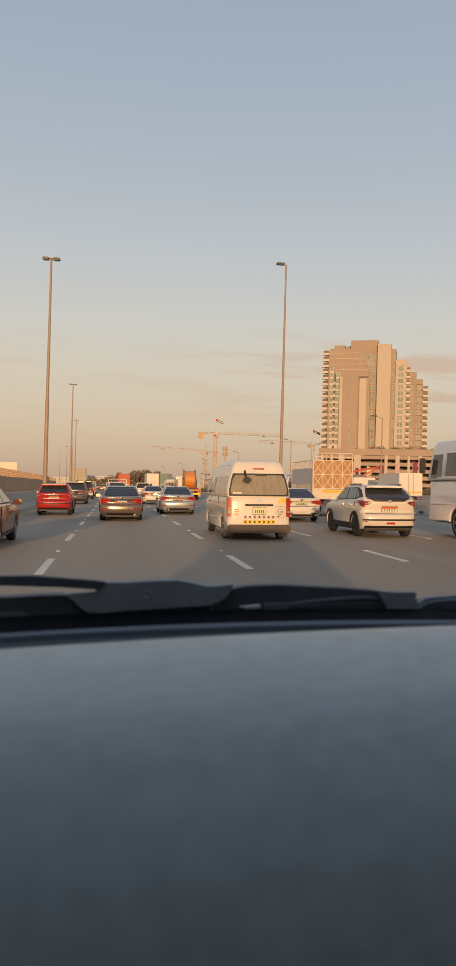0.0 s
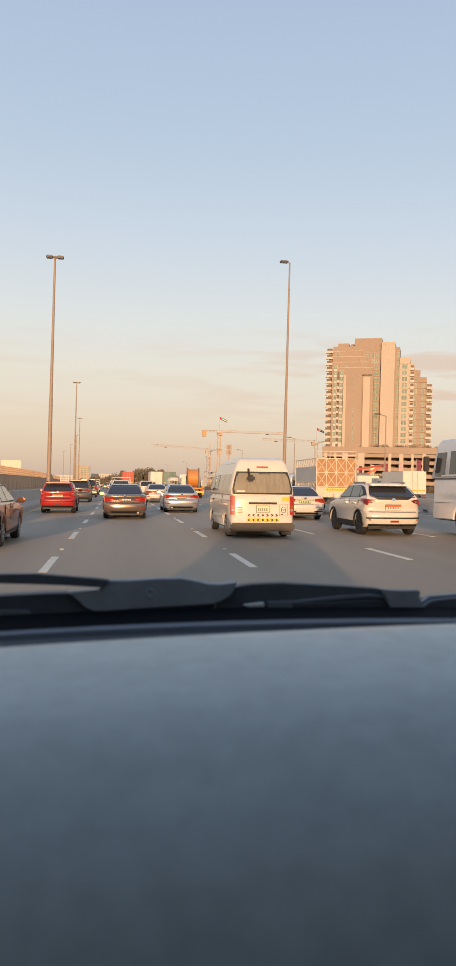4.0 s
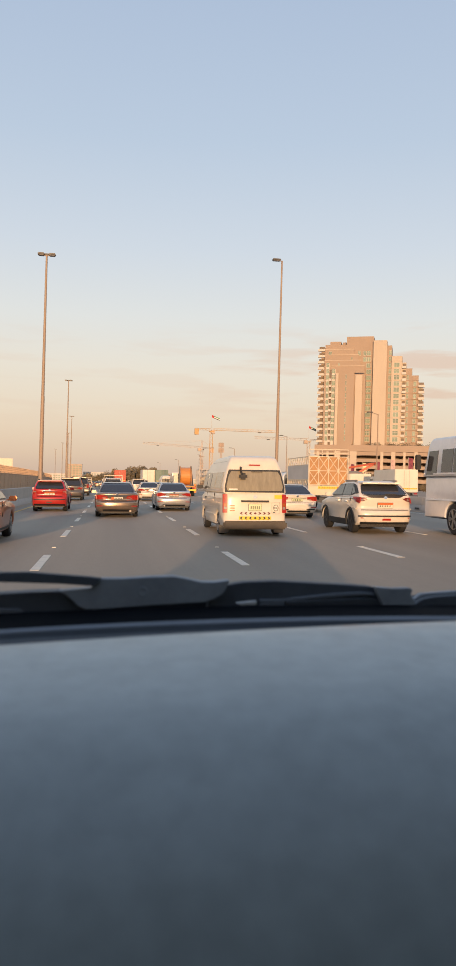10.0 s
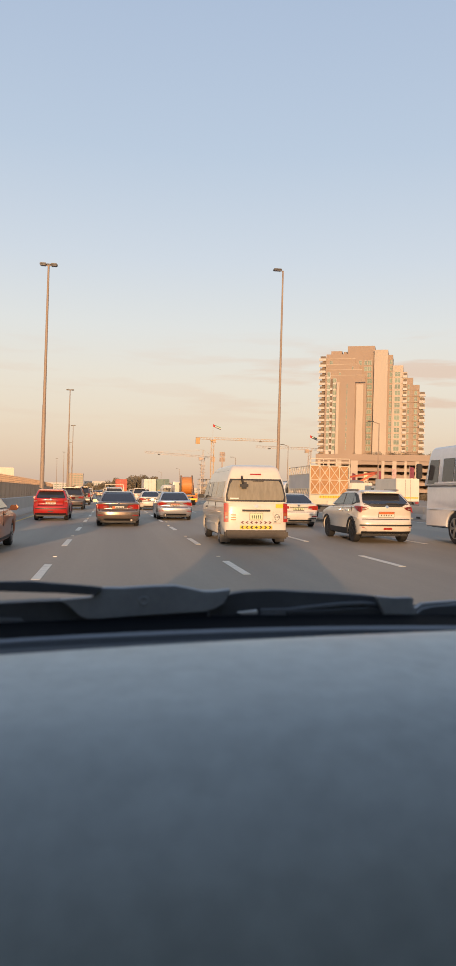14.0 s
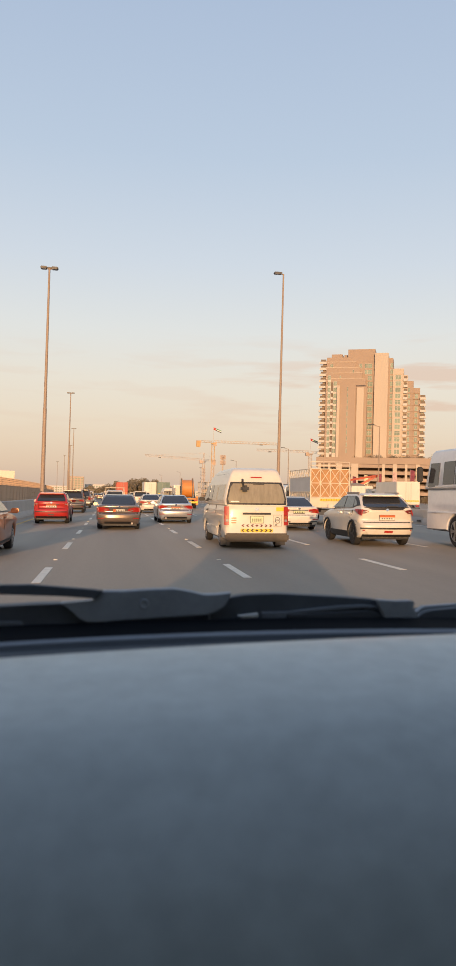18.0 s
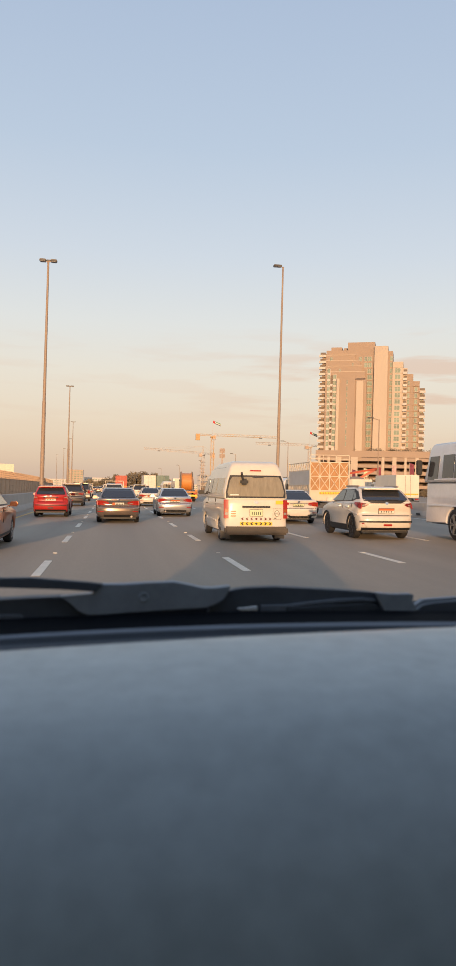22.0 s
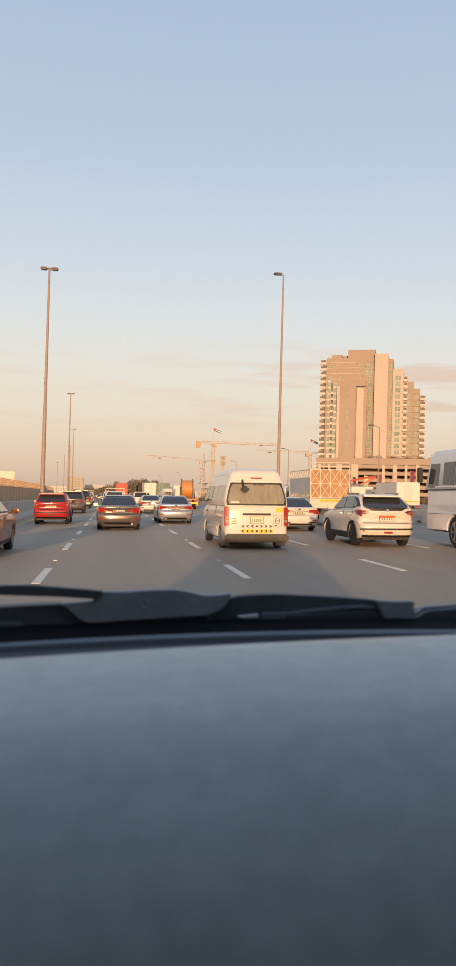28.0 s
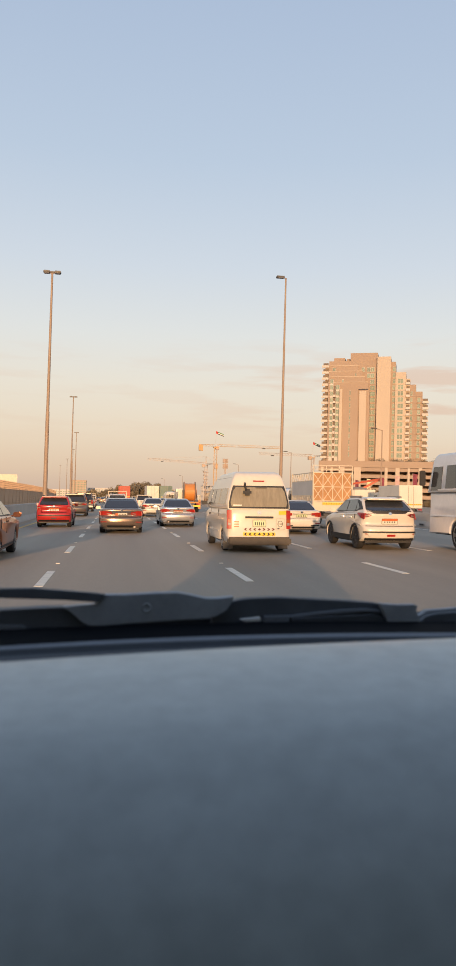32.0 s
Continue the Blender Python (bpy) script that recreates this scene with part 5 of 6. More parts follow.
CONTAINER_GREEN = mat("container_green", (0.16, 0.22, 0.18), rough=0.55, vary=0.16, scale=1, fine=8)


def box_truck(name, label, material, L=5.2, W=1.15, z0=1.0, z1=3.2, cab=WHITE_PAINT, ribs=False, group="traffic on the motorway"):
    root = thing(name, label, "truck", group)
    part("chassis", boxes((-0.45, 0.45, 0.1, L + 1.9, 0.6, 0.9)), DARK_STEEL, root)
    bm = boxes((-W, W, 0, L, z0, z1, 0.02))
    if ribs:
        for i in range(int(L / 0.28)):
            for s in (-1, 1):
                box(bm, s * W - 0.03, s * W + 0.03, 0.1 + i * 0.28, 0.22 + i * 0.28, z0 + 0.1, z1 - 0.1)
        for i in range(8):
            box(bm, -W + 0.08 + i * 0.28, -W + 0.20 + i * 0.28, -0.025, 0.02, z0 + 0.1, z1 - 0.1)
    part("cargo_box", bm, material, root, "tall cargo box")
    for s in (-1, 1):
        part("rear_door", boxes((0.02 if s > 0 else -W + 0.05, W - 0.05 if s > 0 else -0.02, -0.03, 0.0, z0 + 0.06, z1 - 0.08, 0.008)), material, root)
        part("door_bar", beam(bmesh.new(), (s * 0.25, -0.05, z0 + 0.1), (s * 0.25, -0.05, z1 - 0.1), 0.02), STEEL, root)
    rear_chevrons(root, W - 0.1, z0 + 0.28, z0 + 0.40, 10, -0.035)
    part("rear_bumper", boxes((-W, W, -0.05, 0.05, 0.5, 0.62)), DARK_STEEL, root)
    lamp_cluster(root, W - 0.25, 0.70)
    lorry_cab(root, L + 0.15, cab, min(1.1, W), 2.4)
    truck_wheels(root, (1.3, L + 1.1), 0.42, W - 0.2)
    return root


box_truck("box_truck", "white box truck with pale closed rear doors", BOX_WHITE, L=6.5, W=1.22, z1=3.9).matrix_basis = on_road(9.6, 151)
box_truck("container_lorry", "lorry carrying a red ribbed steel container", CONTAINER_RED, L=6.1, W=1.22, z0=1.3, z1=4.1, ribs=True).matrix_basis = on_road(5.0, 172)
box_truck("container_lorry", "lorry carrying a dull green container", CONTAINER_GREEN, L=6.1, W=1.22, z0=1.3, z1=3.9, ribs=True).matrix_basis = on_road(12.2, 150)
SERVICE = "vehicles on the service road"
box_truck("box_truck", "cream box truck with closed rear doors on the service road", BOX_WHITE, L=5.4, W=1.15, z0=0.9, z1=3.05, group=SERVICE).matrix_basis = on_road(27.6, 66, -0.1)


def pickup(label, caged=False):
    """Double-cab pickup, 5.3 m long, with a tubular rack over its open bed."""
    L, H = 5.3, 0.91
    lower = [(0.10, 0.42), (0.0, 0.52), (0.0, 0.66), (0.05, 0.72), (0.05, 1.12), (0.10, 1.14), (1.62, 1.14), (1.66, 1.06), (3.85, 1.02), (4.1, 1.02), (5.0, 0.92), (5.22, 0.80), (5.3, 0.55), (5.25, 0.36)]
    c = Car("pickup_truck", label, "pickup", L, H, 1.06, 1.78, lower, (1.15, 4.25), 0.37, WHITE_PAINT, zb=0.36)
    c.rear = lower[:6]
    c.cabin([(1.62, 1.03), (1.66, 1.12), (1.80, 1.66), (1.92, 1.75), (2.4, 1.78), (3.0, 1.76), (3.25, 1.68), (4.1, 1.02)], 0.84, 0.66)
    c.rear_glass(1.22, 1.64, 0.10)
    c.side("side_window", [(1.86, 1.10), (2.55, 1.09), (2.55, 1.66), (1.98, 1.65)], GLASS)
    c.side("side_window", [(2.63, 1.09), (3.75, 1.07), (3.18, 1.62), (2.63, 1.66)], GLASS)
    part("load_bed", boxes((-0.78, 0.78, 0.10, 1.60, 1.10, 1.15, 0.01)), GREY_PLASTIC, c.root, "dark open load bed")
    for s in (-1, 1):
        lp = c.back("tail_lamp", [(s * 0.72, 0.74), (s * 0.86, 0.74), (s * 0.86, 1.08), (s * 0.72, 1.08)], LAMP_RED, "upright red tail lamp", proud=0.02, deep=0.05)
        c.back("reversing_lamp", [(s * 0.735, 0.86), (s * 0.85, 0.86), (s * 0.85, 0.92), (s * 0.735, 0.92)], LAMP_CLEAR, proud=0.026, deep=0.02, parent=lp)
        c.side("bed_rail", [(0.05, 1.13), (1.62, 1.13), (1.62, 1.17), (0.05, 1.17)], WHITE_PAINT, lower=True, proud=0.02)
    c.back_strip("tailgate_seam", -0.68, 0.68, 0.715, 0.73, BLACK, proud=0.006)
    c.back_strip("lettering_bar", -0.42, 0.42, 0.84, 0.91, GREY_PLASTIC, proud=0.008)
    c.back_strip("tailgate_handle", -0.12, 0.12, 0.99, 1.03, BLACK, proud=0.02)
    part("step_bumper", boxes((-0.86, 0.86, -0.12, 0.06, 0.46, 0.60, 0.03)), CHROME, c.root, "chrome step bumper")
    c.plate(0.50, 0.40, 0.12)
    c.mirrors(3.55, 1.10, WHITE_PAINT)
    bm = bmesh.new()
    ys, top = ((0.12, 0.85, 1.55), 1.98)
    for y in ys:
        for s in (-1, 1):
            beam(bm, (s * 0.80, y, 1.12), (s * 0.74, y, top), 0.026)
        beam(bm, (-0.74, y, top), (0.74, y, top), 0.026)
    for s in (-1, 1):
        for z in ((1.4, 1.68, top) if caged else (top,)):
            beam(bm, (s * 0.77, 0.12, z), (s * 0.77, 1.55, z), 0.02)
    for x in (-0.74, -0.25, 0.25, 0.74):
        beam(bm, (x, 0.12, top), (x, 1.55 if caged else 3.0, top), 0.022)
    if caged:
        for z in (1.4, 1.68):
            beam(bm, (-0.77, 0.12, z), (0.77, 0.12, z), 0.02)
        for x in (-0.4, 0.0, 0.4):
            beam(bm, (x, 0.12, 1.12), (x, 0.12, top), 0.018)
    part("pipe_rack", bm, CAGE_PAINT, c.root, "cream tubular cage over the bed" if caged else "cream tubular rack over bed and roof")
    return c


pickup("white pickup with a cream tubular rack over bed and roof").put(0.3, 62)
pickup("white pickup with a cream tubular cage over its bed", True).put(-2.75, 111)


def crane_truck():
    root = thing("crane_truck", "pale flatbed truck with a folded red loading crane", "truck", SERVICE)
    part("chassis", boxes((-0.45, 0.45, 0.1, 7.4, 0.6, 0.85)), DARK_STEEL, root)
    part("flatbed", boxes((-1.2, 1.2, 0.0, 5.2, 1.0, 1.15, 0.01), (-1.2, -1.15, 0.0, 5.2, 1.15, 1.65), (1.15, 1.2, 0.0, 5.2, 1.15, 1.65)), CAGE_PAINT, root)
    part("crane_column", boxes((-0.35, 0.35, 5.25, 5.75, 1.0, 3.2, 0.05)), CRANE_RED, root)
    part("crane_boom", beam(beam(bmesh.new(), (0, 5.5, 3.1), (2.2, 4.6, 4.4), 0.20, 4), (2.2, 4.6, 4.4), (-1.9, 3.8, 3.7), 0.17, 4), CRANE_RED, root, "red knuckle boom")
    part("hydraulic_ram", beam(bmesh.new(), (0.2, 5.3, 2.2), (1.3, 4.95, 3.75), 0.07, 8), STEEL, root)
    lamp_cluster(root, 0.85, 0.80)
    lorry_cab(root, 5.9, CREAM_PAINT, 1.05, 2.35)
    truck_wheels(root, (1.5, 6.9), 0.48, 0.95)
    root.matrix_basis = on_road(32.6, 88, -0.1)


CRANE_RED = mat("crane_red", (0.50, 0.10, 0.045), rough=0.5, vary=0.2, scale=1, fine=8)
crane_truck()


def dump_truck():
    root = thing("dump_truck", "dump truck with a ribbed pale tipper body full of earth", "truck", SERVICE)
    part("chassis", boxes((-0.5, 0.5, 0, 7.4, 0.8, 1.1)), DARK_STEEL, root)
    bm = boxes((-1.2, 1.2, 0, 5.0, 1.2, 2.75, 0.02))
    for i in range(10):
        for s in (-1, 1):
            box(bm, s * 1.22 - 0.04, s * 1.22 + 0.04, 0.2 + 0.5 * i, 0.34 + 0.5 * i, 1.25, 2.7)
    for i in range(5):
        box(bm, -1.0 + 0.45 * i, -0.86 + 0.45 * i, -0.06, 0.02, 1.25, 2.7)
    part("tipper_body", bm, BOX_WHITE, root, "pale ribbed tipper body")
    hb = bmesh.new()
    bmesh.ops.create_icosphere(hb, subdivisions=3, radius=1.0)
    for v in hb.verts:
        v.co = Vector((v.co.x * 1.1, 2.5 + v.co.y * 2.2, 2.6 + v.co.z * 0.5 + 0.08 * noise.noise(v.co * 3)))
    part("load", hb, SAND, root, "heap of earth")
    lamp_cluster(root, 0.9, 0.8)
    lorry_cab(root, 5.3, WHITE_PAINT, 1.2, 2.8, 2.0)
    truck_wheels(root, (1.1, 2.4, 6.4), 0.5, 1.0)
    root.matrix_basis = on_road(27.4, 78, -0.1)


dump_truck()


def tanker():
    root = thing("tanker_truck", "white tanker truck with a rounded tank and yellow bands", "truck", SERVICE)
    part("chassis", boxes((-0.5, 0.5, 0, 9.5, 0.8, 1.1)), DARK_STEEL, root)
    part("tank", lathe(bmesh.new(), [(-0.12, 0.4), (-0.05, 0.95), (0.1, 1.12), (3.5, 1.15), (6.9, 1.12), (7.05, 0.95), (7.1, 0.4)], 26, "Y", (0, 0.3, 2.15)), LILAC_PAINT, root, "rounded white tank")
    for z in (1.55, 2.6):
        part("reflective_strip", boxes((-0.8, 0.8, 0.10, 0.14, z, z + 0.10)), STICKER, root)
    part("catwalk", boxes((-0.3, 0.3, 0.8, 6.8, 3.30, 3.34)), STEEL, root)
    lad = bmesh.new()
    for s in (-1, 1):
        beam(lad, (0.7 + s * 0.2, 0.1, 1.0), (0.5 + s * 0.2, 0.25, 3.3), 0.025)
    for i in range(7):
        beam(lad, (0.48, 0.12, 1.2 + 0.3 * i), (0.88, 0.12, 1.2 + 0.3 * i), 0.02)
    part("ladder", lad, STEEL, root)
    part("rear_bumper", boxes((-1.15, 1.15, -0.1, 0.1, 0.55, 0.75)), STICKER, root)
    lamp_cluster(root, 0.9, 0.85, -0.1)
    lorry_cab(root, 7.6, CREAM_PAINT, 1.2, 2.9, 2.0)
    part("cab_visor", boxes((-1.0, 1.0, 7.7, 9.0, 2.95, 3.35, 0.15)), GOLD_PAINT, root)
    truck_wheels(root, (1.2, 2.4, 8.7), 0.5, 1.0)
    root.matrix_basis = on_road(26.8, 106, -0.1)


tanker()


def again(c, x, y, label, z=0.0, group="traffic on the motorway"):
    o = copy_thing(c.root, on_road(x, y, z))
    return tagged(o, label, group=group)


again(white_car, 3.1, 58, "white saloon car with dark rear window")
far_gold = sedan("saloon_car", "champagne saloon car with dusty rear", GOLD_PAINT, 0)
far_gold.put(4.7, 73)
far_suv = suv("family_suv", "white family SUV with dark windows", WHITE_PAINT, L=4.9, H=0.95, top=1.82, belt=1.12, style=1)
far_suv.put(0.2, 96)
blue_car = sedan("saloon_car", "blue-grey saloon car on the service road", BLUE_PAINT, 0, group=SERVICE)
blue_car.put(31.3, 62)
again(van, 28.4, 92, "cream high-roof minibus on the service road", -0.1, SERVICE)
again(van, 31.6, 99, "cream high-roof minibus behind the barrier", -0.1, SERVICE)
again(far_suv, 31.4, 108.5, "white SUV on the service road", -0.1, SERVICE)
again(far_suv, 24.8, 80, "white SUV on the service road", -0.1, SERVICE)
again(crossover, 28.0, 128, "white crossover car on the service road", -0.1, SERVICE)
again(white_car, 27.5, 150, "white saloon car on the service road", -0.1, SERVICE)
bus("bus", "yellow single-deck bus on the service road", 9.6, SERVICE, YELLOW_PAINT).put(31.4, 122)
again(blue_car, 24.6, 118, "blue-grey saloon car on the service road", -0.1, SERVICE)
FAR = [(white_car, "white saloon car far down the motorway"), (far_gold, "champagne saloon car far down the motorway"), (far_suv, "white SUV far down the motorway"),
       (grey, "graphite SUV far down the motorway"), (van, "cream minibus far down the motorway"), (bronze_car, "bronze-grey saloon car far down the motorway")]
rnd = random.Random(4)
for lane, ys in ((-3.0, (126, 142, 165, 196, 230)), (0.6, (118, 150, 185, 235)), (4.2, (92, 108, 160, 200, 250)), (7.7, (92, 140, 170, 215, 260)), (11.0, (128, 180, 240)), (14.4, (135, 175, 205))):
    for y in ys:
        c, lab = rnd.choice(FAR)
        again(c, lane + rnd.uniform(-0.3, 0.3), y + rnd.uniform(-3, 3), lab)

# ---- light masts and lamps ----
MAST = mat("painted_mast", (0.34, 0.25, 0.18), rough=0.6, metal=0.1, vary=0.12, scale=0.6, fine=10)
LAMP_HOUSE = mat("lamp_housing", (0.10, 0.095, 0.09), rough=0.5, metal=0.2, vary=0.15)


def high_mast(name, label, x, y, tall, double, group):
    root = thing(name, label, "street light", group)
    base = on_road(x, y).translation
    bm = lathe(bmesh.new(), [(-0.4, 0.21), (1.2, 0.205), (1.25, 0.18), (tall * 0.42, 0.15), (tall * 0.42 + 0.1, 0.13), (tall, 0.08)], 14, "Z")
    part("mast", bm, MAST, root, "tapered painted steel mast", smooth=False)
    for s in ((-1, 1) if double else (-1,)):
        mid, wide = (0.44, 0.27) if double else (0.58, 0.42)
        part("bracket", beam(bmesh.new(), (0, 0, tall - 0.05), (s * 0.30, 0, tall + 0.02), 0.05, 6), MAST, root)
        lum = boxes((s * mid - wide, s * mid + wide, -0.28, 0.28, tall - 0.03, tall + 0.15, 0.05))
        h = part("luminaire", lum, LAMP_HOUSE, root, "flat dark lamp head")
        part("lamp_glass", boxes((s * mid - wide + 0.07, s * mid + wide - 0.07, -0.21, 0.21, tall - 0.05, tall - 0.03)), LAMP_CLEAR, h)
    if double:
        part("lamp_plate", boxes((-0.16, 0.16, -0.06, 0.06, tall + 0.02, tall + 0.14, 0.02)), LAMP_HOUSE, root)
    root.matrix_basis = Matrix.Translation(base)
    return root


mast = high_mast("light_mast", "tall tapered light mast with two lamp heads on the median", -5.6, 62, 19.9, True, "masts along the median")
for y in (139, 216, 293, 370, 447):
    copy_thing(mast, Matrix.Translation(on_road(-6.6, y).translation))
high_mast("light_mast", "tall single-arm light mast beside the concrete barrier", 16.9, 74, 24.3, False, "masts along the barrier")


def street_lamp(x, y):
    root = thing("street_lamp", "slim service road lamp with one short arm", "street light", "lamps along the service road")
    part("post", lathe(bmesh.new(), [(-0.4, 0.13), (0.9, 0.13), (0.95, 0.10), (10.6, 0.06)], 10, "Z"), MAST, root)
    part("arm", beam(bmesh.new(), (0, 0, 10.5), (-0.9, 0, 10.75), 0.045, 6), MAST, root)
    part("luminaire", boxes((-1.55, -0.75, -0.15, 0.15, 10.70, 10.84, 0.04)), LAMP_HOUSE, root)
    root.matrix_basis = Matrix.Translation(on_road(x, y).translation)
    return root


lamp = street_lamp(34.2, 91)
for k, y in enumerate((140, 195, 250, 305, 360)):
    copy_thing(lamp, Matrix.Translation(on_road(34.2 + 0.02 * (y - 91), y).translation))

# ---- banners ----
BANNERS = [mat("banner_maroon", (0.22, 0.05, 0.07), rough=0.8, vary=0.45, scale=3, fine=8), mat("banner_cream", (0.74, 0.62, 0.36), rough=0.8, vary=0.3, scale=3, fine=8),
           mat("banner_pink", (0.55, 0.36, 0.32), rough=0.8, vary=0.4, scale=3, fine=8)]
for i, k in enumerate((1, 0, 2, 0, 1, 0, 2, 0, 1, 0, 2)):
    y = 75 + i * 7.4
    root = thing("banner_flag", ("maroon", "cream-yellow", "faded pink")[k] + " upright feather banner on a thin pole", "banner", "row of banners")
    part("pole", beam(bmesh.new(), (0, 0, -0.4), (0, 0, 4.75), 0.03, 6), STEEL, root)
    bm = bmesh.new()
    rows = [[bm.verts.new((0.03 + 0.55 * u, 0.05 * math.sin(u * 5 + v * 4 + i) * u, 2.2 + 2.5 * v - 0.10 * u)) for u in (0, 0.25, 0.5, 0.75, 1)] for v in [j / 10 for j in range(11)]]
    for a, b in zip(rows, rows[1:]):
        for j in range(4):
            bm.faces.new((a[j], a[j + 1], b[j + 1], b[j]))
    ext = bmesh.ops.extrude_face_region(bm, geom=bm.faces[:])
    for v in [g for g in ext["geom"] if isinstance(g, bmesh.types.BMVert)]:
        v.co.y += 0.012
    cloth = part("cloth", finish(bm), BANNERS[k], root)
    bm = bmesh.new()
    for z in (2.6, 3.0, 3.25):
        box(bm, 0.16, 0.44, -0.075, -0.068, z, z + (0.28 if z == 2.6 else 0.10))
    part("print_bar", bm, BANNERS[1] if k == 0 else BANNERS[0], cloth)
    root.matrix_basis = Matrix.Translation(on_road(33.9 + i * 0.85, y, 0).translation)

# ---- plants ----
# leaf colour lightened and dulled, the haze of distance is put into it
LEAF = mat("dry_leaf_hazed", (0.21, 0.17, 0.11), rough=0.8, vary=0.4, scale=0.5, fine=4)
BARK = mat("bark", (0.14, 0.10, 0.07), rough=0.9, vary=0.25, bump=0.4)


def tree(name, label, x, y, tall, spread, seed, category="tree", group="trees by the road"):
    r = random.Random(seed)
    root = thing(name, label, category, group)
    bm = bmesh.new()
    trunk = tall * 0.4
    beam(bm, (0, 0, -0.3), (0, 0, trunk), 0.18, 7, 0.10)
    for k in range(5):
        a = k * 1.3 + r.random()
        beam(bm, (0, 0, trunk * r.uniform(0.6, 1)), (math.cos(a) * spread * 0.6, math.sin(a) * spread * 0.6, tall * r.uniform(0.6, 0.85)), 0.08, 5, 0.03)
    part("trunk", bm, BARK, root)
    verts, faces = [], []
    for k in range(30):
        a, d = r.uniform(0, 6.28), spread * math.sqrt(r.random()) * 0.85
        c = Vector((math.cos(a) * d, math.sin(a) * d, tall * r.uniform(0.40, 0.92) - 0.12 * d))
        s = spread * r.uniform(0.22, 0.42)
        for _ in range(110):
            p = Vector((r.gauss(0, 1), r.gauss(0, 1), r.gauss(0, 0.8)))
            p = c + p.normalized() * s * r.uniform(0.35, 1.05)
            u = Vector((r.uniform(-1, 1), r.uniform(-1, 1), r.uniform(-1, 1))).normalized() * 0.30
            w = u.orthogonal().normalized() * 0.20
            n = len(verts)
            verts += [p - u, p + w, p + u, p - w]
            faces.append((n, n + 1, n + 2, n + 3))
    me = bpy.data.meshes.new("crown")
    me.from_pydata([tuple(v) for v in verts], [], faces)
    me.materials.append(LEAF)
    o = new("crown", me)
    o.parent = root
    root.matrix_basis = Matrix.Translation((x, y, far_height(x, y).z))
    return root


t_big = tree("tree", "bushy dusty green roadside tree", 6, 300, 6.5, 3.6, 11)
t_two = tree("tree", "broad dusty green roadside tree", 12, 306, 8.2, 4.2, 12)
for i, (x, y, s) in enumerate(((-4, 296, 0.7), (1, 310, 0.85), (14, 300, 0.9), (18, 312, 0.95), (22, 304, 0.75), (-9, 306, 0.6), (-14, 300, 0.5), (9, 318, 1.0))):
    copy_thing((t_big, t_two)[i % 2], Matrix.Translation((x, y, far_height(x, y).z)) @ Matrix.Rotation(i * 1.7, 4, "Z") @ Matrix.Scale(s, 4))
bush = tree("bush", "low dry grey-green bush", 60, 170, 2.6, 1.9, 21, "bush", "bushes behind the service road")
for i in range(14):
    x, y = 46 + (i * 37 % 50), 120 + i * 11
    copy_thing(bush, Matrix.Translation((x, y, far_height(x, y).z)) @ Matrix.Rotation(i * 2.1, 4, "Z") @ Matrix.Scale(0.8 + (i % 4) * 0.2, 4))

# ---- apartment tower ----
FACADE_TAN = mat("facade_tan", (0.385, 0.29, 0.215), rough=0.9, vary=0.08, scale=0.08, fine=1.5)
FACADE_PALE = mat("facade_pale", (0.53, 0.44, 0.34), rough=0.9, vary=0.06, scale=0.08, fine=1.5)
FACADE_WHITE = mat("facade_white", (0.60, 0.54, 0.47), rough=0.85, vary=0.08, scale=0.1, fine=1.5)
FACADE_DARK = mat("facade_recess", (0.17, 0.125, 0.09), rough=0.9, vary=0.15, scale=0.2, fine=2)
PANE = mat("window_glass", (0.19, 0.25, 0.185), rough=0.5, vary=0.4, scale=0.2, fine=1, per_thing=0.9)
# darker copy of the facade tan, with the shade of the recesses in it
FACADE_SHADE = mat("balcony_recess_shade", (0.21, 0.165, 0.125), rough=0.9, vary=0.15, scale=0.2, fine=2)
MOD = 0.315


def facade(bm, x0, x1, z0, z1, v0, v1):
    """A block in facade modules across and up; v in metres of depth."""
    return box(bm, (x0 - 93) * MOD, (x1 - 93) * MOD, v0, v1, z0 * MOD, z1 * MOD)


tower = thing("apartment_tower", "stepped tan and cream apartment tower on a parking podium", "building")


def block(name, material, *bs):
    bm = bmesh.new()
    for b in bs:
        facade(bm, *b)
    part(name, bm, material, tower)


block("tower_core", FACADE_TAN, (15, 99, 60, 255, 0, 24))
block("tower_crest", FACADE_TAN, (52, 99, 255, 269, 0.4, 20))
block("plant_room", FACADE_TAN, (22, 41, 255, 263, 4, 14), (44, 50, 255, 262, 5, 9))
# setbacks at the top, each with a pale parapet
for x1, z1, v in ((66, 246, -0.6), (74, 236, -1.2), (78, 226, -1.8), (84, 216, -2.4)):
    block("upper_terrace", FACADE_TAN, (15, x1, 60, z1, v, v + 0.6))
    block("terrace_parapet", FACADE_PALE, (14.6, x1 + 0.4, z1, z1 + 1.0, v - 0.12, v + 0.18))
block("window_bay", FACADE_WHITE, (18.5, 24.2, 60, 221, -3.0, -2.4), (28.6, 35, 60, 211, -3.4, -2.4))
# dark strip between the bays, painted as the shade of the recess
block("bay_shade_strip", FACADE_SHADE, (24.2, 28.6, 60, 210, -2.5, -2.4))
block("terrace_wall", FACADE_TAN, (40, 86, 203, 205.5, -4.9, -4.5))
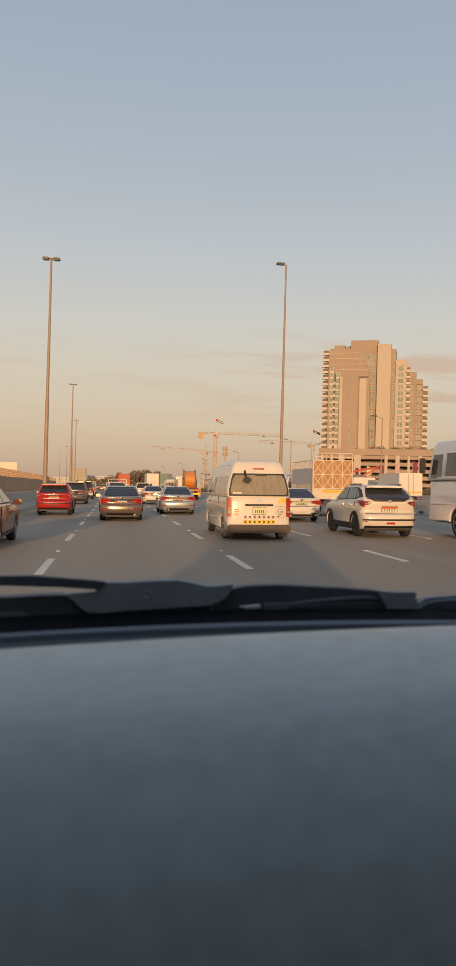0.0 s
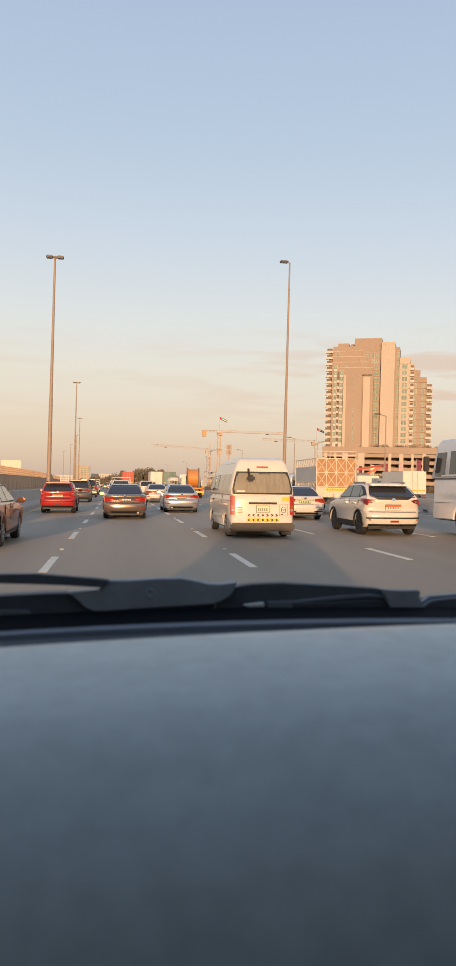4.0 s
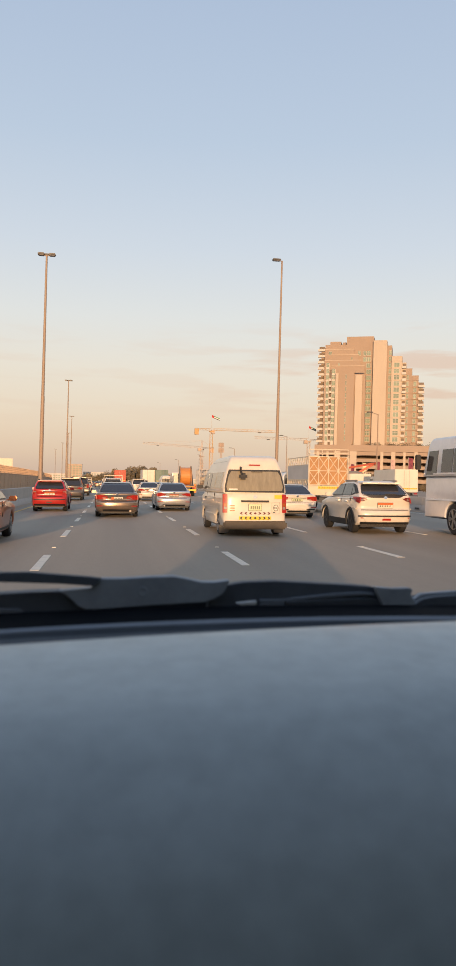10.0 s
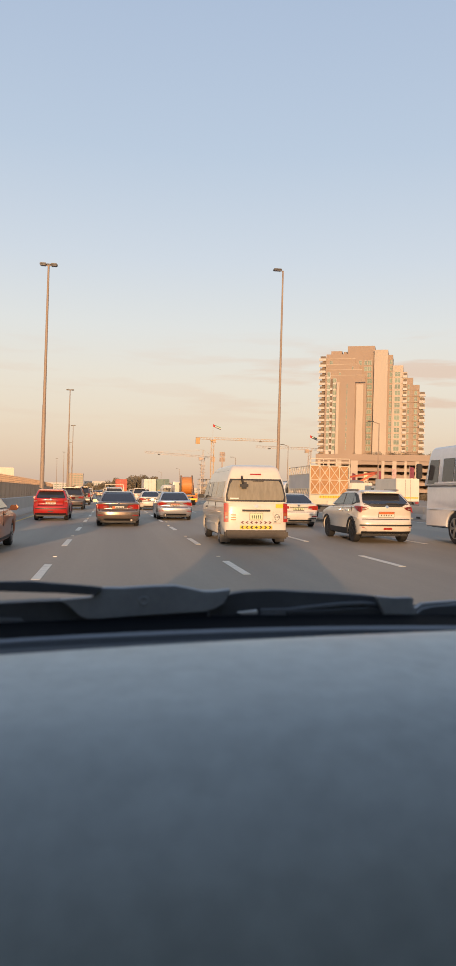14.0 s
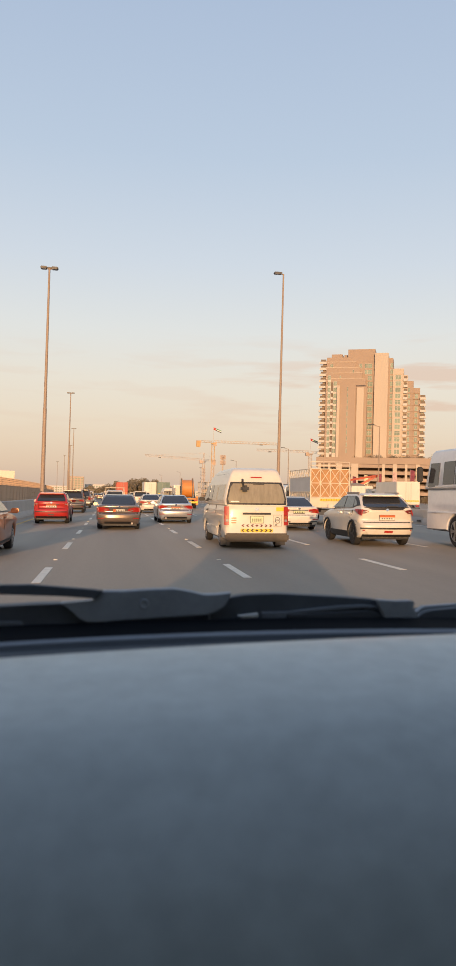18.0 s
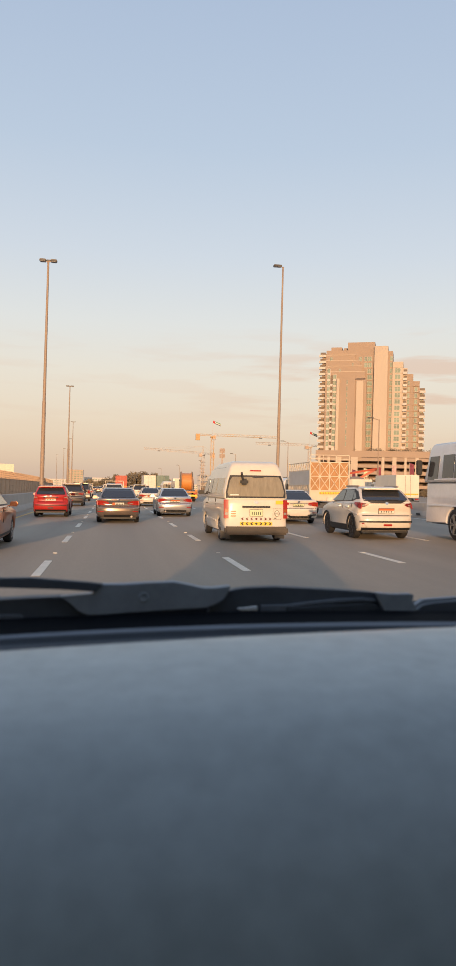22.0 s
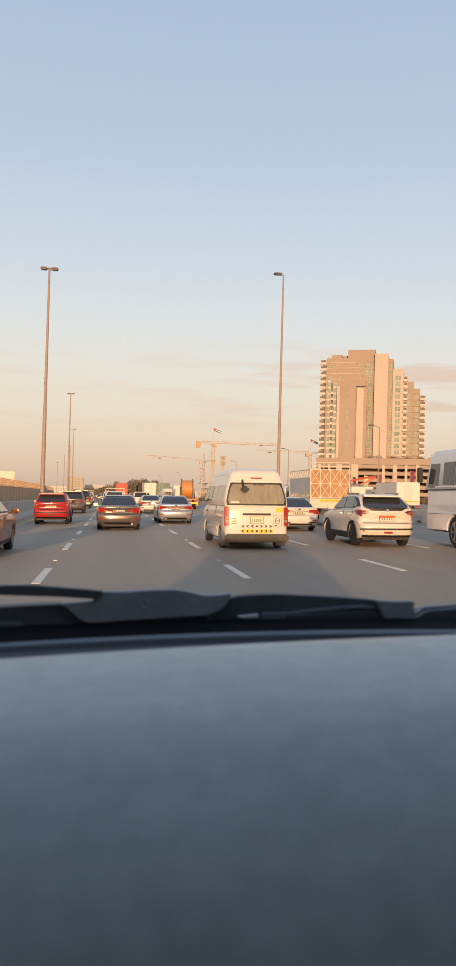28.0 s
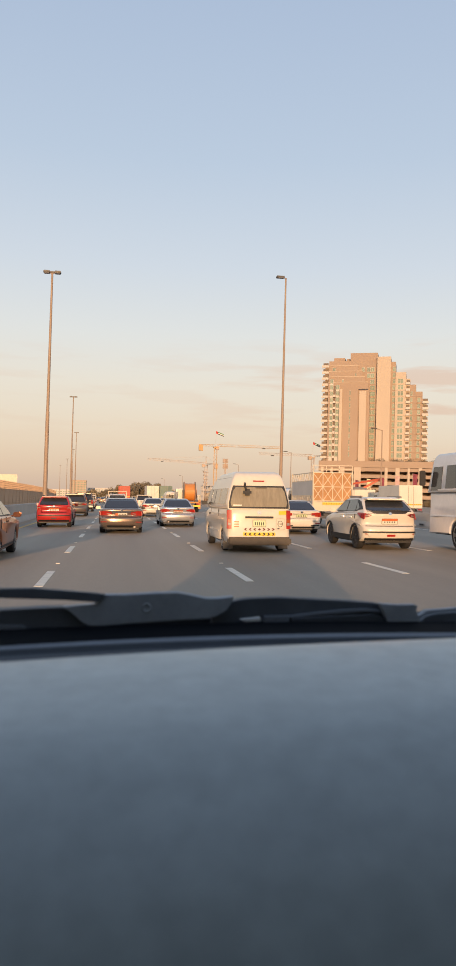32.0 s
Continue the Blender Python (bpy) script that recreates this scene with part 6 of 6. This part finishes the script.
block("front_wing", FACADE_TAN, (39, 68, 60, 203, -5, -1.25), (68, 87, 60, 201, -4.4, -1.25))
block("front_fin", FACADE_PALE, (36, 41, 60, 203, -5.6, -5.02), (70, 82, 60, 199, -5.4, -4.42))
block("pale_blade", FACADE_PALE, (99, 122, 60, 260, -2.6, 10))
block("tower_link", FACADE_TAN, (122, 130, 60, 252, -0.5, 14))
block("stair_wing", FACADE_PALE, (130, 148, 60, 233, -1.4, 14))
block("balcony_wing", FACADE_PALE, (148, 155, 60, 222, -0.6, 14))
block("step_wing", FACADE_TAN, (155, 165, 60, 212, -0.2, 14), (165, 176, 60, 200, 0.2, 14), (176, 183, 60, 188, 0.6, 14))
block("corner_wing", FACADE_TAN, (8, 15, 60, 250, 0.5, 16))
wp = part("window", boxes((-0.95, 0.95, -0.05, 0.03, -1.15, 1.15)), PANE, tower, at=pose(0, 0, -50))
wf = boxes((-1.06, 1.06, -0.02, 0.06, -1.26, 1.26), (-0.05, 0.05, -0.08, 0.0, -1.15, 1.15), (-0.95, 0.95, -0.08, 0.0, 0.33, 0.41))
frame_ob = part("window_frame", wf, FACADE_WHITE, wp)
win_mesh, frame_mesh = wp.data, frame_ob.data


def window(x, z, v, k=1.0):
    o = new("window", win_mesh)
    o.parent = tower
    o.matrix_basis = pose((x - 93) * MOD, v - 0.05, z * MOD) @ Matrix.Diagonal((k, 1, 1, 1))
    f = new("window_frame", frame_mesh)
    f.parent = o


bpy.data.objects.remove(frame_ob)
bpy.data.objects.remove(wp)
FLOOR = 10.7
for i in range(18):
    z = 68 + FLOOR * i
    for x, v, k, low, high in ((21.3, -3.0, 0.75, 80, 220), (31.8, -3.4, 0.85, 80, 210), (90.5, 0.0, 1.05, 80, 246), (84, 0.0, 0.75, 222, 246), (74.5, 0.0, 0.75, 238, 246),
                               (54, -5.0, 0.30, 80, 200), (127.5, -0.5, 0.7, 80, 246), (139, -1.4, 1.45, 80, 226), (157.5, -0.2, 0.55, 80, 205),
                               (170, 0.2, 0.75, 80, 192), (94.5, 0.0, 0.3, 80, 210), (179.5, 0.6, 0.5, 80, 182), (24, -0.6, 0.8, 236, 246), (62, -1.2, 0.35, 224, 236), (40, -1.8, 0.4, 214, 226)):
        if low < z < high:
            window(x, z, v, k)
for i in range(17):
    z = 62.5 + FLOOR * i
    block("floor_band", FACADE_PALE, (15.5, 18.4, z, z + 0.8, -2.55, -2.3)) if z < 215 else None
    block("floor_band", FACADE_TAN, (87, 99, z, z + 0.6, -0.12, 0.1)) if z < 250 else None
    block("floor_band", FACADE_PALE, (130, 148, z, z + 0.7, -1.52, -1.3)) if z < 230 else None
    block("floor_band", FACADE_TAN, (155.5, 176, z, z + 0.6, -0.35, 0.3)) if z < 198 else None
for i in range(18):
    z = 62 + FLOOR * i
    for x0, x1, v, zmax in ((3, 15, 0.4, 246), (24.4, 28.4, -2.5, 198), (148, 155, -0.7, 214), (176, 186, 0.5, 180)):
        if z > zmax:
            continue
        bm = bmesh.new()
        facade(bm, x0, x1, z - 0.5, z + 0.6, v - 1.5, v)
        facade(bm, x0, x1, z + 0.6, z + 3.6, v - 1.5, v - 1.35)
        facade(bm, x0, x0 + 0.5, z + 0.6, z + 3.6, v - 1.35, v)
        b = part("balcony", bm, FACADE_WHITE, tower)
        # back of the balcony, the shade under the slab above put into its colour
        bm = bmesh.new()
        facade(bm, x0 + 0.12 * (x1 - x0), x1 - 0.1 * (x1 - x0), z + 3.7, z + 8.2, v - 0.04, v + 0.02)
        part("shaded_balcony_door", bm, FACADE_SHADE, b)
# the parking podium
# dark box whose colour stands for the shade inside the open decks
block("podium_shade_back", FACADE_DARK, (4, 228, 0, 72, 4.0, 30))
block("podium_roof", FACADE_TAN, (3, 230, 67, 78, -6.0, 30))
for i in range(6):
    bm = bmesh.new()
    facade(bm, 3, 230, 11.5 * i + 3, 11.5 * i + 8.8, -6.2, 4)
    part("parking_deck", bm, FACADE_TAN, tower, "tan parking deck parapet")
for x0, x1 in ((7, 12), (24, 28), (38, 44), (44, 48), (64, 76), (116, 121), (134, 141), (154, 158), (172, 178), (194, 198), (210, 218), (226, 230)):
    bm = bmesh.new()
    facade(bm, x0, x1, 0, 67, -6.6, -5.8)
    part("podium_pier", bm, FACADE_PALE, tower, "cream podium pier")
for k, x in enumerate((70, 95, 110, 132, 139, 160, 180, 200, 214)):
    bm = bmesh.new()
    r = random.Random(k)
    for _ in range(60):
        p = Vector(((x - 93) * MOD + r.gauss(0, 1.2), -4.5 + r.gauss(0, 0.5), 78 * MOD + abs(r.gauss(0, 0.7))))
        u = Vector((r.uniform(-1, 1), r.uniform(-1, 1), r.uniform(-1, 1))).normalized() * 0.35
        w = u.orthogonal().normalized() * 0.2
        bm.faces.new([bm.verts.new(q) for q in (p - u, p + w, p + u, p - w)])
    part("planter", bm, LEAF, tower, "green planting on the podium edge")
tower.matrix_basis = pose(138.6, 388.0, 0.2, 0, 0, -23.1)

# white flats beyond the tower
WHITE_WALL = mat("white_render", (0.58, 0.54, 0.49), rough=0.9, vary=0.08, scale=0.1, fine=1.5)


def flats(name, label, x, y, wide, storeys, bays, turn, wall_mat=None, group="far buildings"):
    root = thing(name, label, "building", group)
    h = storeys * 3.3 + 1
    part("walls", boxes((-wide / 2, wide / 2, 0, 14, 0, h)), wall_mat or WHITE_WALL, root)
    part("parapet", boxes((-wide / 2 - 0.2, wide / 2 + 0.2, -0.2, 14.2, h, h + 0.8)), wall_mat or WHITE_WALL, root)
    first = None
    for i in range(storeys):
        for j in range(bays):
            at = pose(-wide / 2 + (j + 0.5) * wide / bays, -0.05, i * 3.3 + 2.0)
            if first is None:
                first = part("window", boxes((-wide / bays * 0.32, wide / bays * 0.32, -0.04, 0.06, -0.8, 0.8)), PANE, root, at=at)
            else:
                same("window", first, root, at)
    root.matrix_basis = pose(x, y, far_height(x, y).z, 0, 0, turn)
    return root


flats("apartment_block", "white apartment block with rows of dark windows", 247, 520, 62, 7, 14, -25)
flats("apartment_block", "pale apartment block with rows of dark windows", 300, 560, 50, 9, 10, -25)
TAN_WALL = mat("far_tan_render", (0.46, 0.36, 0.27), rough=0.9, vary=0.1, scale=0.1, fine=1)
CITY = [(-150, 720, 40, 4), (-118, 800, 26, 6), (-92, 760, 30, 3), (-66, 900, 44, 6), (-40, 820, 22, 8), (-18, 880, 36, 5), (8, 780, 26, 7), (32, 900, 40, 4), (58, 840, 24, 5),
        (84, 900, 50, 3), (120, 880, 36, 4), (160, 900, 60, 3), (-200, 700, 36, 5), (205, 860, 50, 4)]
for i, (x, y, w, n) in enumerate(CITY):
    flats("distant_building", ("tan", "pale")[i % 2] + " low block of flats far behind the road", x * 1.3, y + 260, w, max(2, n // 2 if x < -50 or i % 3 == 0 else n - 1), max(4, int(w / 4)), 0, (TAN_WALL, WHITE_WALL)[i % 2], "far buildings")

# ---- building site ----
CRANE_PAINT = mat("crane_ochre", (0.52, 0.31, 0.12), rough=0.6, vary=0.12, scale=0.4, fine=4)
CRANE_PALE = mat("crane_pale", (0.50, 0.38, 0.29), rough=0.6, vary=0.12, scale=0.4, fine=4)
FLAG = [mat("flag_red", (0.5, 0.03, 0.03)), mat("flag_white", (0.7, 0.66, 0.6)), mat("flag_black", (0.02, 0.02, 0.02)), mat("flag_green", (0.03, 0.2, 0.07))]


def truss(bm, a, b, half, step, r=0.07, flat=False):
    """Lattice girder from a to b."""
    a, b = Vector(a), Vector(b)
    d = (b - a)
    n = max(2, int(d.length / step))
    side = Vector((0, 1, 0)) if abs(d.normalized().y) < 0.5 else Vector((1, 0, 0))
    up = d.normalized().cross(side).normalized()
    corners = [side * half + up * half, side * -half + up * half, side * -half - up * half, side * half - up * half]
    if flat:
        corners = [side * half - up * half, side * -half - up * half, up * half]
    for c in corners:
        beam(bm, a + c, b + c, r)
    for i in range(n):
        p, q = a + d * (i / n), a + d * ((i + 1) / n)
        for j in range(len(corners)):
            c0, c1 = corners[j], corners[(j + 1) % len(corners)]
            beam(bm, p + c0, q + c1, r * 0.6) if i % 2 else beam(bm, p + c1, q + c0, r * 0.6)
    return bm


def tower_crane(label, x, y, tall, jib, counter, material, apex=0.0, tilt=0.0, flag=False, platforms=False):
    """jib: reach, + to the right; counter: other side. apex: height of the tie tower."""
    root = thing("tower_crane", label, "crane", "cranes on the building site")
    part("mast", truss(bmesh.new(), (0, 0, -1), (0, 0, tall), 0.8, 2.0, 0.11), material, root)
    d = 1 if jib > 0 else -1
    part("jib", truss(bmesh.new(), (d * 0.6, 0, tall + 1.2), (jib, 0, tall + 1.2 + abs(jib) * tilt), 0.6, 1.7, 0.09, True), material, root)
    part("counter_jib", truss(bmesh.new(), (-d * 0.6, 0, tall + 1.0), (-d * counter, 0, tall + 1.0), 0.45, 1.8, 0.09), material, root)
    part("counterweight", boxes((min(-d * counter, -d * (counter - 2.4)), max(-d * counter, -d * (counter - 2.4)), -0.7, 0.7, tall - 2.2, tall + 1.2, 0.06)), material, root)
    part("operator_cab", boxes((-1.5 + d * 1.4, 0.5 + d * 1.4, -1.1, 1.1, tall - 1.3, tall + 0.8, 0.1)), CRANE_PALE, root)
    part("slewing_ring", boxes((-1.3, 1.3, -1.3, 1.3, tall - 0.4, tall + 0.2, 0.1)), material, root)
    if apex:
        part("apex_tower", truss(bmesh.new(), (0, 0, tall + 0.6), (0, 0, tall + apex), 0.35, 1.4, 0.08), material, root)
        tb = beam(bmesh.new(), (0, 0, tall + apex), (jib * 0.45, 0, tall + 1.8 + abs(jib) * tilt * 0.45), 0.06)
        beam(tb, (0, 0, tall + apex), (jib * 0.85, 0, tall + 1.8 + abs(jib) * tilt * 0.85), 0.06)
        beam(tb, (0, 0, tall + apex), (-d * counter * 0.9, 0, tall + 1.4), 0.06)
        part("tie_bar", tb, material, root)
    part("trolley", boxes((jib * 0.75 - 0.8, jib * 0.75 + 0.8, -0.5, 0.5, tall + 0.1 + abs(jib) * tilt * 0.75, tall + 0.6 + abs(jib) * tilt * 0.75)), DARK_STEEL, root)
    if platforms:
        for k in range(5):
            part("collar_platform", boxes((-1.7, 1.7, -1.7, 1.7, tall - 5 - 2.3 * k, tall - 4.8 - 2.3 * k), (-1.75, -1.65, -1.7, 1.7, tall - 4.8 - 2.3 * k, tall - 3.9 - 2.3 * k)), material, root)
    if flag:
        fp = part("flag_pole", beam(bmesh.new(), (0, 0, tall + 1), (0, 0, tall + 9.5), 0.05, 6), material, root)
        for k, (z0, z1, x0, x1) in enumerate(((8.0, 9.4, 0.05, 1.2), (8.0, 8.45, 1.2, 4.5), (8.45, 8.95, 1.2, 4.5), (8.95, 9.4, 1.2, 4.5))):
            bm = finish(prism(bmesh.new(), [(x0, z0 - x0 * 0.4), (x1, z0 - x1 * 0.4), (x1, z1 - x1 * 0.4), (x0, z1 - x0 * 0.4)], lambda a, b, dd: (a, 0.15 * math.sin(a) + dd, tall + b), 0.04))
            part("flag_stripe", bm, FLAG[(0, 2, 1, 3)[k]], fp)
    root.matrix_basis = Matrix.Translation((x, y, 0.5))
    return root


tower_crane("ochre tower crane with a long lattice jib and flag", 56.4, 420, 31.2, 37.5, 9.8, CRANE_PAINT, flag=True)
tower_crane("pale tower crane with tie bars and climbing platforms", 60.9, 500, 24.4, -40, 8.2, CRANE_PALE, apex=6.0, tilt=0.045, platforms=True)
tower_crane("pale tower crane with a short counter jib and flag", 116.6, 430, 28.0, -33, 8.4, CRANE_PALE, flag=True)


def shell_building(x, y, wide, storeys, label):
    root = thing("unfinished_building", label, "building", "building site")
    for i in range(storeys):
        part("floor_slab", boxes((0, wide, 0, 16, 3.4 * (i + 1) - 0.3, 3.4 * (i + 1))), CONCRETE_PALE, root)
        first = None
        for j in range(int(wide / 4.5) + 1):
            for v in (0.3, 8, 15.2):
                at = pose(0.3 + j * 4.5 * (wide - 0.6) / (int(wide / 4.5) * 4.5), v, 3.4 * i)
                if first is None:
                    first = part("column", boxes((-0.25, 0.25, -0.25, 0.25, 0, 3.1)), CONCRETE_PALE, root, at=at)
                else:
                    same("column", first, root, at)
    bars = bmesh.new()
    r = random.Random(int(x))
    for j in range(int(wide / 1.6)):
        beam(bars, (j * 1.6 + 0.3, 0.3, 3.4 * storeys), (j * 1.6 + 0.3, 0.3, 3.4 * storeys + r.uniform(0.6, 2.2)), 0.07)
    part("rebar", bars, CRANE_PAINT, root)
    part("hoarding", boxes((0, wide, 0.5, 0.7, 0, 1.6)), FACADE_DARK, root)
    root.matrix_basis = Matrix.Translation((x, y, 0.6))


shell_building(57, 480, 39, 3, "unfinished concrete frame with bare columns and slabs")
shell_building(100, 500, 22, 2, "low unfinished concrete frame")

cell = thing("phone_mast", "pale phone mast with a crown of panel aerials", "mast")
part("pole", lathe(bmesh.new(), [(-0.8, 0.45), (15.0, 0.30), (19.5, 0.18)], 12, "Z"), CRANE_PALE, cell)
for z in (15.2, 17.6):
    for k in range(6):
        a = k * math.pi / 3
        at = pose(1.1 * math.cos(a), 1.1 * math.sin(a), z, 0, 0, math.degrees(a))
        p = part("aerial", boxes((-0.12, 0.12, -0.22, 0.22, 0, 2.0, 0.04)), CRANE_PALE, cell, at=at)
        part("aerial_arm", beam(bmesh.new(), (-1.0, 0, 0.9), (0, 0, 0.9), 0.05), STEEL, p)
cell.matrix_basis = Matrix.Translation((48.9, 330, 0.6))

# sign board over the far side of the median
board = thing("sign_board", "pale back of a large roadside sign board", "sign")
part("panel", boxes((-1.9, 1.9, 0, 0.12, 3.9, 5.6, 0.02)), CAGE_PAINT, board)
for x in (-1.3, 1.3):
    part("post", beam(bmesh.new(), (x, 0.15, -0.3), (x, 0.15, 5.6), 0.09, 8), STEEL, board)
board.matrix_basis = Matrix.Translation((-21.0, 150, -0.2))

# ---- the flyover that has just been passed ----
bridge = thing("flyover", "pale concrete flyover with a fluted parapet", "bridge")
part("deck", boxes((-60, 70, 0, 11, 6.6, 7.7)), CONCRETE_PALE, bridge)
part("girder", boxes((-60, 70, 2, 9, 5.6, 6.6)), CONCRETE_PALE, bridge)
for s, y in ((0, -0.25), (1, 11.0)):
    for k in range(26):
        bm = boxes((0.02, 4.98, 0, 0.25, 7.2, 8.7, 0.02))
        for j in range(16):
            box(bm, 0.25 + 0.29 * j, 0.36 + 0.29 * j, -0.03 if not s else 0.22, 0.03 if not s else 0.28, 7.5, 8.4)
        part("parapet_panel", bm, CONCRETE_PALE, bridge, at=pose(-60 + 5 * k, y, 0))
for x in (-9, 20.5):
    part("pier", lathe(bmesh.new(), [(-0.5, 0.9), (4.6, 0.9), (5.6, 1.5)], 18, "Z", (x, 5.5, 0)), CONCRETE_PALE, bridge)
bridge.matrix_basis = pose(0, -130, 0, 0, 0, 3)
tagged(copy_thing(bridge, pose(0, -172, 0, 0, 0, 1)), "second pale concrete flyover over the motorway")
